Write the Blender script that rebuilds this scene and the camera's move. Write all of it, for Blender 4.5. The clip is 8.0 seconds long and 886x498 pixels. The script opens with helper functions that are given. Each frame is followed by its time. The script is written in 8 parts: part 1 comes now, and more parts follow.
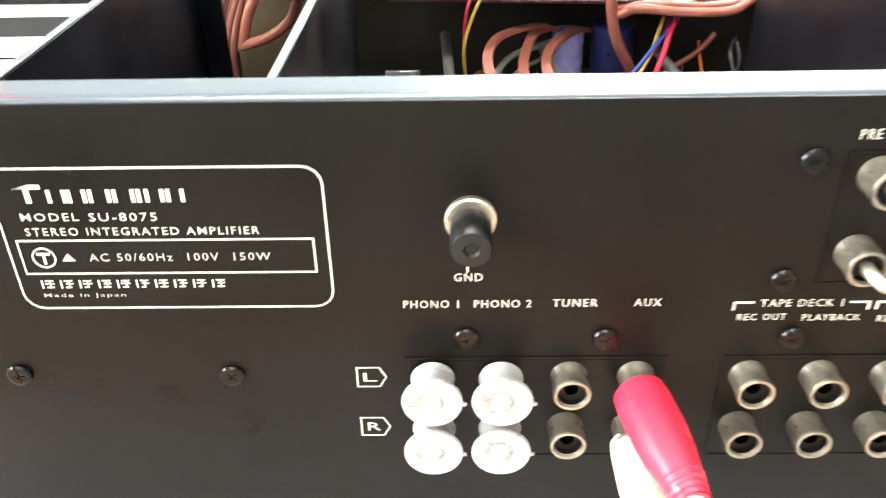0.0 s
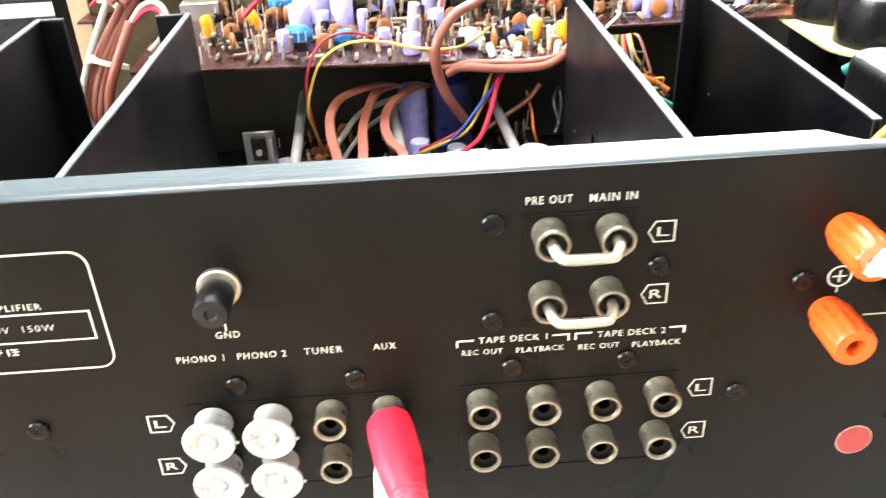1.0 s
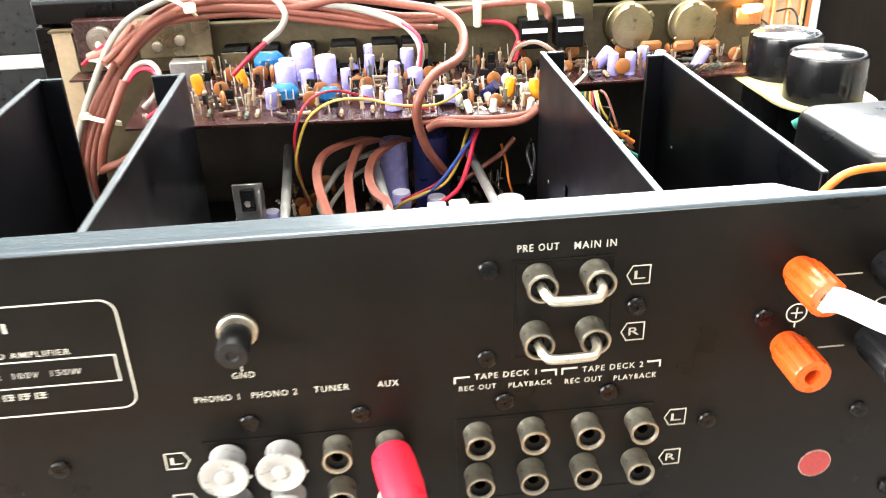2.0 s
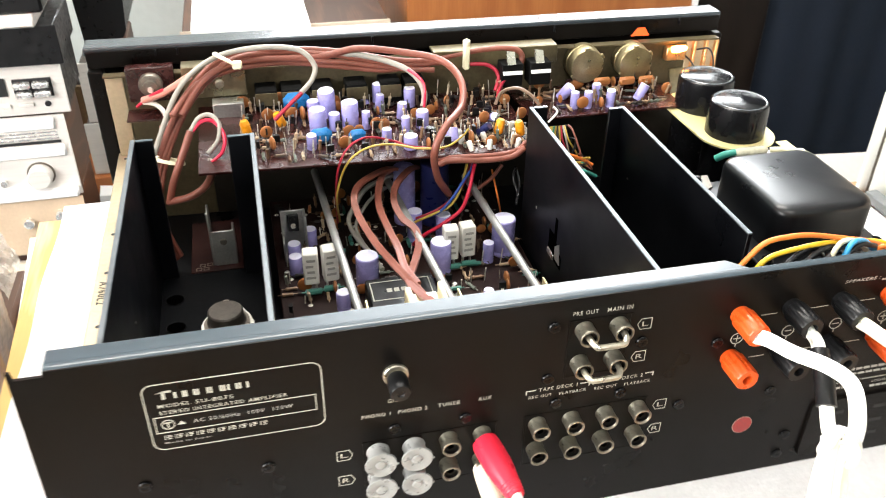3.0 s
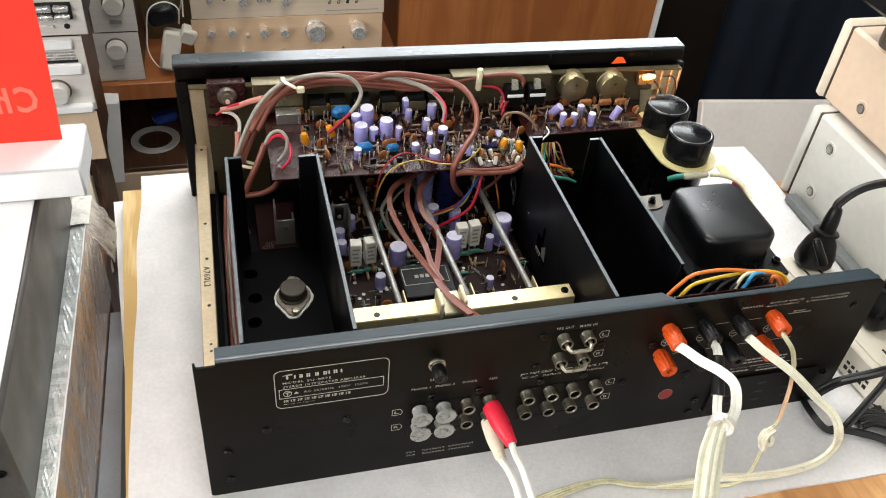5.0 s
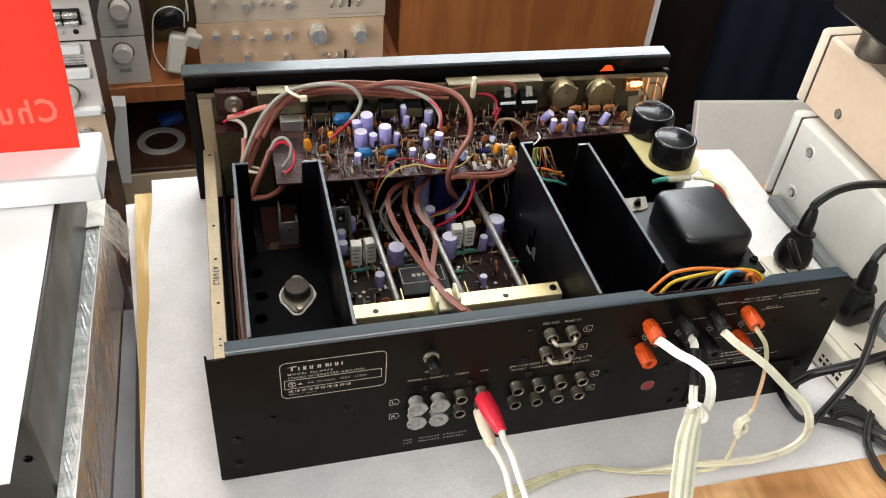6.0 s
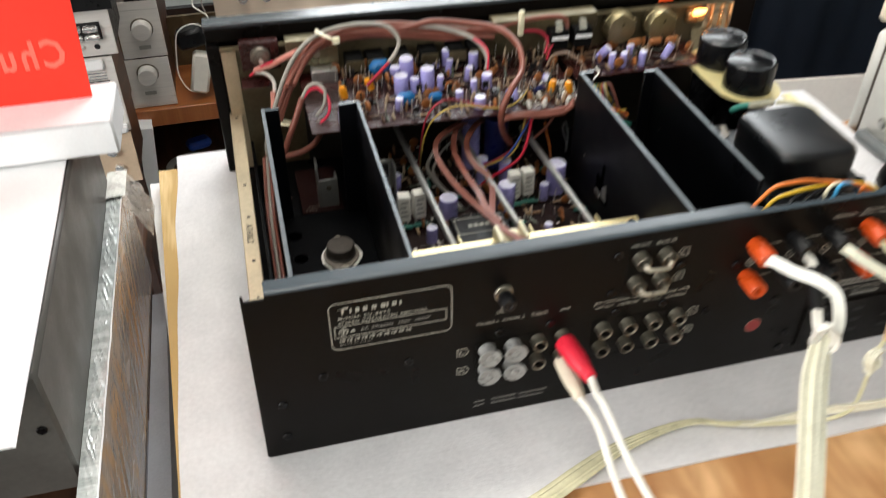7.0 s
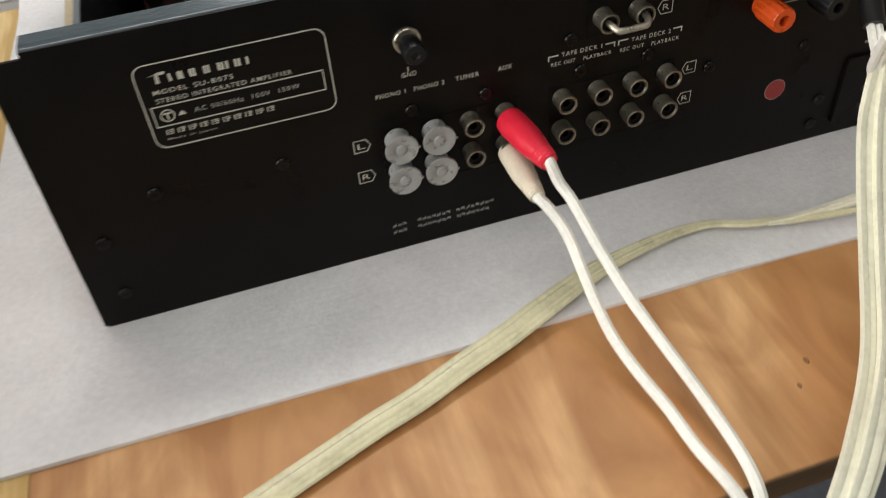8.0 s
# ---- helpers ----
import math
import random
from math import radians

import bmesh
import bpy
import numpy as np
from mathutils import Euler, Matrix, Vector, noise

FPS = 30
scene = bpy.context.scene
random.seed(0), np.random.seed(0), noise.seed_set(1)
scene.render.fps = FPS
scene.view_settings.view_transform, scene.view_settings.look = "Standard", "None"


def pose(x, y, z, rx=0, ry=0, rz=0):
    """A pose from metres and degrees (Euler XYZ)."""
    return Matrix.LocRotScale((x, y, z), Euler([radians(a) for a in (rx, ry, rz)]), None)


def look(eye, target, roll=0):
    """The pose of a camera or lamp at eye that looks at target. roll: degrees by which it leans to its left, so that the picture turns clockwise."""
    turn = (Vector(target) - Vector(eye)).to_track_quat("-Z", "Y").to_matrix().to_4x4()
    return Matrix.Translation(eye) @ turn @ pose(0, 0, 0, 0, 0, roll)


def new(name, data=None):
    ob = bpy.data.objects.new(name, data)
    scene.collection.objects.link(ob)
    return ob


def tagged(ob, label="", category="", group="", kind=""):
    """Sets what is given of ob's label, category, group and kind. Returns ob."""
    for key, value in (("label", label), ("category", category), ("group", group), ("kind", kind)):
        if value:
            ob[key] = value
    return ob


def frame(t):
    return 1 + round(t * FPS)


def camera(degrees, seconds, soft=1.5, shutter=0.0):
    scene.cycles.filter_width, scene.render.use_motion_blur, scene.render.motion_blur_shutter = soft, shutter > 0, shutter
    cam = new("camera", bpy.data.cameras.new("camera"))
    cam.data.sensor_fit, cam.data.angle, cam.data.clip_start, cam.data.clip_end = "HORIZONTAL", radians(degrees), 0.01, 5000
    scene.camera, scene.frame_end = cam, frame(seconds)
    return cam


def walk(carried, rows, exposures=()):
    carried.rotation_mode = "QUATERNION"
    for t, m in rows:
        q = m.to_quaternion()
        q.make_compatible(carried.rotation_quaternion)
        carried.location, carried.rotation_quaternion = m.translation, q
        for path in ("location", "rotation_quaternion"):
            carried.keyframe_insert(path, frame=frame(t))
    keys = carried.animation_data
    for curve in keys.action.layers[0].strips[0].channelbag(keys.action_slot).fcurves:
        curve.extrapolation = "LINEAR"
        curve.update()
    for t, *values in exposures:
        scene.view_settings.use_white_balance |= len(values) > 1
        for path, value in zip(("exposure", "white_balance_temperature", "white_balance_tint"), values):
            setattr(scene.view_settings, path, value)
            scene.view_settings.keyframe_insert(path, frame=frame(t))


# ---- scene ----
cam = camera(55.6, 8.0, soft=1.0, shutter=0.5)
PATH = [
    (0, (0.1358, -0.1450, 0.1790), (0.1008, 1.5525, -0.8780), -1.10),
    (0.5, (0.1533, -0.1614, 0.1943), (0.1672, 1.5465, -0.8461), -1.60),
    (1, (0.1859, -0.1701, 0.2015), (0.2442, 1.5554, -0.8080), -2.80),
    (1.5, (0.1903, -0.1759, 0.2062), (0.2939, 1.5825, -0.7411), -2.78),
    (2, (0.1759, -0.1872, 0.2117), (0.3293, 1.5836, -0.7053), -2.02),
    (2.2, (0.1628, -0.2035, 0.2296), (0.3606, 1.5549, -0.7025), -1.70),
    (3.3, (0.0734, -0.2556, 0.3410), (0.5126, 1.3194, -0.8107), 1.47),
    (3.5, (0.0614, -0.2620, 0.3512), (0.5138, 1.2944, -0.8206), 1.77),
    (4, (0.0555, -0.2900, 0.4042), (0.4978, 1.2227, -0.8270), 3.05),
    (4.5, (0.0559, -0.3095, 0.4534), (0.4724, 1.1652, -0.8318), 3.47),
    (4.7, (0.0490, -0.3095, 0.4615), (0.4843, 1.1437, -0.8419), 4.69),
    (5.8, (0.0286, -0.3345, 0.5009), (0.4835, 1.0884, -0.8290), 6.36),
    (6, (0.0357, -0.3385, 0.4999), (0.4754, 1.0948, -0.8238), 5.37),
    (6.5, (0.0333, -0.3373, 0.4953), (0.4749, 1.1126, -0.8096), 4.44),
    (6.8, (0.0290, -0.3289, 0.4490), (0.4415, 1.1672, -0.8125), 2.05),
    (7, (0.0255, -0.3197, 0.4005), (0.3995, 1.1867, -0.8608), -0.24),
    (7.2, (0.0225, -0.3004, 0.3635), (0.3723, 1.1215, -0.9989), -1.91),
    (7.5, (0.0434, -0.2968, 0.2915), (0.3937, 1.1204, -1.0755), -5.81),
    (8, (0.0770, -0.2654, 0.2479), (0.4367, 1.1447, -1.1240), -5.34),
]
EXPOSURES = [(0.0, 1.78), (1.0, 1.68), (2.0, 1.42), (2.6, 0.95), (3.5, 0.28), (4.0, -0.03), (4.5, -0.34), (6.0, -0.6), (6.5, -0.65), (7.0, -0.6), (7.5, -0.93), (8.0, -1.06)]
walk(cam, [(t, look(eye, target, roll)) for t, eye, target, roll in PATH], EXPOSURES)


# ---- world and light ----
world = bpy.data.worlds.new("world")
scene.world = world
world.use_nodes = True
world.node_tree.nodes["Background"].inputs["Color"].default_value = (0.75, 0.85, 1.0, 1)
world.node_tree.nodes["Background"].inputs["Strength"].default_value = 0.25


def area(name, m, sx, sy, watts, col=(1, 1, 1)):
    d = bpy.data.lights.new(name, "AREA")
    d.shape, d.size, d.size_y, d.energy, d.color = "RECTANGLE", sx, sy, watts, col
    ob = new(name, d)
    ob.matrix_world = m
    return ob


# two windows and two ceiling lamps
area("window_light", look((0.94, 2.14, 1.04), (0.25, 0.1, 0.0)), 1.5, 1.18, 82, (0.94, 0.98, 1.0))
area("ceiling_light_far", look((0.1, 0.75, 1.62), (0.1, 0.6, 0.0)), 1.2, 0.28, 22, (1.0, 0.95, 0.88))
area("ceiling_light_near", look((0.1, -0.75, 1.62), (0.1, -0.7, 0.0)), 1.2, 0.28, 8, (1.0, 0.95, 0.88))
area("west_window_light", look((-1.56, -0.55, 0.55), (0.3, 0.1, 0.0)), 1.3, 0.9, 62, (1.0, 0.98, 0.95))

# ---- kit ----
WM = {}


class Geo:
    """Vertices and faces that become one mesh."""

    def __init__(self):
        self.v, self.f = [], []

    def add(self, verts, faces, m=None):
        n = len(self.v)
        self.v += [tuple(m @ Vector(p)) for p in verts] if m else [tuple(p) for p in verts]
        self.f += [tuple(n + i for i in f) for f in faces]
        return self

    def box(self, x0, x1, y0, y1, z0, z1, c=0.0, m=None):
        """A box with chamfered edges."""
        lo, hi = (x0, y0, z0), (x1, y1, z1)
        c = min(c, *[(b - a) * 0.45 for a, b in zip(lo, hi)])
        if c <= 0:
            vs = [(x, y, z) for x in (x0, x1) for y in (y0, y1) for z in (z0, z1)]
            return self.add(vs, [(0, 1, 3, 2), (4, 6, 7, 5), (0, 4, 5, 1), (2, 3, 7, 6), (0, 2, 6, 4), (1, 5, 7, 3)], m)
        vs, idx = [], {}
        for i in (0, 1):
            for j in (0, 1):
                for k in (0, 1):
                    s = (i, j, k)
                    p = [hi[a] if s[a] else lo[a] for a in range(3)]
                    q = [p[a] + (-c if s[a] else c) for a in range(3)]
                    for a in range(3):
                        idx[s, a] = len(vs)
                        vs.append(tuple(p[b] if b == a else q[b] for b in range(3)))
        fs = []
        for a in range(3):
            b, d = (a + 1) % 3, (a + 2) % 3
            for s in (0, 1):
                ring = []
                for u, w in ((0, 0), (1, 0), (1, 1), (0, 1)):
                    k = [0, 0, 0]
                    k[a], k[b], k[d] = s, u, w
                    ring.append(idx[tuple(k), a])
                fs.append(ring if s else ring[::-1])
            for u in (0, 1):
                for w in (0, 1):
                    k0, k1 = [0, 0, 0], [0, 0, 0]
                    k0[b] = k1[b] = u
                    k0[d] = k1[d] = w
                    k1[a] = 1
                    ring = [idx[tuple(k0), b], idx[tuple(k1), b], idx[tuple(k1), d], idx[tuple(k0), d]]
                    fs.append(ring if u == w else ring[::-1])
        for i in (0, 1):
            for j in (0, 1):
                for k in (0, 1):
                    ring = [idx[(i, j, k), a] for a in range(3)]
                    fs.append(ring if (i + j + k) % 2 else ring[::-1])
        return self.add(vs, fs, m)

    def lathe(self, profile, m=None, n=20, cap=True):
        """Turns (radius, height) pairs round z."""
        vs, fs = [], []
        for r, h in profile:
            for k in range(n):
                a = 2 * math.pi * k / n
                vs.append((r * math.cos(a), r * math.sin(a), h))
        for i in range(len(profile) - 1):
            for k in range(n):
                l = (k + 1) % n
                fs.append((i * n + k, i * n + l, (i + 1) * n + l, (i + 1) * n + k))
        if cap:
            fs.append(tuple(range(n))[::-1])
            fs.append(tuple((len(profile) - 1) * n + k for k in range(n)))
        return self.add(vs, fs, m)

    def prism(self, outline, h, m=None):
        """A plate from an outline in xy, from z = 0 to h."""
        n = len(outline)
        vs = [(x, y, 0) for x, y in outline] + [(x, y, h) for x, y in outline]
        fs = [tuple(range(n))[::-1], tuple(range(n, 2 * n))] + [(k, (k + 1) % n, n + (k + 1) % n, n + k) for k in range(n)]
        return self.add(vs, fs, m)

    def frame2(self, outer, inner, h, m=None):
        """A flat ring between two outlines with as many corners."""
        n = len(outer)
        vs = [(x, y, z) for z in (0, h) for o in (outer, inner) for x, y in o]
        fs = []
        for k in range(n):
            l = (k + 1) % n
            fs += [(2 * n + k, 2 * n + l, 3 * n + l, 3 * n + k), (l, k, n + k, n + l), (k, l, 2 * n + l, 2 * n + k), (n + l, n + k, 3 * n + k, 3 * n + l)]
        return self.add(vs, fs, m)

    def sweep(self, pts, section, n=6, up=(0, 0, 1), smooth=True, widths=None):
        """Draws a section (list of 2D points, or a radius) along a smoothed line; widths: a factor for each point given."""
        p = curve_points(pts, n) if smooth else [Vector(q) for q in pts]
        if not isinstance(section, (list, tuple)):
            k = 8 if section > 0.0012 else 6
            section = [(section * math.cos(2 * math.pi * i / k), section * math.sin(2 * math.pi * i / k)) for i in range(k)]
        k = len(section)
        vs, fs = [], []
        u = Vector(up)
        for i, q in enumerate(p):
            t = (p[min(i + 1, len(p) - 1)] - p[max(i - 1, 0)]).normalized()
            across = u - t * u.dot(t)
            u = across.normalized() if across.length > 1e-4 else t.orthogonal().normalized()
            s = t.cross(u)
            w = float(np.interp(i / (len(p) - 1), np.linspace(0, 1, len(widths)), widths)) if widths else 1.0
            vs += [tuple(q + s * a * w + u * b) for a, b in section]
        for i in range(len(p) - 1):
            for j in range(k):
                l = (j + 1) % k
                fs.append((i * k + j, i * k + l, (i + 1) * k + l, (i + 1) * k + j))
        fs += [tuple(range(k))[::-1], tuple((len(p) - 1) * k + j for j in range(k))]
        return self.add(vs, fs)

    def mesh(self, name, material, angle=38):
        me = bpy.data.meshes.new(name)
        me.from_pydata(self.v, [], self.f)
        bm = bmesh.new()
        bm.from_mesh(me)
        bmesh.ops.recalc_face_normals(bm, faces=bm.faces)
        bm.to_mesh(me)
        bm.free()
        me.shade_smooth()
        me.set_sharp_from_angle(angle=radians(angle))
        me.materials.append(material)
        return me


def curve_points(pts, n=6):
    """A smooth line through the points."""
    p = [Vector(q) for q in pts]
    if len(p) < 3:
        return p
    e = [p[0] * 2 - p[1]] + p + [p[-1] * 2 - p[-2]]
    out = []
    for i in range(1, len(e) - 2):
        a, b, c, d = e[i - 1:i + 3]
        for k in range(n):
            t = k / n
            out.append(0.5 * (2 * b + (c - a) * t + (2 * a - 5 * b + 4 * c - d) * t * t + (3 * b - a - 3 * c + d) * t ** 3))
    return out + [p[-1]]


def empty(name, x, y, z, label, category, group="", kind="", rz=0):
    """The base of a thing."""
    ob = new(name)
    ob.empty_display_size = 0.02
    ob.matrix_world = pose(x, y, z, 0, 0, rz)
    WM[ob] = pose(x, y, z, 0, 0, rz)
    return tagged(ob, label, category, group, kind)


def put(name, mesh, m, parent=None, label=""):
    """Links a mesh at a pose of the world, under a parent if there is one."""
    ob = new(name, mesh)
    ob.matrix_basis = m
    while parent and parent.parent and parent.parent.parent:   # thing > part > sub-part, no deeper
        parent = parent.parent
    if parent:
        ob.parent = parent
        ob.matrix_parent_inverse = WM[parent].inverted()
    WM[ob] = m.copy()
    return tagged(ob, label)


ONE = Matrix.Identity(4)


def part(name, geo, material, parent=None, label="", angle=38):
    return put(name, geo.mesh(name, material, angle), ONE, parent, label)


def thing(name, geo, material, label, category, group="", kind="", angle=38):
    return tagged(part(name, geo, material, None, "", angle), label, category, group, kind)


def along(p, q):
    """The pose at p whose z axis points to q."""
    p, q = Vector(p), Vector(q)
    return Matrix.Translation(p) @ (q - p).to_track_quat("Z", "Y").to_matrix().to_4x4()


BACK = pose(0, 0, 0, 90, 0, 0)   # local x, y, z -> world x, z, -y: for what faces the rear of the amplifier


def rear(x, z, y=0.0):
    """A pose on the rear panel: local x right, y up, z out of the panel."""
    return Matrix.Translation((x, y, z)) @ BACK


def rounded(x0, x1, y0, y1, r, n=4):
    out = []
    for cx, cy, a0 in ((x1 - r, y1 - r, 0), (x0 + r, y1 - r, 90), (x0 + r, y0 + r, 180), (x1 - r, y0 + r, 270)):
        for k in range(n + 1):
            a = radians(a0 + 90 * k / n)
            out.append((cx + r * math.cos(a), cy + r * math.sin(a)))
    return out


# ---- materials ----
def mat(name, col, rough=0.5, metal=0.0, var=0.2, scale=60.0, bump=0.0, bscale=900.0, spec=0.5, coat=0.0, rvar=0.12, stretch=None, trans=0.0, emit=0.0, alpha=1.0):
    """Principled surface with colour and gloss that vary at two scales, and fine relief."""
    m = bpy.data.materials.new(name)
    m.use_nodes = True
    nt = m.node_tree
    b = nt.nodes["Principled BSDF"]
    tc = nt.nodes.new("ShaderNodeTexCoord")
    src = tc.outputs["Object"]
    if stretch:
        mp = nt.nodes.new("ShaderNodeMapping")
        mp.inputs["Scale"].default_value = stretch
        nt.links.new(src, mp.inputs["Vector"])
        src = mp.outputs["Vector"]
    n1, n2 = nt.nodes.new("ShaderNodeTexNoise"), nt.nodes.new("ShaderNodeTexNoise")
    n1.inputs["Scale"].default_value, n1.inputs["Detail"].default_value = scale, 6
    n2.inputs["Scale"].default_value, n2.inputs["Detail"].default_value = scale * 9, 3
    for n in (n1, n2):
        nt.links.new(src, n.inputs["Vector"])
    mix = nt.nodes.new("ShaderNodeMath")
    mix.operation = "MULTIPLY_ADD"
    mix.inputs[1].default_value = 0.45
    nt.links.new(n2.outputs["Fac"], mix.inputs[0])
    half = nt.nodes.new("ShaderNodeMath")
    half.operation = "MULTIPLY"
    half.inputs[1].default_value = 0.55
    nt.links.new(n1.outputs["Fac"], half.inputs[0])
    nt.links.new(half.outputs[0], mix.inputs[2])
    ramp = nt.nodes.new("ShaderNodeValToRGB")
    ramp.color_ramp.elements[0].position, ramp.color_ramp.elements[1].position = 0.32, 0.68
    ramp.color_ramp.elements[0].color = (*[c * (1 - var) for c in col], 1)
    ramp.color_ramp.elements[1].color = (*[min(1, c * (1 + var)) for c in col], 1)
    nt.links.new(mix.outputs[0], ramp.inputs["Fac"])
    nt.links.new(ramp.outputs["Color"], b.inputs["Base Color"])
    rr = nt.nodes.new("ShaderNodeMapRange")
    rr.inputs["From Min"].default_value, rr.inputs["From Max"].default_value = 0.3, 0.7
    rr.inputs["To Min"].default_value, rr.inputs["To Max"].default_value = max(0.02, rough - rvar), min(1, rough + rvar)
    nt.links.new(n1.outputs["Fac"], rr.inputs["Value"])
    nt.links.new(rr.outputs["Result"], b.inputs["Roughness"])
    b.inputs["Metallic"].default_value = metal
    b.inputs["Specular IOR Level"].default_value = spec
    b.inputs["Coat Weight"].default_value = coat
    b.inputs["Coat Roughness"].default_value = 0.12
    b.inputs["Transmission Weight"].default_value = trans
    b.inputs["Alpha"].default_value = alpha
    if emit:
        b.inputs["Emission Color"].default_value = (*col, 1)
        b.inputs["Emission Strength"].default_value = emit
    if bump:
        n3 = nt.nodes.new("ShaderNodeTexNoise")
        n3.inputs["Scale"].default_value, n3.inputs["Detail"].default_value = bscale, 4
        nt.links.new(src, n3.inputs["Vector"])
        bp = nt.nodes.new("ShaderNodeBump")
        bp.inputs["Strength"].default_value, bp.inputs["Distance"].default_value = bump, 0.0006
        nt.links.new(n3.outputs["Fac"], bp.inputs["Height"])
        nt.links.new(bp.outputs["Normal"], b.inputs["Normal"])
    return m


def assorted(name, cols, rough=0.42):
    """One lacquer in several colours, of which each piece takes one."""
    m = mat(name, cols[0], rough, 0, 0.2, 400)
    nt = m.node_tree
    info, ramp = nt.nodes.new("ShaderNodeObjectInfo"), nt.nodes.new("ShaderNodeValToRGB")
    ramp.color_ramp.interpolation = "CONSTANT"
    while len(ramp.color_ramp.elements) < len(cols):
        ramp.color_ramp.elements.new(0.5)
    for k, (e, c) in enumerate(zip(ramp.color_ramp.elements, cols)):
        e.position, e.color = k / len(cols), (*c, 1)
    nt.links.new(info.outputs["Random"], ramp.inputs["Fac"])
    nt.links.new(ramp.outputs["Color"], nt.nodes["Principled BSDF"].inputs["Base Color"])
    return m


def wood(name, dark, light, scale=18.0, rough=0.45, along_y=True, ring=9.0):
    """Boards with flowing grain and pores."""
    m = bpy.data.materials.new(name)
    m.use_nodes = True
    nt = m.node_tree
    b = nt.nodes["Principled BSDF"]
    tc, mp = nt.nodes.new("ShaderNodeTexCoord"), nt.nodes.new("ShaderNodeMapping")
    mp.inputs["Scale"].default_value = (1, 1, 0.10) if along_y == "z" else (1, 0.24, 1) if along_y else (0.16, 1, 1)
    nt.links.new(tc.outputs["Object"], mp.inputs["Vector"])
    n1 = nt.nodes.new("ShaderNodeTexNoise")
    n1.inputs["Scale"].default_value, n1.inputs["Detail"].default_value, n1.inputs["Distortion"].default_value = scale, 2, 0.6
    nt.links.new(mp.outputs["Vector"], n1.inputs["Vector"])
    mul = nt.nodes.new("ShaderNodeMath")
    mul.operation = "MULTIPLY"
    mul.inputs[1].default_value = ring
    nt.links.new(n1.outputs["Fac"], mul.inputs[0])
    pp = nt.nodes.new("ShaderNodeMath")
    pp.operation = "PINGPONG"
    pp.inputs[1].default_value = 1.0
    nt.links.new(mul.outputs[0], pp.inputs[0])
    n2 = nt.nodes.new("ShaderNodeTexNoise")
    n2.inputs["Scale"].default_value, n2.inputs["Detail"].default_value = scale * 22, 4
    mp2 = nt.nodes.new("ShaderNodeMapping")
    mp2.inputs["Scale"].default_value = (1, 1, 0.05) if along_y == "z" else (1, 0.05, 1) if along_y else (0.05, 1, 1)
    nt.links.new(tc.outputs["Object"], mp2.inputs["Vector"])
    nt.links.new(mp2.outputs["Vector"], n2.inputs["Vector"])
    mix = nt.nodes.new("ShaderNodeMath")
    mix.operation = "MULTIPLY_ADD"
    mix.inputs[1].default_value = 0.5
    nt.links.new(pp.outputs[0], mix.inputs[0])
    h2 = nt.nodes.new("ShaderNodeMath")
    h2.operation = "MULTIPLY"
    h2.inputs[1].default_value = 0.55
    nt.links.new(n2.outputs["Fac"], h2.inputs[0])
    nt.links.new(h2.outputs[0], mix.inputs[2])
    n4 = nt.nodes.new("ShaderNodeTexNoise")
    n4.inputs["Scale"].default_value = 7.0
    nt.links.new(tc.outputs["Object"], n4.inputs["Vector"])
    m3 = nt.nodes.new("ShaderNodeMath")
    m3.operation = "MULTIPLY_ADD"
    m3.inputs[1].default_value = 0.5
    nt.links.new(n4.outputs["Fac"], m3.inputs[0])
    nt.links.new(mix.outputs[0], m3.inputs[2])
    info = nt.nodes.new("ShaderNodeObjectInfo")
    m4 = nt.nodes.new("ShaderNodeMath")
    m4.operation = "MULTIPLY_ADD"
    m4.inputs[1].default_value = 0.14
    nt.links.new(info.outputs["Random"], m4.inputs[0])
    nt.links.new(m3.outputs[0], m4.inputs[2])
    ramp = nt.nodes.new("ShaderNodeValToRGB")
    ramp.color_ramp.elements[0].position, ramp.color_ramp.elements[1].position = 0.4, 1.15 / 1.3
    ramp.color_ramp.elements[0].color, ramp.color_ramp.elements[1].color = (*light, 1), (*dark, 1)
    nt.links.new(m4.outputs[0], ramp.inputs["Fac"])
    nt.links.new(ramp.outputs["Color"], b.inputs["Base Color"])
    b.inputs["Roughness"].default_value = rough
    bp = nt.nodes.new("ShaderNodeBump")
    bp.inputs["Strength"].default_value, bp.inputs["Distance"].default_value = 0.2, 0.0005
    nt.links.new(n2.outputs["Fac"], bp.inputs["Height"])
    nt.links.new(bp.outputs["Normal"], b.inputs["Normal"])
    return m


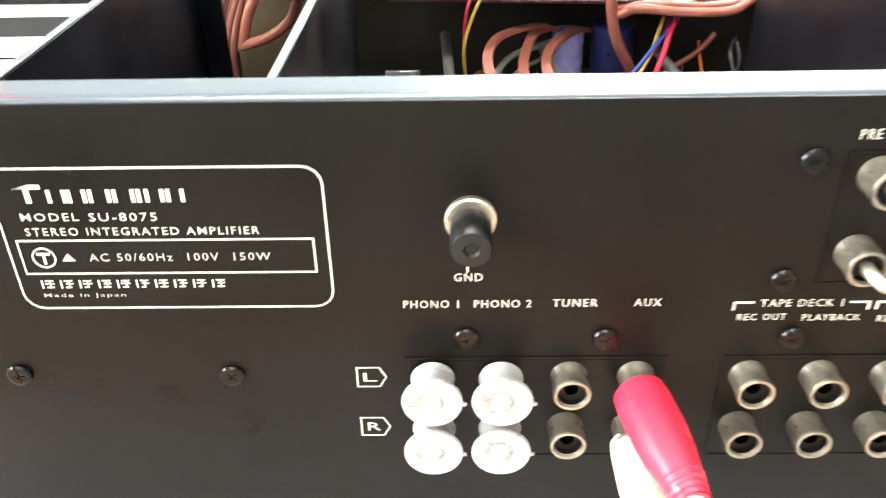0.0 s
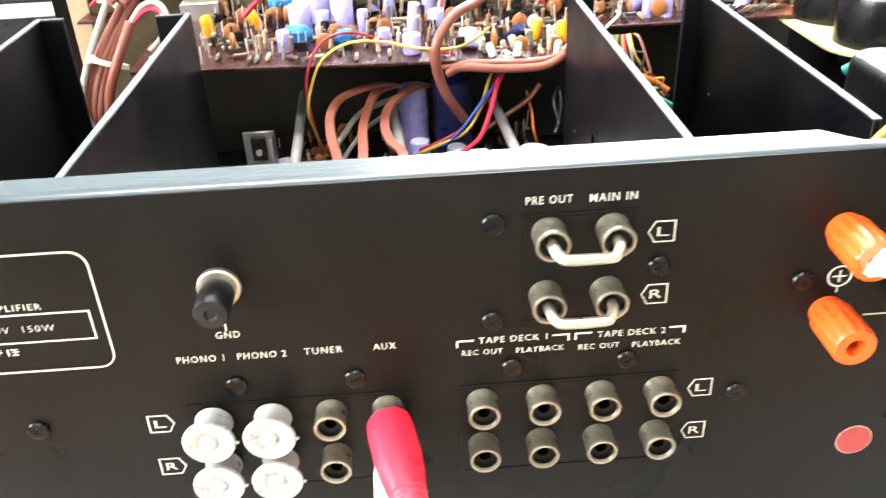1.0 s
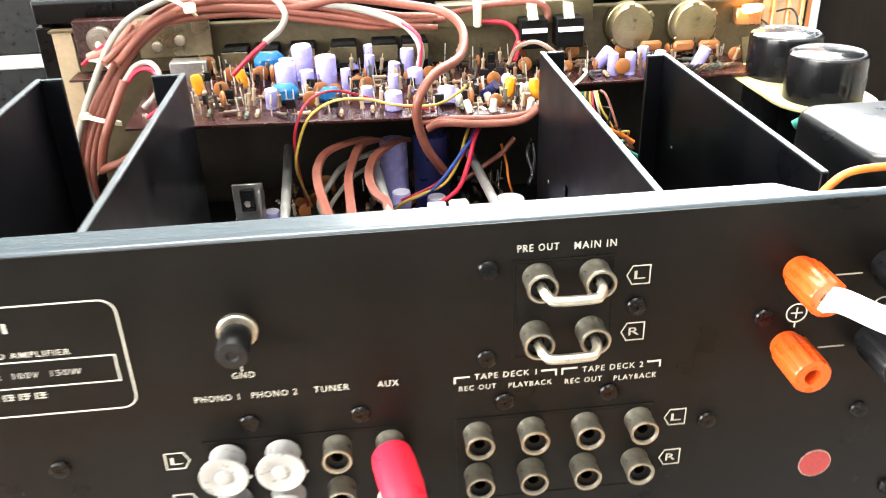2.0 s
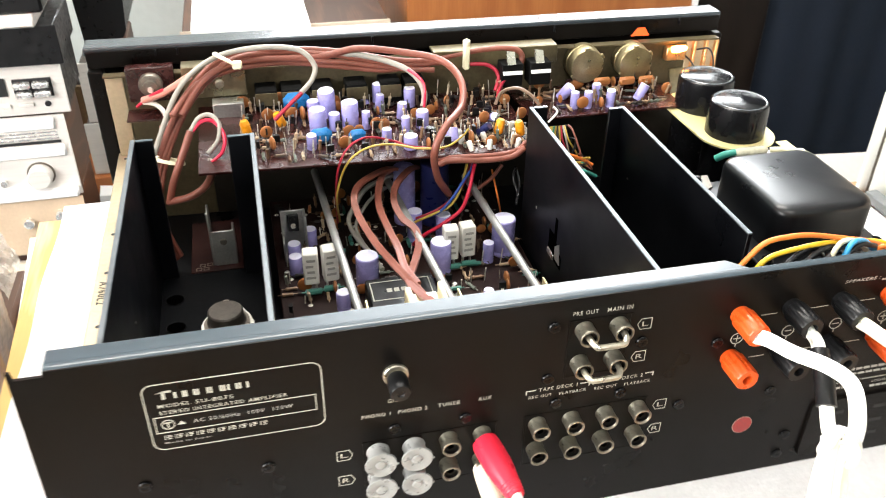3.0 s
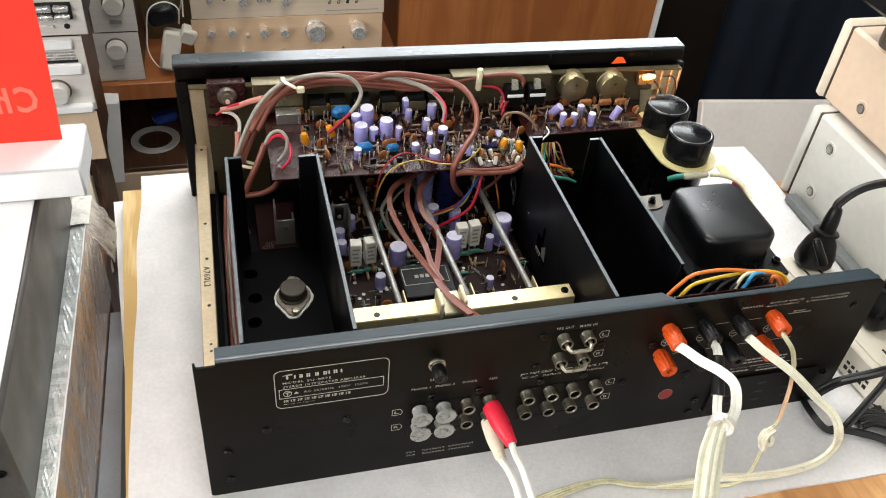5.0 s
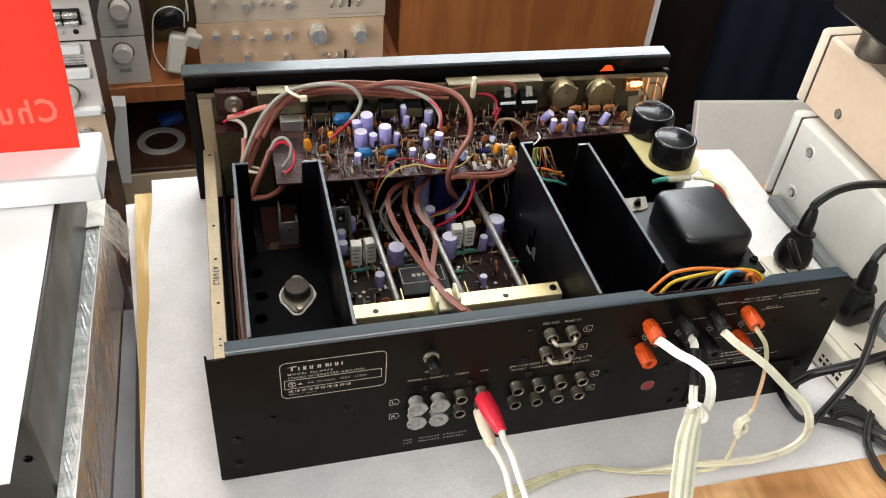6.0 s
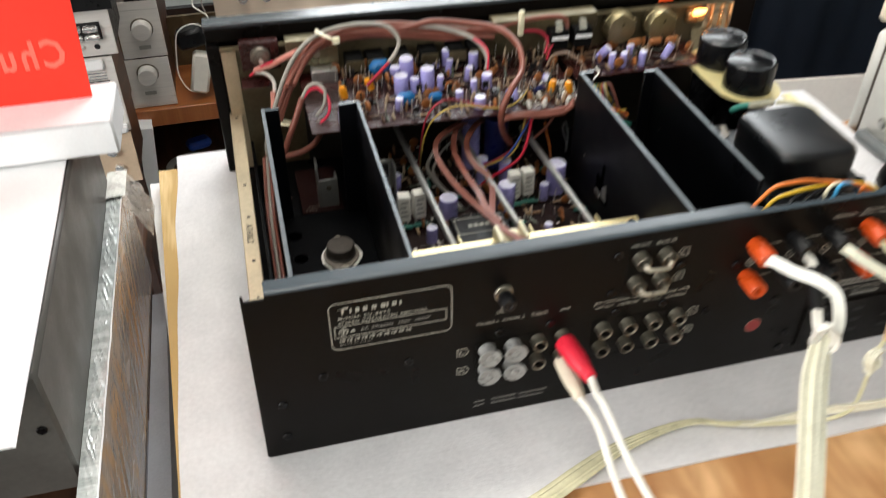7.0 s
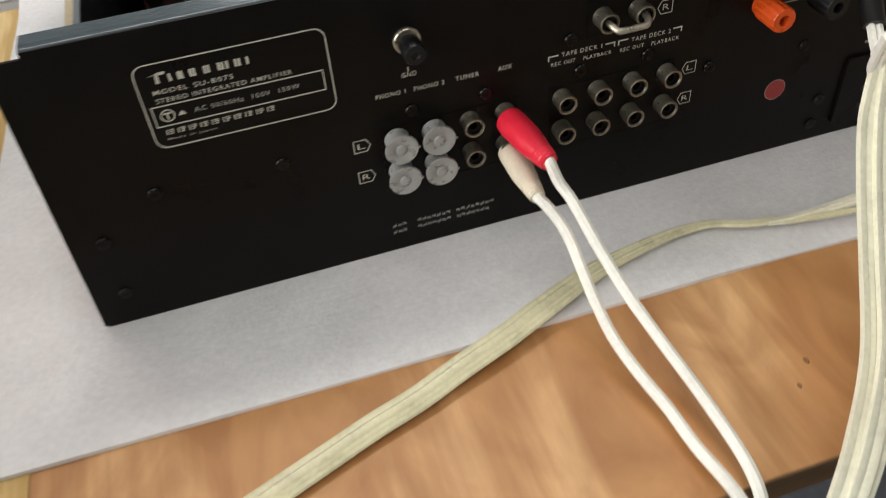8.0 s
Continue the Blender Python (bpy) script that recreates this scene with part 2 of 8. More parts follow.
BLACK_STEEL = mat("black painted steel", (0.0043, 0.0035, 0.0030), 0.36, 0, 0.22, 30, 0.15, 2600, 0.12)
BLACK_ANOD = mat("black anodised sheet", (0.0030, 0.0032, 0.0042), 0.38, 0, 0.3, 25, 0.1, 1500, 0.13)
BARE_EDGE = mat("bare sheet edge", (0.11, 0.125, 0.135), 0.42, 0.5, 0.25, 200, 0.2, 1500)
# blue-grey base holds the cool window sheen on dark folded edges
DARK_EDGE = mat("sheen-tinted dark fold", (0.040, 0.056, 0.068), 0.23, 0.0, 0.10, 14, 0.05, 1800, 0.55, rvar=0.03, stretch=(0.15, 1, 1))
def dusty(m, size=26.0, tone=(0.30, 0.29, 0.27)):
    """Scatters a few grains of dust and tiny scratches over a dark surface."""
    nt = m.node_tree
    b = nt.nodes["Principled BSDF"]
    src = b.inputs["Base Color"].links[0].from_socket
    tc, vo = nt.nodes.new("ShaderNodeTexCoord"), nt.nodes.new("ShaderNodeTexVoronoi")
    vo.inputs["Scale"].default_value = size
    nt.links.new(tc.outputs["Object"], vo.inputs["Vector"])
    near = nt.nodes.new("ShaderNodeMath")
    near.operation = "LESS_THAN"
    near.inputs[1].default_value = 0.011
    nt.links.new(vo.outputs["Distance"], near.inputs[0])
    few = nt.nodes.new("ShaderNodeMath")
    few.operation = "GREATER_THAN"
    few.inputs[1].default_value = 0.72
    sep = nt.nodes.new("ShaderNodeSeparateColor")
    nt.links.new(vo.outputs["Color"], sep.inputs["Color"])
    nt.links.new(sep.outputs["Red"], few.inputs[0])
    both = nt.nodes.new("ShaderNodeMath")
    both.operation = "MULTIPLY"
    nt.links.new(near.outputs[0], both.inputs[0])
    nt.links.new(few.outputs[0], both.inputs[1])
    mx = nt.nodes.new("ShaderNodeMix")
    mx.data_type = "RGBA"
    nt.links.new(both.outputs[0], mx.inputs["Factor"])
    nt.links.new(src, mx.inputs["A"])
    mx.inputs["B"].default_value = (*tone, 1)
    nt.links.new(mx.outputs["Result"], b.inputs["Base Color"])


dusty(BLACK_STEEL)
dusty(BLACK_ANOD, 34)
ZINC_BRIGHT = mat("pale zinc bracket", (0.27, 0.235, 0.150), 0.34, 0.85, 0.3, 30, 0.12, 500)
# zinc colour taken down for the shade deep behind the boards
ZINC_DARK = mat("zinc plate darkened for shade", (0.120, 0.096, 0.052), 0.48, 0.4, 0.3, 40, 0.15, 600)
ZINC = mat("yellow zinc plate", (0.15, 0.122, 0.065), 0.42, 0.6, 0.25, 40, 0.15, 600)
RAIL = mat("cream chromate steel", (0.56, 0.47, 0.32), 0.5, 0.35, 0.15, 40, 0.15, 600)
BRASS = mat("bright chromate bar", (0.80, 0.68, 0.38), 0.38, 0.6, 0.15, 60, 0.1, 800)
STEEL = mat("grey steel", (0.48, 0.48, 0.46), 0.38, 0.85, 0.2, 90, 0.1, 900)
ROD = mat("grey shaft", (0.36, 0.36, 0.35), 0.42, 0.6, 0.25, 120, 0.1, 900)
NICKEL = mat("tarnished nickel", (0.46, 0.42, 0.34), 0.36, 0.9, 0.3, 300, 0.15, 2000)
TARNISH = mat("tarnished steel can", (0.20, 0.175, 0.145), 0.46, 0.75, 0.35, 160, 0.2, 900)
CAN_BROWN = mat("dark browned can", (0.085, 0.074, 0.064), 0.5, 0.6, 0.4, 160, 0.2, 900)
HOLE = mat("open hole", (0.0005, 0.0005, 0.0005), 0.9, 0, 0.1, 60, spec=0.0)
INSULATOR = mat("dark brown insulator", (0.0035, 0.003, 0.0028), 0.35, 0, 0.3, 400, spec=0.2)
CHANNEL_FLOOR = mat("deep black channel floor", (0.0030, 0.0033, 0.0040), 0.5, 0, 0.4, 40, 0.1, 1500, 0.05)
NICKEL_LIP = mat("bright nickel lip", (0.58, 0.55, 0.47), 0.28, 0.9, 0.2, 300)
JACK_BODY = mat("dark tarnished nickel", (0.28, 0.26, 0.205), 0.36, 0.85, 0.35, 300, 0.15, 2000)
JACK_LIP = mat("dull nickel lip", (0.29, 0.265, 0.215), 0.38, 0.9, 0.3, 300)
BLACK_PLASTIC = mat("black plastic", (0.007, 0.007, 0.0075), 0.36, 0, 0.25, 120, 0.1, 1500, 0.28)
BLACK_RUBBER = mat("black rubber cord", (0.012, 0.012, 0.013), 0.45, 0, 0.3, 80, 0.15, 1200)
SCREW = mat("black screw", (0.003, 0.003, 0.0034), 0.22, 0.0, 0.3, 300, spec=0.2)
PRINT = mat("cream print", (0.49, 0.47, 0.40), 0.6, 0, 0.12, 300)
PRINT_GREY = mat("grey print", (0.34, 0.33, 0.30), 0.6, 0, 0.12, 300)
ORANGE = mat("orange plastic", (0.62, 0.075, 0.010), 0.33, 0, 0.12, 150, 0.05, 1500)
RED_PLUG = mat("red plug sleeve", (0.78, 0.022, 0.05), 0.36, 0, 0.1, 150, 0.08, 1500)
WHITE_PLUG = mat("white plug sleeve", (0.78, 0.70, 0.55), 0.4, 0, 0.1, 150)
WHITE_CORD = mat("ivory cord", (0.89, 0.87, 0.80), 0.42, 0, 0.1, 60, 0.1, 800)
IVORY_CORD = mat("aged ivory cord", (0.82, 0.79, 0.63), 0.36, 0, 0.12, 60, 0.1, 800)
YELLOWED = mat("yellowed clear cord", (0.70, 0.66, 0.44), 0.32, 0, 0.15, 60, 0.1, 800)
PEACH_CORD = mat("peach-tinted cord", (0.80, 0.54, 0.34), 0.4, 0, 0.12, 60, 0.1, 800)
CAP_WHITE = mat("milky cap", (0.37, 0.37, 0.36), 0.34, 0, 0.08, 300, 0.05, 1500, trans=0.25)
STICKER = mat("red sticker", (0.25, 0.020, 0.020), 0.5, 0, 0.4, 900)
STICKER_RIM = mat("pale worn sticker rim", (0.30, 0.20, 0.16), 0.6, 0, 0.5, 900)
PCB = mat("dark red-brown board", (0.034, 0.008, 0.007), 0.24, 0, 0.35, 60, 0.3, 1800)
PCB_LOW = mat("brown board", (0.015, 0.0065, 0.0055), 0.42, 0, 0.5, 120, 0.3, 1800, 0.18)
LAVENDER = mat("lavender sleeve", (0.38, 0.35, 0.72), 0.24, 0, 0.1, 200)
LAV_TOP = mat("pale lavender top", (0.72, 0.71, 0.88), 0.36, 0, 0.1, 200)
BLUE_CAP = mat("blue dipped", (0.015, 0.16, 0.42), 0.3, 0, 0.12, 200)
NAVY = mat("navy sleeve", (0.012, 0.016, 0.085), 0.35, 0, 0.12, 200)
YELLOW = mat("amber dipped", (0.88, 0.33, 0.012), 0.35, 0, 0.1, 200)
CERAMIC = mat("brown disc", (0.32, 0.115, 0.032), 0.42, 0, 0.15, 200)
TAN = assorted("assorted small bodies", ((0.30, 0.20, 0.12), (0.10, 0.055, 0.03), (0.38, 0.27, 0.17), (0.035, 0.030, 0.028), (0.22, 0.13, 0.07), (0.13, 0.15, 0.12), (0.46, 0.36, 0.25), (0.07, 0.045, 0.03)))
GREEN_R = mat("green resistor", (0.045, 0.19, 0.15), 0.4, 0, 0.15, 200)
CEMENT = mat("white cement", (0.74, 0.72, 0.66), 0.7, 0, 0.1, 200, 0.2, 1500)
# pale, half-metallic base so that leads read as bright glints
LEAD = mat("tinned lead", (0.80, 0.77, 0.70), 0.34, 0.55, 0.15, 300)
BROWN_WIRE = mat("red-brown jacket", (0.225, 0.070, 0.047), 0.40, 0, 0.25, 90, 0.1, 900)
GREY_WIRE = mat("grey jacket", (0.33, 0.305, 0.265), 0.45, 0, 0.15, 90)
RED_WIRE = mat("red jacket", (0.68, 0.02, 0.06), 0.38, 0, 0.1, 90)
DULL_YEL = mat("dull yellow jacket", (0.50, 0.34, 0.06), 0.4, 0, 0.1, 90)
DULL_RED = mat("dull red jacket", (0.36, 0.014, 0.035), 0.4, 0, 0.1, 90)
YEL_WIRE = mat("yellow jacket", (0.86, 0.55, 0.03), 0.38, 0, 0.1, 90)
ORG_WIRE = mat("orange jacket", (0.85, 0.22, 0.04), 0.38, 0, 0.1, 90)
BLUE_WIRE = mat("blue jacket", (0.02, 0.07, 0.36), 0.38, 0, 0.1, 90)
CYAN_WIRE = mat("light blue jacket", (0.05, 0.36, 0.66), 0.38, 0, 0.1, 90)
GREEN_WIRE = mat("green jacket", (0.05, 0.32, 0.25), 0.38, 0, 0.1, 90)
BLACK_WIRE = mat("black jacket", (0.012, 0.012, 0.014), 0.38, 0, 0.1, 90)
PINK_WIRE = mat("pink jacket", (0.72, 0.30, 0.24), 0.4, 0, 0.1, 90)
NYLON = mat("ivory nylon", (0.80, 0.74, 0.52), 0.4, 0, 0.1, 120)
CLAMP = mat("yellowed clamp plate", (0.76, 0.66, 0.32), 0.4, 0, 0.12, 90)
GOLD_POT = mat("brassy can", (0.36, 0.30, 0.17), 0.36, 0.85, 0.25, 120, 0.1, 700)
BLACK_CAN = mat("black sleeve", (0.006, 0.006, 0.0068), 0.22, 0, 0.25, 60, spec=0.28)
# raised blue-grey base paints the window sheen on the black can tops
CAN_TOP = mat("black vinyl top with painted sheen", (0.085, 0.098, 0.106), 0.24, 0, 0.2, 90, 0.05, 900, 1.0)
ENAMEL = mat("black enamel", (0.006, 0.0066, 0.008), 0.30, 0, 0.15, 25, 0.06, 260, 0.5, rvar=0.04)
FOAM = mat("white foam sheet", (0.79, 0.78, 0.79), 0.55, 0, 0.09, 35, 0.35, 650, 0.45)
FOAM_BLOCK = mat("white foam block", (0.84, 0.84, 0.85), 0.85, 0, 0.04, 60, 0.12, 700, 0.15)
# foam grey includes the shade in the gap beside the bench
FOAM_SHADED = mat("shade-grey foam sheet", (0.36, 0.38, 0.42), 0.8, 0, 0.1, 60, 0.6, 700, 0.2)
PAPER = mat("white paper", (0.86, 0.86, 0.86), 0.6, 0, 0.03, 60, 0.05, 400, 0.3)
RED_CARD = mat("red card", (0.92, 0.040, 0.020), 0.65, 0, 0.06, 25, 0.05, 500, 0.3)
RED_PRINT = mat("pale red print", (0.88, 0.16, 0.11), 0.5, 0, 0.06, 60)
CREAM_CASE = mat("cream enamel case", (0.84, 0.74, 0.60), 0.42, 0, 0.06, 14, 0.2, 900)
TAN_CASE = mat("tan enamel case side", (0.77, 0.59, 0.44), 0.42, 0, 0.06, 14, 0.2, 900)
GREY_CASE = mat("pale grey enamel case", (0.78, 0.77, 0.72), 0.42, 0, 0.06, 14, 0.2, 900)
STRIP_PLASTIC = mat("aged white strip plastic", (0.76, 0.71, 0.60), 0.4, 0, 0.06, 60, 0.05, 900)
WHITE_PLASTIC = mat("ivory plastic", (0.78, 0.75, 0.67), 0.4, 0, 0.07, 60, 0.05, 900)
SILVER_COOL = mat("grey aluminium", (0.70, 0.67, 0.63), 0.38, 0.15, 0.1, 40, 0.15, 500, stretch=(0.1, 1, 4))
BEIGE = mat("beige enamel front", (0.62, 0.47, 0.33), 0.5, 0, 0.08, 20, 0.1, 600)
CHAMPAGNE = mat("tan brushed aluminium", (0.74, 0.53, 0.35), 0.42, 0.15, 0.07, 40, 0.15, 500, stretch=(0.1, 1, 4))
OLIVE_BACK = wood("olive brown back board", (0.10, 0.066, 0.030), (0.19, 0.135, 0.065), 12, 0.5)
SILVER = mat("brushed aluminium", (0.76, 0.63, 0.50), 0.42, 0.15, 0.07, 40, 0.15, 500, stretch=(0.1, 1, 4))
SILVER_KNOB = mat("turned aluminium", (0.88, 0.86, 0.83), 0.22, 0.75, 0.15, 90)
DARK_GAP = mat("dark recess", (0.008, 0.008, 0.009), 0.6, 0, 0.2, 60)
SWITCH_BLACK = mat("matt black switch body", (0.006, 0.006, 0.006), 0.6, 0, 0.3, 200, spec=0.06)
WALL = mat("pale grey wall paint", (0.58, 0.62, 0.60), 0.85, 0, 0.06, 5, 0.2, 250, 0.3)
CEIL = mat("white ceiling paint", (0.78, 0.78, 0.76), 0.9, 0, 0.05, 5, 0.1, 250, 0.2)
FLOOR = mat("grey floor", (0.07, 0.075, 0.09), 0.6, 0, 0.25, 8, 0.2, 120)
CURTAIN = mat("dark navy cloth", (0.014, 0.019, 0.030), 0.85, 0, 0.2, 30, 0.5, 800, 0.15)
def pine(name):
    """Knotty pine: broad flowing figure, soft darker blotches and fine streaks along y."""
    m = wood(name, (0.57, 0.285, 0.108), (0.94, 0.60, 0.30), 8, 0.45, True, 7.0)
    nt = m.node_tree
    b = nt.nodes["Principled BSDF"]
    src = b.inputs["Base Color"].links[0].from_socket
    tc, mp, blot = nt.nodes.new("ShaderNodeTexCoord"), nt.nodes.new("ShaderNodeMapping"), nt.nodes.new("ShaderNodeTexNoise")
    mp.inputs["Scale"].default_value = (1, 0.45, 1)
    blot.inputs["Scale"].default_value, blot.inputs["Detail"].default_value, blot.inputs["Distortion"].default_value = 34, 5, 1.2
    nt.links.new(tc.outputs["Object"], mp.inputs["Vector"])
    nt.links.new(mp.outputs["Vector"], blot.inputs["Vector"])
    ramp = nt.nodes.new("ShaderNodeValToRGB")
    ramp.color_ramp.elements[0].position, ramp.color_ramp.elements[1].position = 0.36, 0.66
    ramp.color_ramp.elements[0].color, ramp.color_ramp.elements[1].color = (0.66, 0.56, 0.46, 1), (1, 1, 1, 1)
    nt.links.new(blot.outputs["Fac"], ramp.inputs["Fac"])
    mx = nt.nodes.new("ShaderNodeMix")
    mx.data_type, mx.blend_type = "RGBA", "MULTIPLY"
    mx.inputs["Factor"].default_value = 0.8
    nt.links.new(src, mx.inputs["A"])
    nt.links.new(ramp.outputs["Color"], mx.inputs["B"])
    nt.links.new(mx.outputs["Result"], b.inputs["Base Color"])
    return m


WOOD_BENCH = pine("pine bench")
# raw edge wood, browned further to paint the shade on the bench front
WOOD_RAW = wood("raw bench edge darkened for shade", (0.11, 0.060, 0.026), (0.26, 0.16, 0.075), 30, 0.6, False)
KNOT = mat("brown knot", (0.26, 0.115, 0.045), 0.5, 0, 0.3, 300)
WOOD_EDGE = wood("pale raw edge", (0.56, 0.36, 0.12), (0.86, 0.66, 0.33), 22, 0.55)
WOOD_ORANGE = wood("orange brown veneer", (0.31, 0.098, 0.026), (0.43, 0.156, 0.046), 14, 0.35, "z", 4.0)
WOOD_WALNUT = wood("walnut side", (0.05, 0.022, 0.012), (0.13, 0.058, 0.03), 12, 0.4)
# base lightened to carry the film's whitish sheen over the brown side
TAPE_BROWN = mat("plastic-wrapped cabinet", (0.57, 0.45, 0.35), 0.17, 0.0, 0.25, 60, 0.8, 160, 0.8, 1.0, stretch=(1, 0.3, 1))
def shows_through(m, tone, size, turn):
    """Lets bare wood show in slanting feathered patches where the film lies close."""
    nt = m.node_tree
    b = nt.nodes["Principled BSDF"]
    src = b.inputs["Base Color"].links[0].from_socket
    tc, mp, no = nt.nodes.new("ShaderNodeTexCoord"), nt.nodes.new("ShaderNodeMapping"), nt.nodes.new("ShaderNodeTexNoise")
    mp.inputs["Rotation"].default_value, mp.inputs["Scale"].default_value = (radians(turn), 0, 0), (1, 0.9, 0.12)
    no.inputs["Scale"].default_value, no.inputs["Detail"].default_value = size, 5
    wide = nt.nodes.new("ShaderNodeTexNoise")
    wide.inputs["Scale"].default_value = 22
    nt.links.new(tc.outputs["Object"], mp.inputs["Vector"])
    nt.links.new(mp.outputs["Vector"], no.inputs["Vector"])
    nt.links.new(tc.outputs["Object"], wide.inputs["Vector"])
    add = nt.nodes.new("ShaderNodeMath")
    add.operation = "MULTIPLY"
    nt.links.new(no.outputs["Fac"], add.inputs[0])
    nt.links.new(wide.outputs["Fac"], add.inputs[1])
    ramp = nt.nodes.new("ShaderNodeMapRange")
    ramp.inputs["From Min"].default_value, ramp.inputs["From Max"].default_value = 0.22, 0.31
    nt.links.new(add.outputs[0], ramp.inputs["Value"])
    mx = nt.nodes.new("ShaderNodeMix")
    mx.data_type = "RGBA"
    nt.links.new(ramp.outputs["Result"], mx.inputs["Factor"])
    nt.links.new(src, mx.inputs["A"])
    mx.inputs["B"].default_value = (*tone, 1)
    nt.links.new(mx.outputs["Result"], b.inputs["Base Color"])


shows_through(TAPE_BROWN, (0.76, 0.45, 0.21), 75, 35)
WRAP = mat("crinkled clear film", (0.50, 0.53, 0.51), 0.28, 0.1, 0.25, 110, 0.4, 260, 0.8, 0.5, stretch=(0.3, 1, 1))
LOOSE_FILM = mat("loose clear film", (0.82, 0.77, 0.72), 0.22, 0.0, 0.25, 90, 0.6, 260, 0.6, 0.3, alpha=0.45)
WRAP_BAG = mat("crumpled milky film", (0.84, 0.80, 0.75), 0.3, 0.0, 0.25, 90, 0.6, 260, 0.5, 0.1)
LAMP = mat("lit pilot lamp", (1.0, 0.36, 0.08), 0.4, emit=14.0)
GLOW_RED = mat("glowing red filter", (0.9, 0.10, 0.02), 0.4, emit=0.7)
# orange in this plating stands for the pilot lamp's light on it
PILOT_REFL = mat("lamp-tinted plated reflector", (0.80, 0.42, 0.18), 0.3, 0.8, 0.2, 90)


# ---- room ----
X0, X1, Y0, Y1, ZF, ZC = -1.6, 2.6, -1.7, 2.2, -0.86, 1.70
thing("floor", Geo().box(X0 - 0.1, X1 + 0.1, Y0 - 0.1, Y1 + 0.1, ZF - 0.05, ZF), FLOOR, "dark grey floor under the bench", "floor", kind="structure")
thing("ceiling", Geo().box(X0 - 0.1, X1 + 0.1, Y0 - 0.1, Y1 + 0.1, ZC, ZC + 0.05), CEIL, "plain white ceiling", "ceiling", kind="structure")
g = Geo().box(X0 - 0.1, X0, Y0, -1.2, ZF, ZC).box(X0 - 0.1, X0, 0.1, Y1, ZF, ZC).box(X0 - 0.1, X0, -1.2, 0.1, ZF, 0.1).box(X0 - 0.1, X0, -1.2, 0.1, 1.0, ZC)
thing("wall_west", g, WALL, "pale painted wall with a window opening", "wall", kind="structure")
win = empty("window_2", X0 - 0.05, -0.55, 0.1, "white framed side window", "window", kind="structure")
g = Geo().box(X0 - 0.07, X0 - 0.03, -1.2, -1.16, 0.1, 1.0, 0.003).box(X0 - 0.07, X0 - 0.03, 0.06, 0.1, 0.1, 1.0, 0.003).box(X0 - 0.07, X0 - 0.03, -1.16, 0.06, 0.1, 0.14, 0.003).box(X0 - 0.07, X0 - 0.03, -1.16, 0.06, 0.96, 1.0, 0.003)
part("window_frame", g, PAPER, win)
thing("wall_east", Geo().box(X1, X1 + 0.1, Y0, Y1, ZF, ZC), WALL, "pale painted wall", "wall", kind="structure")
thing("wall_south", Geo().box(X0 - 0.1, X1 + 0.1, Y0 - 0.1, Y0, ZF, ZC), WALL, "pale painted wall", "wall", kind="structure")
g = Geo()
g.box(X0 - 0.1, 0.15, Y1, Y1 + 0.1, ZF, ZC).box(1.75, X1 + 0.1, Y1, Y1 + 0.1, ZF, ZC)
g.box(0.15, 1.75, Y1, Y1 + 0.1, ZF, 0.42).box(0.15, 1.75, Y1, Y1 + 0.1, 1.66, ZC)
thing("wall_north", g, WALL, "pale grey-green wall with a window opening", "wall", kind="structure")
win = empty("window_1", 0.95, Y1 + 0.05, 0.42, "white framed window above the shelf", "window", kind="structure")
g = Geo()
for x in (0.15, 0.93, 1.71):
    g.box(x, x + 0.04, Y1 + 0.03, Y1 + 0.07, 0.42, 1.66, 0.004)
g.box(0.15, 1.75, Y1 + 0.03, Y1 + 0.07, 0.42, 0.46, 0.004).box(0.15, 1.75, Y1 + 0.03, Y1 + 0.07, 1.62, 1.66, 0.004)
part("window_frame", g, PAPER, win)

# ---- bench and foam ----
ZT = -0.0030   # top of the foam, on which all on the bench stands
bench = empty("workbench", 0.4, 0.08, ZF, "pine workbench with pale laminated top", "workbench")
xs = [-0.0298, 0.035, 0.13, 0.21, 0.315, 0.41, 0.52, 0.61, 0.72, 0.83, 0.95]
for a, b in zip(xs, xs[1:]):
    back = 0.332 if a < 0.5 else 0.258
    o = [(a, -0.151), (b - 0.00004, -0.151), (b - 0.00004, back), (a, back)]
    part("board", Geo().prism(o, 0.014, pose(0, 0, ZT - 0.0172)), WOOD_BENCH, bench)
part("edge_strip", Geo().box(-0.0435, 0.95, -0.1516, -0.1511, ZT - 0.0174, ZT - 0.0036, 0.0), WOOD_RAW, bench)
o = [(-0.0462, -0.1510), (-0.0300, -0.1510), (-0.0300, 0.3300), (-0.0668, 0.3300)]
part("edge_board", Geo().prism(o, 0.0142, pose(0, 0, ZT - 0.0170)), WOOD_EDGE, bench)
for x in (0.02, 0.88):
    for y in (-0.10, 0.20):
        part("leg", Geo().box(x, x + 0.05, y, y + 0.05, ZF, ZT - 0.0174, 0.003), WOOD_BENCH, bench)

for x, y, r in ((0.2510, -0.1128, 0.0010), (0.2420, -0.1218, 0.0008)):
    part("knot", Geo().lathe([(r, 0), (r * 0.9, 0.0003), (r * 0.3, 0.0003)], pose(x, y, ZT - 0.0032) @ Matrix.Diagonal((1, 1.5, 1, 1)), 16), KNOT, bench)

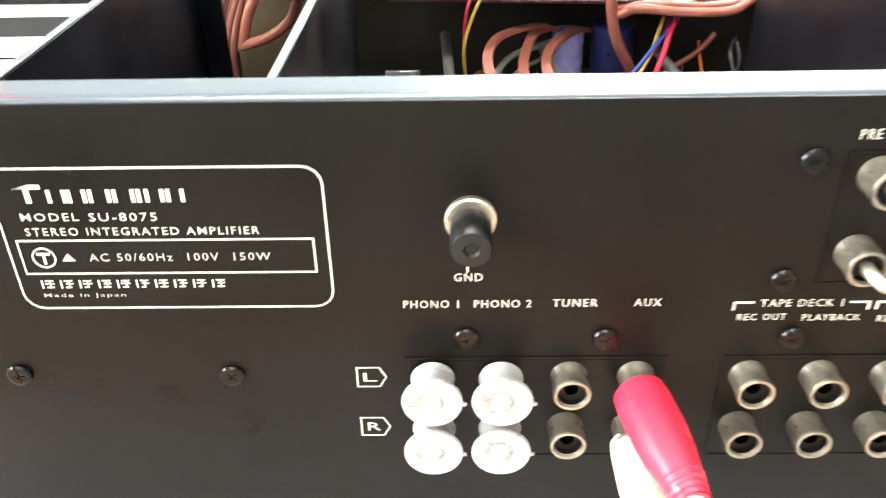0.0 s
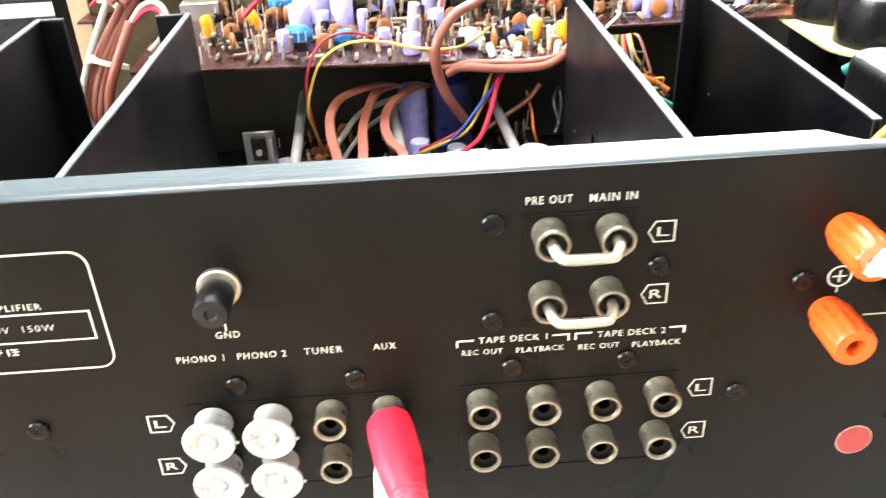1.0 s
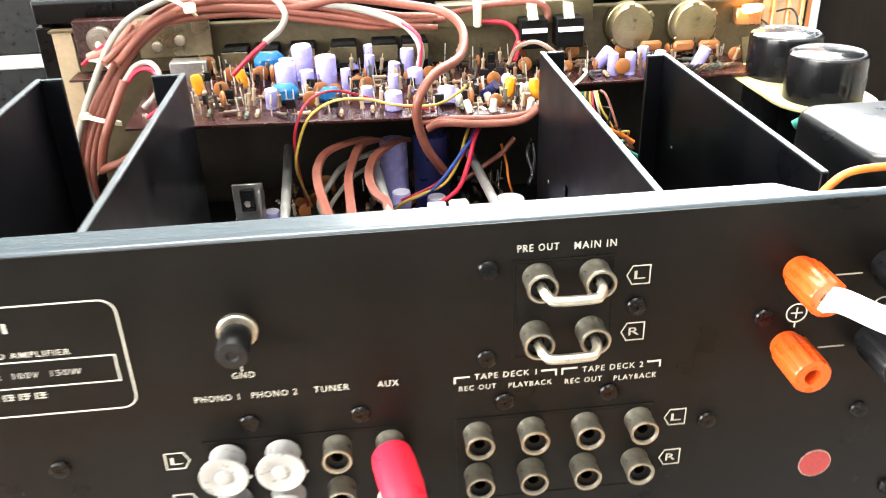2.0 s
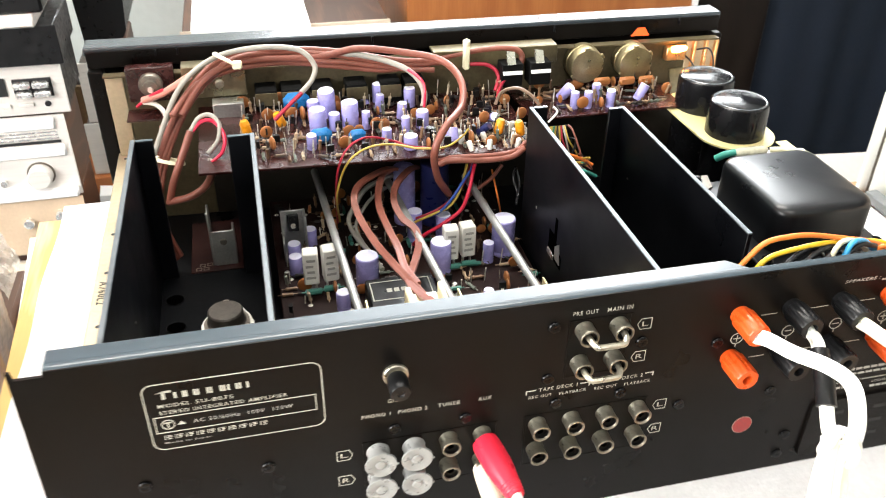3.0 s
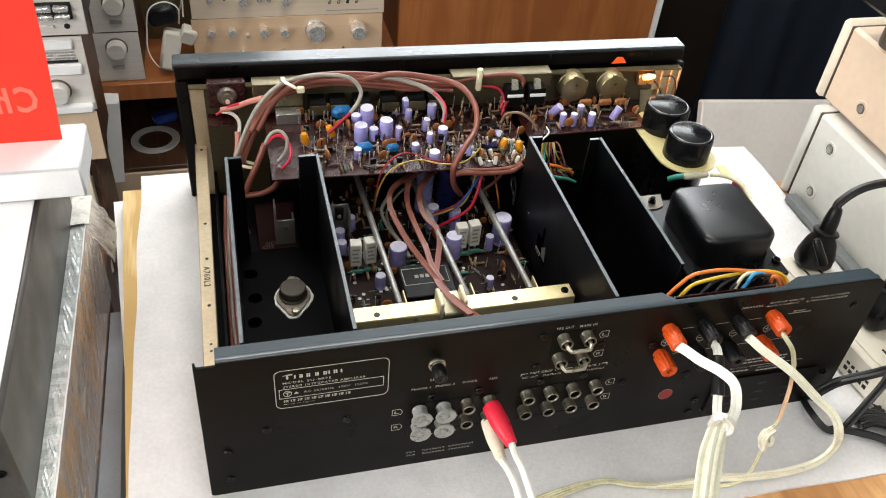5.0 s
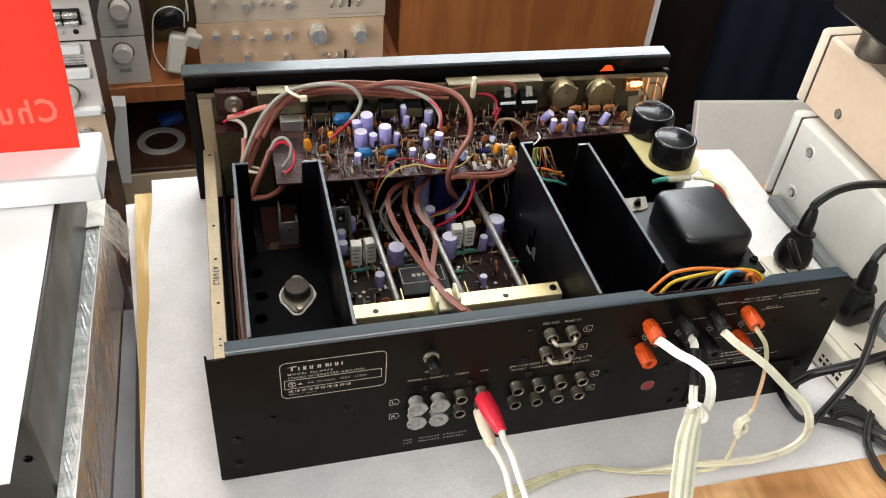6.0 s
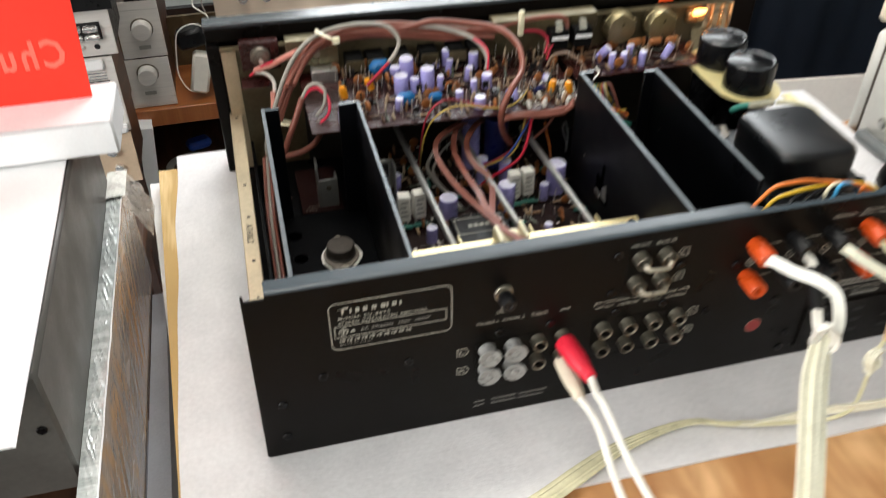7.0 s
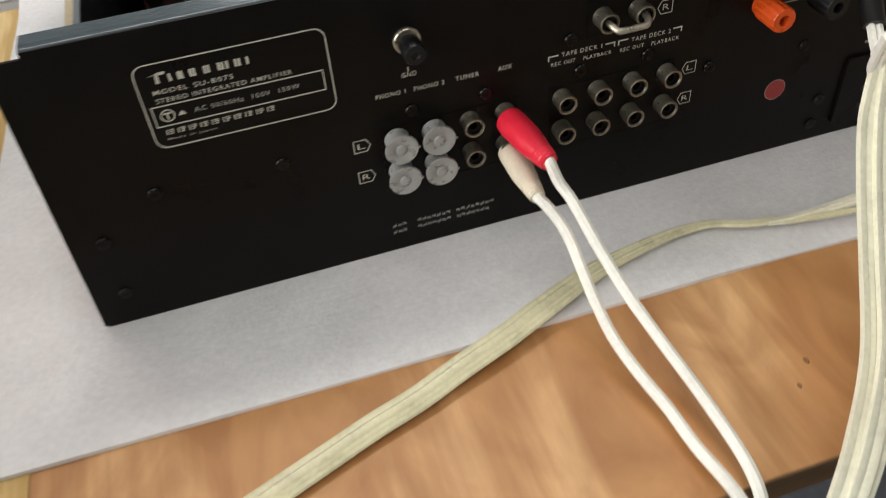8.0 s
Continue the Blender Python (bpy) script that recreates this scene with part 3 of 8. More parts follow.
# the foam sheet: soft edges and a slightly wavy top
g = Geo()
nx, ny = 60, 44
FX0, FX1, FY0, FY1 = -0.0515, 0.553, -0.0592, 0.348
vs = []
for j in range(ny + 1):
    for i in range(nx + 1):
        u, v = i / nx, j / ny
        x = FX0 + (FX1 - FX0) * u + 0.0025 * noise.noise((v * 6, 0, 3)) * (1 if i in (0, nx) else 0)
        y = FY0 + (FY1 - FY0) * v - 0.009 * u - 0.021 * u * u * v + 0.002 * noise.noise((u * 7, 2, 1)) * (1 if j in (0, ny) else 0)
        e = min(i, nx - i, j, ny - j)
        clear = max(0, abs(x - 0.22) - 0.225, abs(y - 0.165) - 0.168)
        z = ZT - 0.0004 + (0.0014 * noise.noise((x * 16, y * 16, 0)) + 0.0005) * min(1, clear / 0.02) - (0.0012 if e == 0 else 0)
        vs.append((x, y, z))
fs = [(j * (nx + 1) + i, j * (nx + 1) + i + 1, (j + 1) * (nx + 1) + i + 1, (j + 1) * (nx + 1) + i) for j in range(ny) for i in range(nx)]
g.add(vs, fs)
low = [(x, y, ZT - 0.0031) for x, y, z in vs]
rim = [i for i in range(nx + 1)] + [j * (nx + 1) + nx for j in range(1, ny + 1)] + [ny * (nx + 1) + i for i in range(nx - 1, -1, -1)] + [j * (nx + 1) for j in range(ny - 1, 0, -1)]
g.add([vs[k] for k in rim] + [low[k] for k in rim], [(k, (k + 1) % len(rim), len(rim) + (k + 1) % len(rim), len(rim) + k) for k in range(len(rim))])
thing("foam_sheet", g, FOAM, "thin white packing foam sheet laid on the bench", "foam sheet", angle=60)


# ---- amplifier ----
amp = empty("amplifier", 0.22, 0.16, 0.0, "black stereo amplifier with its lid off, innards bare", "amplifier")
part("chassis_floor", Geo().box(0.006, 0.430, 0.003, 0.305, -0.0028, 0.0025), BLACK_ANOD, amp)

# rear panel: sheet with a folded top
rear_panel = part("rear_panel", Geo().prism([(-0.0006, -0.0020), (0.0012, -0.0032), (0.4425, -0.0032), (0.4400, 0.1165), (0.4340, 0.1208), (0.0135, 0.1208), (0.0135, 0.1185), (0.0035, 0.1185), (0.003, 0.122), (0.0018, 0.122)], 0.0014, Matrix.Translation((0, 0.0014, 0)) @ BACK), BLACK_STEEL, amp, "black painted rear panel with cream print")
# the folded top edge: a rounded nose along the whole panel, a flange behind it but for the stretch above the posts
nose = [(0.0002, 0.1203), (0.0010, 0.1211), (0.0022, 0.1214), (0.0040, 0.1214), (0.0040, 0.1202), (0.0020, 0.1202)]
n = len(nose)
g = Geo().add([(x, y, z) for x in (0.0135, 0.4340) for y, z in nose], [tuple(range(n)), tuple(range(n, 2 * n))[::-1]] + [(k, (k + 1) % n, n + (k + 1) % n, n + k) for k in range(n)])
g.prism([(0.0135, 0.0041), (0.2895, 0.0041), (0.2825, 0.0112), (0.0135, 0.0112)], 0.0012, pose(0, 0, 0.1202))
g.prism([(0.3640, 0.0041), (0.4330, 0.0041), (0.4310, 0.0104), (0.3780, 0.0104)], 0.0012, pose(0, 0, 0.1202))
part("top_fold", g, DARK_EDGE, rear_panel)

# print
def rear_print(name, geo, material=None):
    return part(name, geo, material or PRINT, rear_panel)


def letters(s, x0, x1, zc, h, slant=0.0, material=None, m=None, name="lettering", parent=None, weight=0.004):
    """Words on the rear panel, fitted between two places and to a height."""
    cu = bpy.data.curves.new("words", "FONT")
    cu.body, cu.resolution_u, cu.shear, cu.offset = s, 2, slant, weight
    cu.space_character = 1.22
    ob = bpy.data.objects.new("words", cu)
    scene.collection.objects.link(ob)
    bpy.context.view_layer.update()
    me = bpy.data.meshes.new_from_object(ob.evaluated_get(bpy.context.evaluated_depsgraph_get()))
    bpy.data.objects.remove(ob)
    co = np.array([v.co for v in me.vertices])
    lo, hi = co.min(0), co.max(0)
    fit = Matrix.Translation((x0, -h / 2, 0)) @ Matrix.Diagonal(((x1 - x0) / (hi[0] - lo[0]), h / (hi[1] - lo[1]), 1, 1)) @ Matrix.Translation((-lo[0], -lo[1], 0))
    me.transform((m or rear(0, zc, -0.00012)) @ fit)
    me.materials.clear()
    me.materials.append(material or PRINT)
    return put(name, me, ONE, parent or rear_panel)


def bars(x0, x1, zc, h, n, gap=0.35, material=None):
    """Writing that cannot be read."""
    w = (x1 - x0) / n
    for k in range(n):
        a = x0 + w * k
        g = Geo().prism([(a, -h / 2), (a + w * (1 - gap), -h / 2), (a + w * (1 - gap), h / 2), (a, h / 2)], 0.0001, rear(0, zc, -0.00005))
        rear_print("print_bar", g, material)


def line(x0, x1, z0, z1):
    return Geo().prism([(x0, z0), (x1, z0), (x1, z1), (x0, z1)], 0.0001, rear(0, 0, -0.00005))


TH = 0.00045
rear_print("label_frame", Geo().frame2(rounded(0.0437, 0.1098, 0.0745, 0.1080, 0.0042), rounded(0.0437 + TH, 0.1098 - TH, 0.0745 + TH, 0.1080 - TH, 0.0037), 0.0001, rear(0, 0, -0.00005)))
rear_print("inner_frame", Geo().frame2([(0.0459, 0.0833), (0.1068, 0.0833), (0.1068, 0.0917), (0.0459, 0.0917)], [(0.0463, 0.0837), (0.1064, 0.0837), (0.1064, 0.0913), (0.0463, 0.0913)], 0.0001, rear(0, 0, -0.00005)))
# the maker's mark as plain shapes
rear_print("glyph", Geo().prism([(0.0483, 0.1033), (0.0542, 0.1033), (0.0542, 0.1043), (0.0518, 0.1043), (0.0518, 0.1002), (0.0506, 0.1002), (0.0506, 0.1033)][::-1], 0.0001, rear(0, 0, -0.00005)))
for a, b in ((0.0550, 0.0580), (0.0590, 0.0620), (0.0632, 0.0668), (0.0680, 0.0716), (0.0728, 0.0728), (0.0744, 0.0774), (0.0786, 0.0814)):
    g = line(a, a + 0.0009, 0.1002, 0.1031)
    if b > a:
        g.prism([(b, 0.1002), (b + 0.0009, 0.1002), (b + 0.0009, 0.1031), (b, 0.1031)], 0.0001, rear(0, 0, -0.00005))
    rear_print("glyph", g)
letters("MODEL", 0.0485, 0.0602, 0.0970, 0.0018)
letters("SU-8075", 0.0622, 0.0759, 0.0969, 0.0019)
letters("STEREO INTEGRATED AMPLIFIER", 0.0485, 0.0960, 0.0936, 0.0018)
letters("AC 50/60Hz  100V  150W", 0.0600, 0.0975, 0.0874, 0.0019, material=PRINT_GREY)
g = Geo().frame2([(0.0507 + 0.0025 * math.cos(k * math.pi / 10), 0.0874 + 0.0025 * math.sin(k * math.pi / 10)) for k in range(20)], [(0.0507 + 0.0021 * math.cos(k * math.pi / 10), 0.0874 + 0.0021 * math.sin(k * math.pi / 10)) for k in range(20)], 0.0001, rear(0, 0, -0.00005))
g.prism([(0.0493, 0.0880), (0.0521, 0.0880), (0.0521, 0.0886), (0.0493, 0.0886)], 0.0001, rear(0, 0, -0.00005)).prism([(0.0504, 0.0858), (0.0510, 0.0858), (0.0510, 0.0880), (0.0504, 0.0880)], 0.0001, rear(0, 0, -0.00005))
rear_print("mark", g)
rear_print("mark", Geo().prism([(0.0543, 0.0866), (0.0571, 0.0866), (0.0557, 0.0884)], 0.0001, rear(0, 0, -0.00005)))
for k in range(10):
    a = 0.0484 + 0.0040 * k
    g = line(a, a + 0.0004, 0.0798, 0.0818)
    for x0, x1, z in ((0.0009, 0.0027, 0.0815), (0.0008 + 0.0004 * (k % 2), 0.0028, 0.0808), (0.0010, 0.0026 - 0.0003 * (k % 3), 0.0799)):
        g.prism([(a + x0, z), (a + x1, z), (a + x1, z + 0.0003), (a + x0, z + 0.0003)], 0.0001, rear(0, 0, -0.00005))
    g.prism([(a + 0.0017, 0.0799), (a + 0.0020, 0.0799), (a + 0.0020, 0.0818), (a + 0.0017, 0.0818)], 0.00012, rear(0, 0, -0.00005))
    rear_print("print_bar", g)
letters("Made in Japan", 0.0482, 0.0656, 0.0779, 0.0012, material=PRINT_GREY)
letters("PHONO 1", 0.1242, 0.1359, 0.0750, 0.0020)
letters("PHONO 2", 0.1392, 0.1513, 0.0750, 0.0020)
letters("TUNER", 0.1558, 0.1653, 0.0751, 0.0020)
letters("AUX", 0.1730, 0.1787, 0.0751, 0.0020)
letters("GND", 0.1350, 0.1409, 0.0818, 0.0020)
rear_print("mark", line(0.1376, 0.1380, 0.0830, 0.0850))
letters("PRE OUT", 0.2111, 0.2219, 0.1132, 0.0021)
letters("MAIN IN", 0.2259, 0.2369, 0.1130, 0.0021)
letters("TAPE DECK 1", 0.1995, 0.2168, 0.0747, 0.0019)
letters("TAPE DECK 2", 0.2296, 0.2470, 0.0741, 0.0019)
letters("REC OUT", 0.1952, 0.2055, 0.0711, 0.0017)
letters("PLAYBACK", 0.2090, 0.2212, 0.0709, 0.0017)
letters("REC OUT", 0.2249, 0.2354, 0.0705, 0.0017)
letters("PLAYBACK", 0.2388, 0.2511, 0.0702, 0.0017)
for x0, x1, e in ((0.1938, 0.1982, 0), (0.2182, 0.2225, 1), (0.2238, 0.2282, 0), (0.2480, 0.2520, 1)):
    g = line(x0, x1, 0.0746, 0.0751)
    a = x1 - 0.0005 if e else x0
    g.prism([(a, 0.0729), (a + 0.0005, 0.0729), (a + 0.0005, 0.0747), (a, 0.0747)], 0.0001, rear(0, 0, -0.00006))
    rear_print("bracket", g)


def tag(s, x0, x1, zc, left):
    """A channel letter in its pointed frame."""
    h = 0.0029
    o = [(x0 + 0.0016, zc - h), (x1, zc - h), (x1, zc + h), (x0 + 0.0016, zc + h), (x0, zc)] if left else [(x0, zc - h), (x1 - 0.0016, zc - h), (x1, zc), (x1 - 0.0016, zc + h), (x0, zc + h)]
    c = ((x0 + x1) / 2, zc)
    i = [(c[0] + (x - c[0]) * 0.89, c[1] + (z - c[1]) * 0.89) for x, z in o]
    rear_print("tag_frame", Geo().frame2(o, i, 0.0001, rear(0, 0, -0.00005)))
    d = 0.0004 if left else -0.0004
    letters(s, c[0] - 0.0015 + d, c[0] + 0.0015 + d, zc, 0.0025)


tag("L", 0.2401, 0.2467, 0.1029, True)
tag("R", 0.2397, 0.2464, 0.0853, True)
tag("L", 0.2546, 0.2612, 0.0544, True)
tag("R", 0.2543, 0.2609, 0.0395, True)
tag("L", 0.1128, 0.1197, 0.0550, False)
tag("R", 0.1128, 0.1199, 0.0400, False)
letters("SPEAKERS :", 0.3359, 0.3535, 0.1098, 0.0017, 0.25)
letters("MAIN OR REMOTE     4-16Ω/EACH SPEAKER", 0.3560, 0.4145, 0.1114, 0.0015, 0.25)
letters("MAIN + REMOTE     8-16Ω/EACH SPEAKER", 0.3545, 0.4140, 0.1086, 0.0015, 0.25)
letters("MAIN", 0.3770, 0.3860, 0.1005, 0.0016, 0.25)
rear_print("rule", line(0.3735, 0.3905, 0.0985, 0.0989))
for x0, x1, z in ((0.2984, 0.3060, 0.098), (0.3215, 0.3310, 0.098), (0.3450, 0.3545, 0.098), (0.2976, 0.3053, 0.0746), (0.3215, 0.3300, 0.0746), (0.3450, 0.3540, 0.0746), (0.3700, 0.3850, 0.0746)):
    rear_print("rule", line(x0, x1, z - 0.0002, z + 0.0002))
for x, plus in ((0.2893, True), (0.3142, False), (0.3380, False), (0.3627, True)):
    z, r = 0.0868, 0.0031
    ring = lambda q: [(x + q * math.cos(k * math.pi / 12), z + q * math.sin(k * math.pi / 12)) for k in range(24)]
    g = Geo().frame2(ring(r), ring(r - 0.0004), 0.0001, rear(0, 0, -0.00005))
    g.prism([(x - 0.0017, z - 0.0002), (x + 0.0017, z - 0.0002), (x + 0.0017, z + 0.0002), (x - 0.0017, z + 0.0002)], 0.0001, rear(0, 0, -0.00005))
    if plus:
        g.prism([(x - 0.0002, z - 0.0017), (x + 0.0002, z - 0.0017), (x + 0.0002, z + 0.0017), (x - 0.0002, z + 0.0017)], 0.00012, rear(0, 0, -0.00005))
    g.prism([(x - 0.0002, z - r - 0.0016), (x + 0.0002, z - r - 0.0016), (x + 0.0002, z - r), (x - 0.0002, z - r)], 0.0001, rear(0, 0, -0.00005))
    rear_print("pole_mark", g)
for zc, n in ((0.0105, 21), (0.0070, 20)):
    for k in range(n):
        if k in (3, 4, 12):
            continue
        a = 0.1238 + 0.0022 * k
        for dx, h in ((0, 0.0013), (0.0006, 0.0008), (0.0011, 0.0015)):
            dz = 0.0003 * ((k * 7 + round(dx * 1e4)) % 3 - 1)
            rear_print("print_bar", line(a + dx, a + dx + 0.0003, zc - h / 2 + dz, zc + h / 2 + dz), PRINT_GREY)
bars(0.3545, 0.3905, 0.0560, 0.0014, 9, 0.2, PRINT_GREY)
bars(0.3560, 0.3900, 0.0530, 0.0012, 8, 0.2, PRINT_GREY)
letters("AC OUTLETS", 0.3480, 0.3650, 0.0485, 0.0015, 0.25, PRINT_GREY)
bars(0.3470, 0.3640, 0.0450, 0.0013, 5, 0.2, PRINT_GREY)
letters("UNSWITCHED", 0.3700, 0.3890, 0.0460, 0.0014, 0.25, PRINT_GREY)
bars(0.3700, 0.3900, 0.0430, 0.0013, 6, 0.2, PRINT_GREY)
rear_print("rule", line(0.3640, 0.4050, 0.0485, 0.0488))

# screws
def screw_mesh(name, r, h, cross=True):
    g = Geo().lathe([(r, 0), (r, h * 0.55), (r * 0.86, h * 0.9), (r * 0.55, h), (r * 0.5, h * 0.98)], None, 16)
    if cross:
        for a in (0, 90):
            g.box(-r * 0.5, r * 0.5, -r * 0.1, r * 0.1, h, h + 0.00012, 0, pose(0, 0, 0, 0, 0, a + 20))
    return g.mesh(name, SCREW)


SCREW_TIN = Geo().lathe([(0.0030, 0), (0.0030, 0.0012), (0.0024, 0.0019), (0.0010, 0.0021)], None, 16).box(-0.0014, 0.0014, -0.0003, 0.0003, 0.0020, 0.00225).box(-0.0003, 0.0003, -0.0014, 0.0014, 0.0020, 0.00224).mesh("screw", NICKEL)
SCREW_M = screw_mesh("screw", 0.0028, 0.0014)
for x, z in ((0.2035, 0.1074), (0.2029, 0.0801), (0.2434, 0.0930), (0.2078, 0.0652), (0.2375, 0.0653), (0.1375, 0.0655), (0.1676, 0.0652), (0.2798, 0.0858)):
    put("screw", SCREW_M, rear(x, z + 0.0005), rear_panel)
for k, (x, z) in enumerate(((0.2676, 0.0525), (0.3141, 0.0513), (0.037, 0.0565), (0.085, 0.056), (0.0130, 0.040), (0.0125, 0.013), (0.3300, 0.0195), (0.3288, 0.0065), (0.4235, 0.0985), (0.4290, 0.0300))):
    put("screw", SCREW_M, rear(x, z) @ pose(0, 0, 0, 0, 0, k * 37), rear_panel)
sticker = part("sticker", Geo().lathe([(0.0052, 0), (0.0052, 0.00012)], rear(0.3043, 0.0313), 24), STICKER_RIM, rear_panel, "round red inspection sticker")
part("disc", Geo().prism([(0.0049 * math.cos(k * math.pi / 12) * (1 - 0.02 * (k % 3)), 0.0049 * math.sin(k * math.pi / 12) * (1 - 0.02 * (k % 3))) for k in range(24)], 0.0001, rear(0.3043, 0.0313, -0.00012)), STICKER, sticker)

# socket plates and sockets
for x0, x1, z0, z1 in ((0.2098, 0.2374, 0.0792, 0.1098), (0.1940, 0.2515, 0.0300, 0.0607), (0.1238, 0.1820, 0.0300, 0.0607)):
    part("socket_plate", Geo().frame2([(x0, z0), (x1, z0), (x1, z1), (x0, z1)], [(x0 + 0.0008, z0 + 0.0008), (x1 - 0.0008, z0 + 0.0008), (x1 - 0.0008, z1 - 0.0008), (x0 + 0.0008, z1 - 0.0008)], 0.0003, rear(0, 0)).box(x0 + 0.001, x1 - 0.001, -0.00015, 0.0001, z0 + 0.001, z1 - 0.001), BLACK_STEEL, rear_panel)
JL = 0.0068
SLEEVE = Geo().lathe([(0.0041, 0), (0.0041, 0.0006), (0.0040, 0.0008), (0.0040, JL - 0.0008), (0.0041, JL)], None, 24, False).lathe([(0.0041, JL), (0.0033, JL), (0.0032, JL - 0.0015), (0.0032, 0.001)], None, 24, False).mesh("sleeve", JACK_BODY)
LIP = Geo().lathe([(0.0041, JL - 0.0008), (0.0042, JL - 0.0002), (0.0040, JL + 0.0003), (0.0034, JL + 0.0003), (0.0031, JL - 0.0005)], None, 24, False).mesh("lip", JACK_LIP)
CORE = Geo().lathe([(0.00345, 0.001), (0.00345, JL - 0.0005), (0.0031, JL - 0.0005), (0.0030, JL - 0.0018), (0.0017, JL - 0.0020), (0.0016, JL - 0.005)], None, 16, True).mesh("core", INSULATOR)
JACKS = [(0.1300, 0.0540), (0.1452, 0.0540), (0.1604, 0.0540), (0.1752, 0.0540), (0.1300, 0.0390), (0.1452, 0.0390), (0.1604, 0.0390), (0.1752, 0.0390)]
JACKS += [(0.2000 + 0.0156 * k, z) for z in (0.0540, 0.0390) for k in range(4)]
JACKS += [(0.2165, 0.1035), (0.2315, 0.1035), (0.2160, 0.0862), (0.2310, 0.0862)]
for x, z in JACKS:
    z += 0.0012
    j = put("phono_socket", SLEEVE, rear(x, z), rear_panel, "tarnished nickel phono socket")
    put("lip", LIP, rear(x, z), j)
    put("core", CORE, rear(x, z), j)

# ground post
gp = part("ground_post", Geo().lathe([(0.0052, 0), (0.0052, 0.0012), (0.0048, 0.0016), (0.0030, 0.0016), (0.0026, 0.006)], rear(0.1384, 0.0958), 24), NICKEL, rear_panel, "ground post with black knurled knob")
prof = [(0.0038, 0.0026), (0.0041, 0.0032), (0.0041, 0.0112), (0.0037, 0.0120), (0.0016, 0.0121), (0.0012, 0.0115)]
part("knob", Geo().lathe(prof, rear(0.1384, 0.0958), 28), BLACK_PLASTIC, gp)

# loudspeaker posts
def post_mesh(name, material):
    g = Geo()
    n = 48
    vs, fs = [], []
    for r, h in ((0.0047, 0.003), (0.0051, 0.0035), (0.0051, 0.0165), (0.0046, 0.0173)):
        for k in range(n):
            q = r - (0.0005 if k % 4 == 0 and r > 0.0048 else 0)
            vs.append((q * math.cos(2 * math.pi * k / n), q * math.sin(2 * math.pi * k / n), h))
    for i in range(3):
        fs += [(i * n + k, i * n + (k + 1) % n, (i + 1) * n + (k + 1) % n, (i + 1) * n + k) for k in range(n)]
    g.add(vs, fs)
    g.lathe([(0.0046, 0.0173), (0.0022, 0.0173), (0.0020, 0.0120)], None, n, False)
    g.lathe([(0.0042, 0.0), (0.0044, 0.003), (0.0047, 0.003)], None, 24, False)
    g.lathe([(0.0021, 0.0121), (0.0001, 0.0121)], None, 16, True)
    return g.mesh(name, material)


PO, PB = post_mesh("orange_post", ORANGE), post_mesh("black_post", BLACK_PLASTIC)
BASE_M = Geo().lathe([(0.0043, 0), (0.0043, 0.0012), (0.0041, 0.0018)], None, 24).mesh("collar", BLACK_PLASTIC)
PX, PZ = (0.2872, 0.3118, 0.3358, 0.3605), (0.0985, 0.0748)
for z in PZ:
    for k, x in enumerate(PX):
        p = put("speaker_post", PO if k in (0, 3) else PB, rear(x + 0.0005, z + 0.0018) @ Matrix.Diagonal((1.06, 1.06, 0.92, 1)), rear_panel, "ribbed orange binding post" if k in (0, 3) else "ribbed black binding post")
        put("collar", BASE_M, rear(x + 0.0005, z + 0.0018), p)

# mains outlets
outlet = part("outlet_block", Geo().prism(rounded(0.340, 0.4225, 0.0035, 0.0385, 0.002, 2), 0.0016, rear(0, 0)), BLACK_STEEL, rear_panel, "black mains outlet block")
for x in (0.3550, 0.3790, 0.4030):
    for z in (0.0115, 0.0205, 0.0300):
        part("slot", Geo().box(x - 0.0035, x + 0.0035, -0.00185, -0.0015, z - 0.0011, z + 0.0011), DARK_GAP, outlet)

# heat-sink channels
def channel(x0, x1, y0, y1, yb, fl, fr, zr=0.1105):
    """Two upright plates on a floor; zr: the height of the second, which may stand lower."""
    hs = part("heat_sink", Geo().box(x0, x1, min(y0, yb), y1, 0.0030, 0.0170), CHANNEL_FLOOR, amp, "black anodised heat-sink channel")
    t = 0.0024
    part("side_plate", Geo().box(x0, x0 + t, y0, y1, 0.0172, 0.1105, 0.0003).box(x0 + t, x0 + fl, y1 - t, y1, 0.0172, 0.1105, 0.0003), BLACK_ANOD, hs)
    part("side_plate", Geo().box(x1 - t, x1, yb, y1 - 0.004, 0.0172, zr, 0.0003).box(x1 - fr, x1 - t, y1 - t - 0.004, y1 - 0.004, 0.0172, zr, 0.0003), BLACK_ANOD, hs)
    part("bare_edge", Geo().box(x0, x0 + t, y0, y1, 0.1106, 0.1111, 0.0002), BARE_EDGE, hs)
    part("bare_edge", Geo().box(x1 - t, x1, yb, y1 - 0.004, zr + 0.0001, zr + 0.0006, 0.0002), BARE_EDGE, hs)
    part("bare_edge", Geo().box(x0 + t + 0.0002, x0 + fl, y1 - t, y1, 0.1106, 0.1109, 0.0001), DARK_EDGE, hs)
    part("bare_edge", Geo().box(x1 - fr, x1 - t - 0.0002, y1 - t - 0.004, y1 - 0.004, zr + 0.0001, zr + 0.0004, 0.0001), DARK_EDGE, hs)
    return hs


hs_a = channel(0.0270, 0.0945, 0.022, 0.2045, 0.022, 0.0120, 0.0150)
hs_b = channel(0.2588, 0.3198, 0.022, 0.2020, 0.0470, 0.0115, 0.0105, 0.1072)

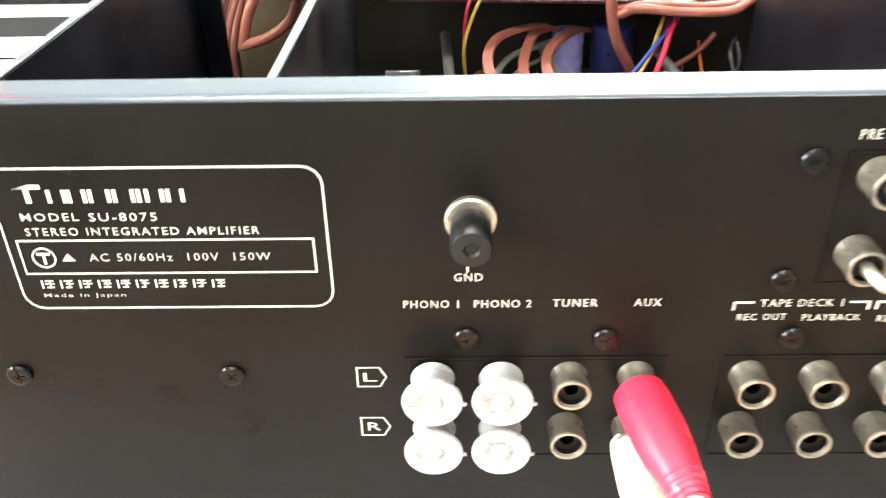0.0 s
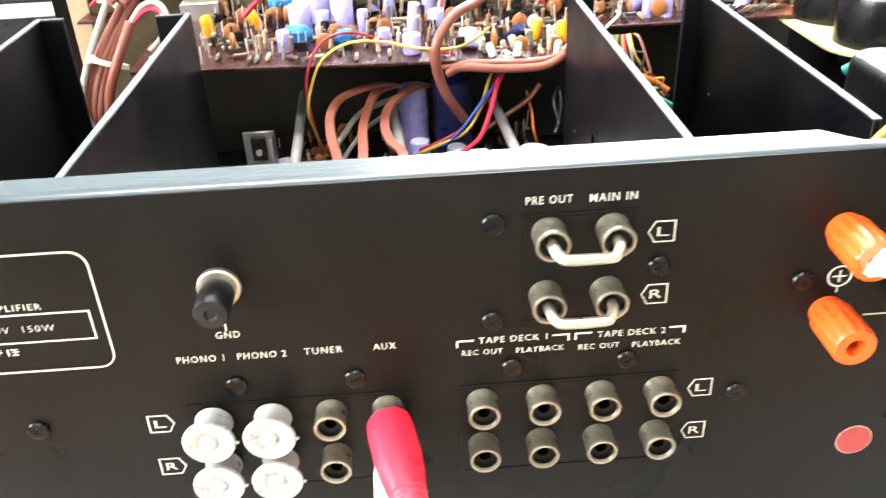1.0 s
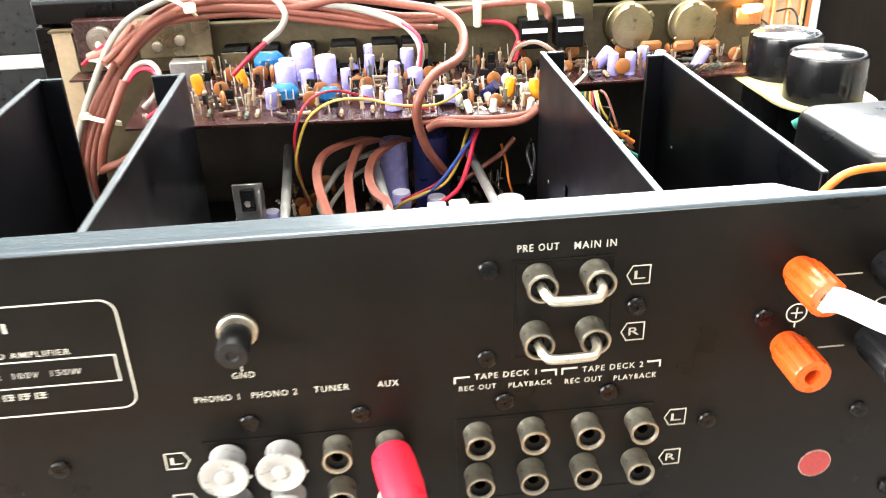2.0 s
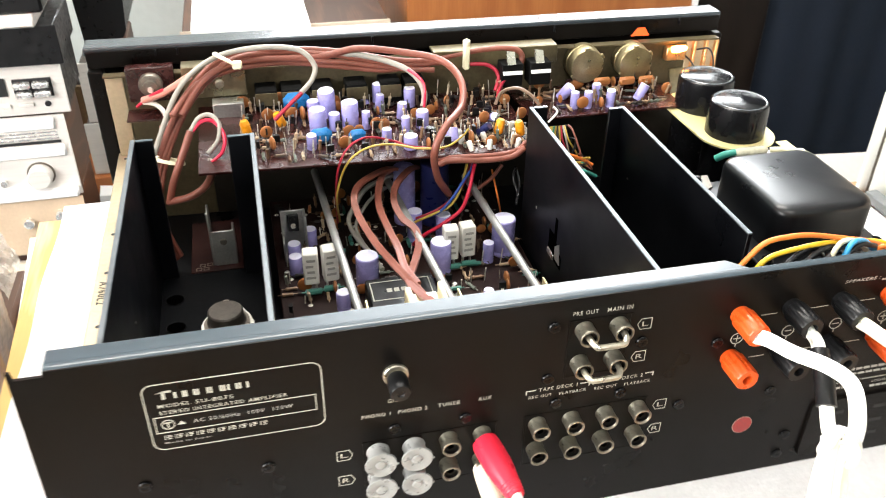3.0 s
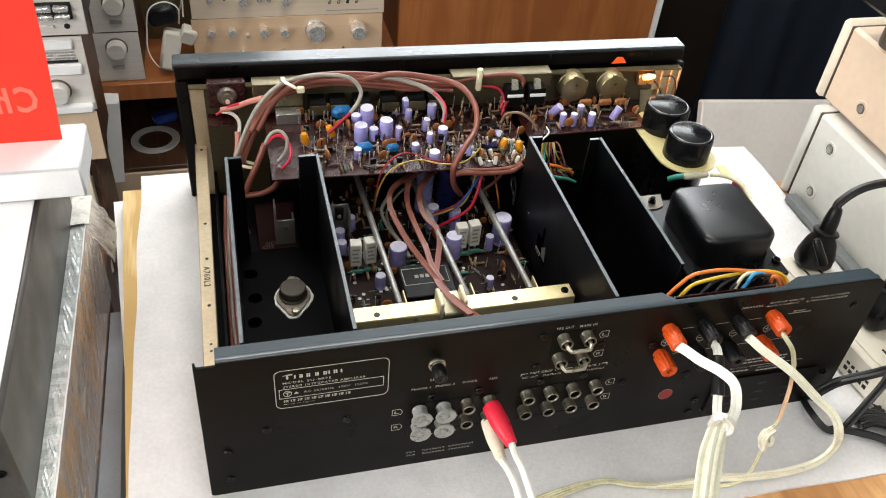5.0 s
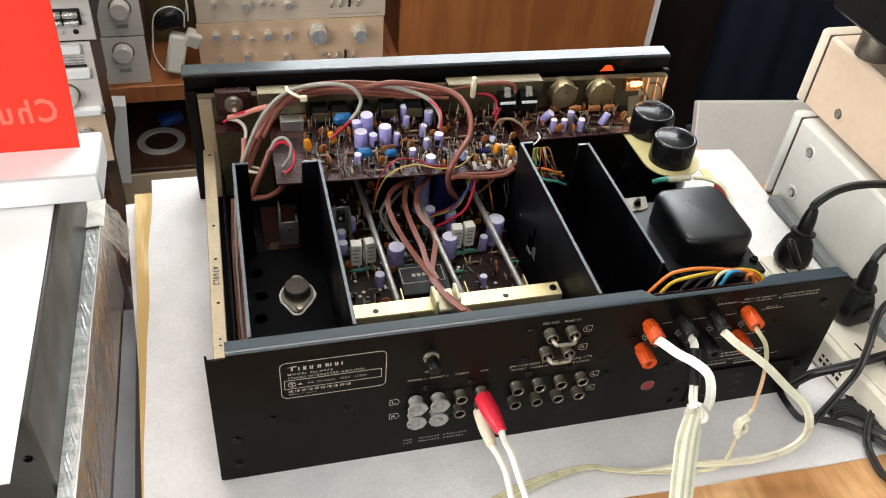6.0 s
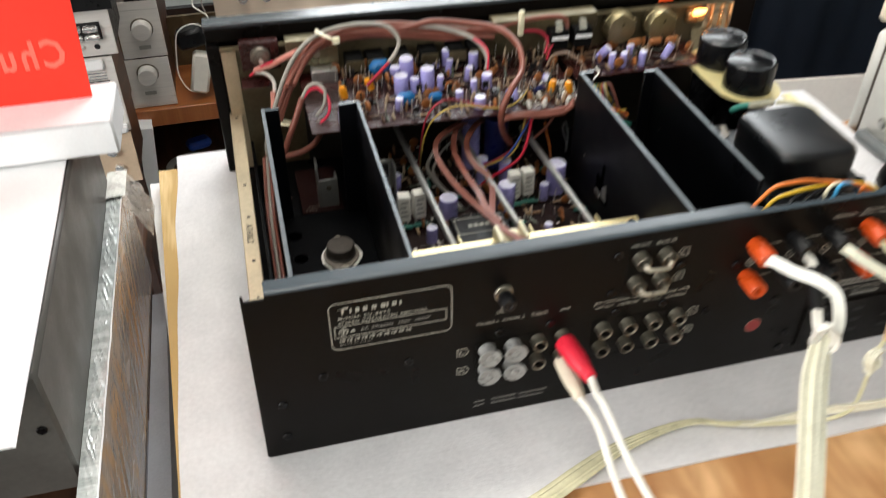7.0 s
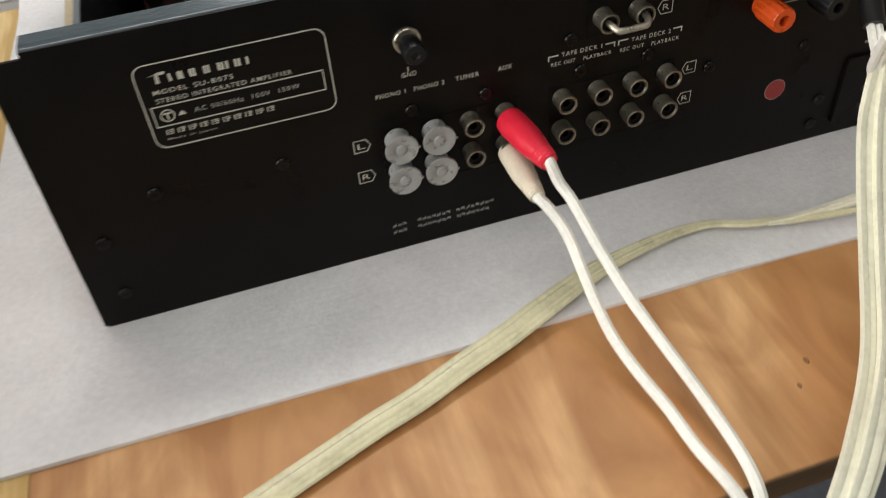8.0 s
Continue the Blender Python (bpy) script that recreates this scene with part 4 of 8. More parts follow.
# power transistor on the channel's floor: two-lobed flange on squeezed-out white paste
def lobed(cx, cy, r0, r1, d, grow, wobble=0.0):
    """A round plate with a small round ear at each end."""
    out = []
    for k in range(72):
        a = 2 * math.pi * k / 72
        ca, sa = math.cos(a), math.sin(a)
        best = r0
        for j in range(1, 25):
            f = j / 24
            c, r = d * f, r0 + (r1 - r0) * f
            q = r * r - (c * ca) ** 2
            if q > 0:
                best = max(best, c * abs(sa) + math.sqrt(q))
        best += grow + wobble * noise.noise((ca * 3.5, sa * 3.5, 2))
        out.append((cx + best * ca + 0.10 * best * sa, cy + best * sa - 0.06 * best * ca))
    return out


tr = part("transistor", Geo().prism(lobed(0.0668, 0.1475, 0.0136, 0.0048, 0.0165, 0.0011, 0.0008), 0.0009, pose(0, 0, 0.0172)), CEMENT, hs_a, "metal-can power transistor on white paste")
part("flange", Geo().prism(lobed(0.0668, 0.1475, 0.0134, 0.0046, 0.0163, -0.0006), 0.0016, pose(0, 0, 0.0182)), TARNISH, tr)
part("can", Geo().lathe([(0.0110, 0), (0.0110, 0.0006), (0.0101, 0.0010), (0.0099, 0.0068), (0.0092, 0.0076), (0.0040, 0.0077)], pose(0.0668, 0.1490, 0.0198), 32), CAN_BROWN, tr)
put("screw", SCREW_TIN, pose(0.0668, 0.1645, 0.0198), tr)
put("screw", SCREW_TIN, pose(0.0668, 0.1305, 0.0198), tr)
for x, y in ((0.0370, 0.1790), (0.0385, 0.1520), (0.0365, 0.1270)):
    h = part("hole", Geo().lathe([(0.0050, 0), (0.0050, 0.0003)], pose(x, y, 0.0171), 20), HOLE, hs_a)
    part("rim", Geo().lathe([(0.0050, 0.0003), (0.0054, 0.0004), (0.0056, 0.0001)], pose(x, y, 0.0171), 20, False), CHANNEL_FLOOR, h)
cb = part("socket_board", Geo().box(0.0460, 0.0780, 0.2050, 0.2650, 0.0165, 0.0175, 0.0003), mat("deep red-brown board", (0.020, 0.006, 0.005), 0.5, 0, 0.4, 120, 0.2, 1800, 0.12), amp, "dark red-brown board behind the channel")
for x, y in ((0.0490, 0.2065), (0.0535, 0.2065), (0.0512, 0.2105), (0.0557, 0.2110)):
    part("solder_pad", Geo().frame2(rounded(x, x + 0.0035, y, y + 0.0033, 0.0005, 2), rounded(x + 0.0005, x + 0.0030, y + 0.0005, y + 0.0028, 0.0003, 2), 0.0001, pose(0, 0, 0.0175)), TARNISH, cb)
part("stand_off", Geo().lathe([(0.0025, 0), (0.0025, 0.0140)], pose(0.0620, 0.2400, 0.0025), 8), STEEL, cb)
br = part("bracket", Geo().box(0.0598, 0.0612, 0.2100, 0.2223, 0.0176, 0.0557, 0.0004).box(0.0612, 0.0750, 0.2096, 0.2110, 0.0176, 0.0426, 0.0004).box(0.0736, 0.0750, 0.2110, 0.2200, 0.0176, 0.0426, 0.0004), STEEL, cb, "small steel heat-sink bracket")
part("screw", Geo().lathe([(0.0022, 0), (0.0020, 0.0008), (0.0008, 0.0010)], Matrix.Translation((0.0680, 0.2096, 0.0350)) @ BACK, 14), TARNISH, br)
# an opening in the second channel's plate, with a sprung steel tab folded through it
YZ = Matrix(((0, 0, -1, 0.2588), (1, 0, 0, 0), (0, 1, 0, 0), (0, 0, 0, 1)))
part("opening", Geo().prism([(0.1290, 0.0395), (0.1500, 0.0395), (0.1500, 0.0560), (0.1420, 0.0560), (0.1420, 0.0680), (0.1385, 0.0680), (0.1385, 0.0530), (0.1290, 0.0470)], 0.0003, YZ), HOLE, hs_b)
part("spring_tab", Geo().prism([(0.1300, 0.0420), (0.1335, 0.0545), (0.1390, 0.0500), (0.1380, 0.0420)], 0.0006, YZ), STEEL, hs_b)
part("spring_tab", Geo().box(0.2575, 0.2586, 0.1390, 0.1495, 0.0400, 0.0435, 0.0003), STEEL, hs_b)
for x, y, z in ((0.2585, 0.1745, 0.0560), (0.3173, 0.1750, 0.0690), (0.0299, 0.0900, 0.0700)):
    part("hole", Geo().lathe([(0.0009, 0), (0.0009, 0.0002)], Matrix.Translation((x, y, z)) @ pose(0, 0, 0, 0, -90 if x > 0.1 else 90, 0), 10), NICKEL_LIP, hs_b if x > 0.1 else hs_a)

# left rail and right side
rail = part("side_rail", Geo().box(0.0020, 0.0120, 0.011, 0.308, 0.0525, 0.0545, 0.0006).box(0.0020, 0.0034, 0.011, 0.308, 0.030, 0.0525, 0.0004), RAIL, amp, "cream chromate side rail with holes")
for y in (0.070, 0.076, 0.112, 0.160, 0.200, 0.298):
    part("hole", Geo().lathe([(0.0013 if y > 0.1 else 0.0009, 0), (0.0013 if y > 0.1 else 0.0009, 0.0001)], pose(0.0074, y, 0.0545), 12), DARK_GAP, rail)
letters("A760L2", -0.0105, 0.0105, 0, 0.0046, 0, DARK_GAP, pose(0.0070, 0.141, 0.0548, 0, 0, -90), "stamp", rail, 0.02)
part("side_sill", Geo().box(0.0150, 0.0175, 0.012, 0.30, 0.0025, 0.030, 0.0004), BLACK_ANOD, amp)
part("side_sill", Geo().box(0.4300, 0.4320, 0.003, 0.30, 0.0025, 0.0360, 0.0004), BLACK_ANOD, amp)

# front panel seen from behind
front = part("front_panel", Geo().box(-0.0065, 0.4380, 0.3190, 0.3300, -0.0028, 0.1255, 0.0012), BLACK_STEEL, amp, "aluminium front panel seen from behind")
# part of the bar's bluish window sheen sits in its base colour
part("top_bar", Geo().box(-0.0072, 0.4385, 0.3125, 0.3300, 0.1215, 0.1272, 0.0008), mat("worn sheen-tinted top bar", (0.045, 0.056, 0.064), 0.24, 0.0, 0.3, 40, 0.1, 600, 0.55, stretch=(0.2, 1, 1)), front)
part("lip", Geo().box(-0.0060, 0.4370, 0.3110, 0.3124, 0.1140, 0.1250, 0.0004), BLACK_STEEL, front)
for x in (0.0376, 0.0515, 0.1800, 0.3100, 0.4050):
    part("clip", Geo().box(x - 0.0007, x + 0.0007, 0.3095, 0.3109, 0.1205, 0.1250, 0.0003), BLACK_ANOD, front)
part("side_bar", Geo().box(-0.0068, 0.0030, 0.3080, 0.3188, -0.0028, 0.1128, 0.001), BLACK_STEEL, front)
part("side_bar", Geo().box(0.4330, 0.4398, 0.3080, 0.3188, -0.0028, 0.1128, 0.001), BLACK_STEEL, front)
sub = part("sub_chassis", Geo().box(0.0035, 0.4328, 0.3045, 0.3060, 0.0025, 0.1125, 0.0003).box(0.0035, 0.4328, 0.2990, 0.3045, 0.1112, 0.1125, 0.0002), ZINC_DARK, amp, "yellow zinc-plated sub-chassis")
part("flange", Geo().box(0.0040, 0.0150, 0.3025, 0.3043, 0.0030, 0.1110, 0.0004), RAIL, sub)
part("flange", Geo().box(0.4100, 0.4322, 0.3025, 0.3043, 0.0030, 0.1110, 0.0004), RAIL, sub)


# ---- capacitors and transformer ----
def can(x, y):
    c = part("filter_capacitor", Geo().lathe([(0.0186, 0), (0.0190, 0.001), (0.0190, 0.0860), (0.0184, 0.0890), (0.0172, 0.0898)], pose(x, y, 0.0128), 40), BLACK_CAN, amp, "large black filter capacitor")
    part("top", Geo().lathe([(0.0172, 0), (0.0166, 0.0003), (0.0150, -0.0004), (0.0001, -0.0005)], pose(x, y, 0.1026), 40, False), CAN_TOP, c)


can(0.4030, 0.2460)
can(0.4035, 0.2025)
part("capacitor_base", Geo().box(0.378, 0.426, 0.180, 0.268, 0.0025, 0.0125, 0.001), PCB, amp)
g = Geo()
g.prism(rounded(0.3775, 0.4290, 0.177, 0.2725, 0.0240, 6), 0.0012, pose(0, 0, 0.0785))
part("capacitor_clamp", g, CLAMP, amp, "yellowed clamp plate round both capacitors")
part("clamp_tab", Geo().box(0.4230, 0.4310, 0.170, 0.184, 0.0787, 0.0797, 0.0003), CLAMP, amp)
part("cable_joint", Geo().lathe([(0.0022, 0), (0.0030, 0.002), (0.0030, 0.020), (0.0020, 0.022)], along(*[(0.3868, 0.172, 0.0812), (0.4136, 0.172, 0.081)]), 12), mat("clear sleeve", (0.72, 0.70, 0.55), 0.15, 0, 0.3, 300, trans=0.3), amp, "clear plastic joint sleeve")

tf = part("transformer", Geo().box(0.3440, 0.4225, 0.0610, 0.1560, 0.0680, 0.0720, 0.0008), ENAMEL, amp, "black enamelled transformer with domed cover")
g = Geo()
prof = [(0.0, 0.0722), (0.0, 0.0938), (0.0004, 0.0956), (0.0013, 0.0973), (0.0028, 0.0983), (0.0046, 0.0987)]
vs, fs = [], []
rings = 0
for ins, z in prof:
    o = rounded(0.3545 + ins, 0.4130 - ins, 0.0735 + ins, 0.1405 - ins, max(0.003, 0.0100 - ins * 0.7), 6)
    vs += [(x, y, z) for x, y in o]
    n = len(o)
    rings += 1
for i in range(rings - 1):
    fs += [(i * n + k, i * n + (k + 1) % n, (i + 1) * n + (k + 1) % n, (i + 1) * n + k) for k in range(n)]
fs.append(tuple((rings - 1) * n + k for k in range(n)))
part("cover", Geo().add(vs, fs), ENAMEL, tf, angle=60)
part("core", Geo().box(0.3480, 0.4200, 0.0650, 0.1525, 0.0025, 0.0678, 0.0008), ENAMEL, tf)
for x, y in ((0.3490, 0.0690), (0.4178, 0.0735), (0.4178, 0.1510)):
    put("screw", SCREW_M, pose(x, y, 0.072) @ Matrix.Diagonal((1.2, 1.2, 2.2, 1)), tf)
part("mount_plate", Geo().prism([(0.3440, 0.1450), (0.3540, 0.1450), (0.3600, 0.1480), (0.3640, 0.1620), (0.3440, 0.1620)], 0.0010, pose(0, 0, 0.0722)), TARNISH, tf, "grey steel mounting ear")
part("bolt", Geo().lathe([(0.0034, 0), (0.0034, 0.0022), (0.0022, 0.0022), (0.0022, 0.0046), (0.0008, 0.0050)], pose(0.3525, 0.1535, 0.0733), 6), SCREW, tf)

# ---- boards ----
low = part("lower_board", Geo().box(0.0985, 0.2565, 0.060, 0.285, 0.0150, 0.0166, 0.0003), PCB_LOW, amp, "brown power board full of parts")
for x in (0.105, 0.25):
    for y in (0.075, 0.27):
        part("stand_off", Geo().lathe([(0.003, 0), (0.003, 0.0125)], pose(x, y, 0.0025), 8), STEEL, low)
up = part("upper_board", Geo().box(0.0600, 0.2700, 0.2085, 0.2960, 0.0806, 0.0822, 0.0003), PCB, amp, "red-brown tone board crowded with parts")
up2 = part("switch_board", Geo().box(0.2760, 0.3880, 0.2440, 0.2960, 0.0806, 0.0822, 0.0003), PCB, amp, "red-brown board below the control pots")
for b, xs in ((up, (0.075, 0.16, 0.255)), (up2, (0.29, 0.375))):
    for x in xs:
        part("bracket", Geo().box(x - 0.004, x + 0.004, 0.290, 0.3042, 0.079, 0.0804, 0.0003), STEEL, b)

# parts with a shared mesh
def cap_mesh(name, r, h, material):
    return Geo().lathe([(r * 0.96, 0), (r, 0.0006), (r, h * 0.1), (r * 0.95, h * 0.13), (r, h * 0.16), (r, h - 0.0006), (r * 0.93, h), (r * 0.8, h)], None, 18).mesh(name, material)


def top_mesh(r, h):
    return Geo().lathe([(r * 0.94, h), (r * 0.9, h + 0.00025), (0.0001, h + 0.00015)], None, 18, False).mesh("top", LAV_TOP)


CAPS = {}


def cap(parent, x, y, z, r, h, tilt=(0, 0)):
    key = (r, h)
    if key not in CAPS:
        CAPS[key] = (cap_mesh("electrolytic", r, h, LAVENDER), top_mesh(r, h))
    m = pose(x, y, z, tilt[0], tilt[1], random.uniform(0, 360))
    c = put("electrolytic", CAPS[key][0], m, parent)
    put("top", CAPS[key][1], m, c)


ZU = 0.0822
for x, y, r, h, tl in ((0.1437, 0.2713, 0.0056, 0.0190, (6, 3)), (0.1348, 0.2518, 0.0056, 0.0150, (0, 0)), (0.1340, 0.2700, 0.0042, 0.0120, (0, 0)), (0.1558, 0.2530, 0.0055, 0.0180, (0, 0)), (0.1455, 0.2520, 0.0038, 0.0110, (0, 0)), (0.1658, 0.2510, 0.0028, 0.0115, (0, 0)), (0.1283, 0.2292, 0.0032, 0.0095, (0, 6)), (0.1695, 0.2840, 0.0036, 0.0120, (0, 28)), (0.1800, 0.2880, 0.0042, 0.0130, (0, 0)), (0.1778, 0.2740, 0.0029, 0.0115, (0, -8))):
    cap(up, x, y, ZU, r, h, tl)
for x, y, r, h, tl in ((0.1905, 0.2620, 0.0030, 0.0110, (0, 8)), (0.1903, 0.2430, 0.0028, 0.0100, (0, 0)), (0.1762, 0.2335, 0.0032, 0.0075, (0, 0)), (0.2022, 0.2475, 0.0042, 0.0115, (0, 0)), (0.1892, 0.2210, 0.0045, 0.0085, (0, 0)), (0.2165, 0.2240, 0.0047, 0.0090, (0, 32)), (0.2510, 0.2530, 0.0031, 0.0120, (50, 40)), (0.0850, 0.2195, 0.0038, 0.0110, (0, 0)), (0.2000, 0.2790, 0.0040, 0.0130, (0, 0))):
    cap(up, x, y, ZU, r, h, tl)
put("electrolytic", cap_mesh("electrolytic", 0.0028, 0.0085, BLACK_CAN), pose(0.2037, 0.2300, ZU), up, "small black electrolytic capacitor")
for x, y, r, h, tl in ((0.3075, 0.2740, 0.0039, 0.0120, (0, 35)), (0.3110, 0.2560, 0.0030, 0.0115, (0, 0)), (0.3205, 0.2550, 0.0030, 0.0115, (0, 0)), (0.3320, 0.2660, 0.0032, 0.0115, (0, -6)), (0.3365, 0.2535, 0.0032, 0.0120, (0, 4)), (0.3595, 0.2600, 0.0034, 0.0120, (10, -28))):
    cap(up2, x, y, ZU, r, h, tl)
for x, y, r, h in ((0.1515, 0.170, 0.0070, 0.022), (0.1985, 0.176, 0.0066, 0.022), (0.2425, 0.188, 0.0075, 0.026), (0.134, 0.150, 0.0042, 0.012), (0.218, 0.135, 0.0032, 0.011), (0.1105, 0.205, 0.0042, 0.014), (0.1100, 0.192, 0.0042, 0.013), (0.122, 0.222, 0.0042, 0.013), (0.2305, 0.180, 0.0036, 0.014), (0.190, 0.215, 0.0050, 0.022), (0.208, 0.210, 0.0050, 0.020), (0.106, 0.115, 0.0042, 0.010)):
    cap(low, x, y, 0.0166, r, h)
BIG = cap_mesh("electrolytic", 0.0098, 0.046, NAVY)
put("electrolytic", BIG, pose(0.2080, 0.236, 0.0166), low, "large navy electrolytic capacitor")
put("electrolytic", cap_mesh("electrolytic", 0.0075, 0.042, LAVENDER), pose(0.1880, 0.240, 0.0166), low)

YEL_M = Geo().lathe([(0.0022, 0), (0.0030, 0.001), (0.0030, 0.008), (0.0022, 0.010)], None, 14).mesh("dipped_capacitor", YELLOW)
for x, y, a in ((0.0905, 0.2485, -10), (0.1130, 0.2575, -22), (0.2480, 0.2280, 12), (0.2625, 0.2240, -12)):
    put("dipped_capacitor", YEL_M, pose(x, y, ZU + 0.002, 0, a, 0), up, "amber dipped capacitor")
BLUE_M = Geo().box(-0.007, 0.007, -0.0035, 0.0035, 0, 0.010, 0.003).mesh("film_capacitor", BLUE_CAP)
for x, y, s in ((0.1345, 0.2345, 1.05), (0.1575, 0.2345, 0.8), (0.1240, 0.2830, 1.25)):
    put("film_capacitor", BLUE_M, pose(x, y, ZU, 0, 0, 6) @ Matrix.Diagonal((s, s, s, 1)), up, "blue film capacitor")
put("film_capacitor", Geo().lathe([(0.0025, 0), (0.0025, 0.010)], None, 12).mesh("film_capacitor", NAVY), pose(0.2360, 0.2310, ZU + 0.002, 30, 40, 0), up)
DISC_M = Geo().lathe([(0.0001, -0.0012), (0.0030, -0.0012), (0.0040, -0.0005), (0.0040, 0.0005), (0.0030, 0.0012), (0.0001, 0.0012)], pose(0, 0, 0.0055, 90, 0, 0), 14, False).mesh("disc_capacitor", CERAMIC)
RES_M = Geo().lathe([(0.0003, -0.0060), (0.0003, -0.0034), (0.0011, -0.0032), (0.0012, -0.0022), (0.0009, -0.0014), (0.0009, 0.0014), (0.0012, 0.0022), (0.0011, 0.0032), (0.0003, 0.0034), (0.0003, 0.0060)], None, 8).mesh("resistor", TAN)
GRN_M = Geo().lathe([(0.0003, -0.006), (0.0003, -0.004), (0.0014, -0.004), (0.0014, 0.004), (0.0003, 0.004), (0.0003, 0.006)], None, 8).mesh("resistor", GREEN_R)
PIN_M = Geo().box(-0.0003, 0.0003, -0.0003, 0.0003, 0, 0.011, 0).mesh("pin", LEAD)
TRN_M = Geo().prism([(0.0022 * math.cos(a), 0.0022 * math.sin(a)) for a in [radians(k) for k in range(-10, 200, 21)]], 0.0045, pose(0, 0, 0.004)).box(-0.0015, -0.0011, -0.0002, 0.0002, 0, 0.004).box(0.0011, 0.0015, -0.0002, 0.0002, 0, 0.004).mesh("small_transistor", BLACK_PLASTIC)
BLOB_M = Geo().lathe([(0.0001, 0), (0.0016, 0), (0.0009, 0.0006), (0.0002, 0.0009)], None, 8, False).mesh("solder", LEAD)
DASH_M = Geo().box(-1, 1, -1, 1, 0, 0.0001).mesh("print_mark", PRINT_GREY)
WHITE_M = Geo().lathe([(0.0016, 0), (0.0018, 0.0005), (0.0018, 0.0060), (0.0012, 0.0068)], None, 10).mesh("film_capacitor", CEMENT)
rng = random.Random(11)


def scatter(parent, x0, x1, y0, y1, z, kinds, count, taken):
    k = 0
    while k < count:
        x, y = rng.uniform(x0, x1), rng.uniform(y0, y1)
        if any((x - a) ** 2 + (y - b) ** 2 < d * d for a, b, d in taken):
            k += 0.2
            continue
        k += 1
        kind = rng.choice(kinds)
        a = rng.choice((0, 90, 0, 90, rng.uniform(0, 180)))
        taken.append((x, y, 0.0032))
        if kind == "standing":
            put("resistor", RES_M, pose(x, y, z + 0.006, rng.uniform(-12, 12), rng.uniform(-12, 12), 0), parent)
        elif kind == "lying":
            put("resistor", RES_M, pose(x, y, z + 0.0015, 90, 0, a), parent)
        elif kind == "green":
            put("resistor", GRN_M, pose(x, y, z + 0.002, 90, 0, a), parent)
        elif kind == "disc":
            s = rng.uniform(0.7, 1.15)
            put("disc_capacitor", DISC_M, pose(x, y, z, 0, rng.uniform(-15, 15), a) @ Matrix.Diagonal((s, s, s, 1)), parent)
        elif kind == "pin":
            put("pin", PIN_M, pose(x, y, z, rng.uniform(-6, 6), rng.uniform(-6, 6), a) @ Matrix.Diagonal((1, 1, rng.uniform(0.4, 1.1), 1)), parent)
        elif kind == "dash":
            w, d = rng.choice(((0.0022, 0.0002), (0.0002, 0.0022), (0.0012, 0.0006), (0.0035, 0.0002)))
            put("print_mark", DASH_M, pose(x, y, z) @ Matrix.Diagonal((w, d, 1, 1)), parent)
        elif kind == "solder":
            put("solder", BLOB_M, pose(x, y, z), parent)
        elif kind == "pale":
            put("film_capacitor", WHITE_M, pose(x, y, z, rng.uniform(-25, 25), rng.uniform(-25, 25), 0), parent)
        else:
            put("small_transistor", TRN_M, pose(x, y, z, 0, 0, a), parent)


big = [(0.1437, 0.2713, 0.008), (0.1348, 0.2518, 0.008), (0.1558, 0.253, 0.008), (0.1345, 0.2345, 0.009), (0.1892, 0.221, 0.006), (0.18, 0.288, 0.006), (0.2165, 0.224, 0.007), (0.2022, 0.2475, 0.006), (0.1455, 0.252, 0.005), (0.1575, 0.2345, 0.007), (0.124, 0.283, 0.009)]
scatter(up, 0.085, 0.266, 0.214, 0.292, ZU, ("standing", "standing", "lying", "disc", "pin", "pin", "transistor", "standing", "lying", "lying", "pin"), 360, big)
for x, y in ((0.1040, 0.2680), (0.1200, 0.2680), (0.1715, 0.2460), (0.1528, 0.2380), (0.1018, 0.2440), (0.1481, 0.2245), (0.2435, 0.2450), (0.2700, 0.2470)):
    put("disc_capacitor", DISC_M, pose(x, y, ZU, 0, 0, 15), up, "orange-brown disc capacitor")
# extra pins, solder and pale bodies stand in for white glints here
scatter(up, 0.222, 0.267, 0.211, 0.236, ZU, ("pin", "solder", "pale", "solder", "standing", "pin", "lying", "transistor", "pin", "pale"), 105, [(0.244, 0.216, 0.004), (0.26, 0.216, 0.004)])
scatter(up2, 0.280, 0.384, 0.248, 0.290, ZU, ("standing", "lying", "lying", "disc", "disc", "lying", "standing", "pin"), 85, [])
for k in range(8):
    put("resistor", RES_M, pose(0.3420 + 0.0042 * k, 0.2480, ZU + 0.0035, 60, 0, 20), up2)
for x, z in ((0.338, 0.092), (0.357, 0.091), (0.372, 0.0905)):
    put("film_capacitor", Geo().box(-0.006, 0.006, -0.002, 0.002, -0.003, 0.003, 0.0014).mesh("film_capacitor", CERAMIC), pose(x, 0.274, z), up2, "brown film capacitor")
TILT = Matrix(((1, 0, 0, 0), (0, 1, 0, 0), (-0.025, 0.05, 1, 0.0008 + 0.025 * 0.10 - 0.05 * 0.2085), (0, 0, 0, 1)))
for ob in [up, *up.children_recursive]:
    if ob.matrix_basis == ONE:
        ob.data.transform(TILT)
    else:
        ob.matrix_basis = Matrix.Translation((0, 0, (TILT @ ob.matrix_basis.translation).z - ob.matrix_basis.translation.z)) @ ob.matrix_basis
lowtaken = [(0.1515, 0.170, 0.010), (0.1985, 0.176, 0.010), (0.2385, 0.19, 0.010), (0.167, 0.136, 0.026), (0.208, 0.236, 0.014), (0.125, 0.178, 0.012), (0.213, 0.185, 0.011)]
scatter(low, 0.102, 0.253, 0.085, 0.278, 0.0166, ("disc", "lying", "green", "pin", "transistor", "lying", "solder", "solder", "standing", "pin", "disc"), 330, lowtaken)
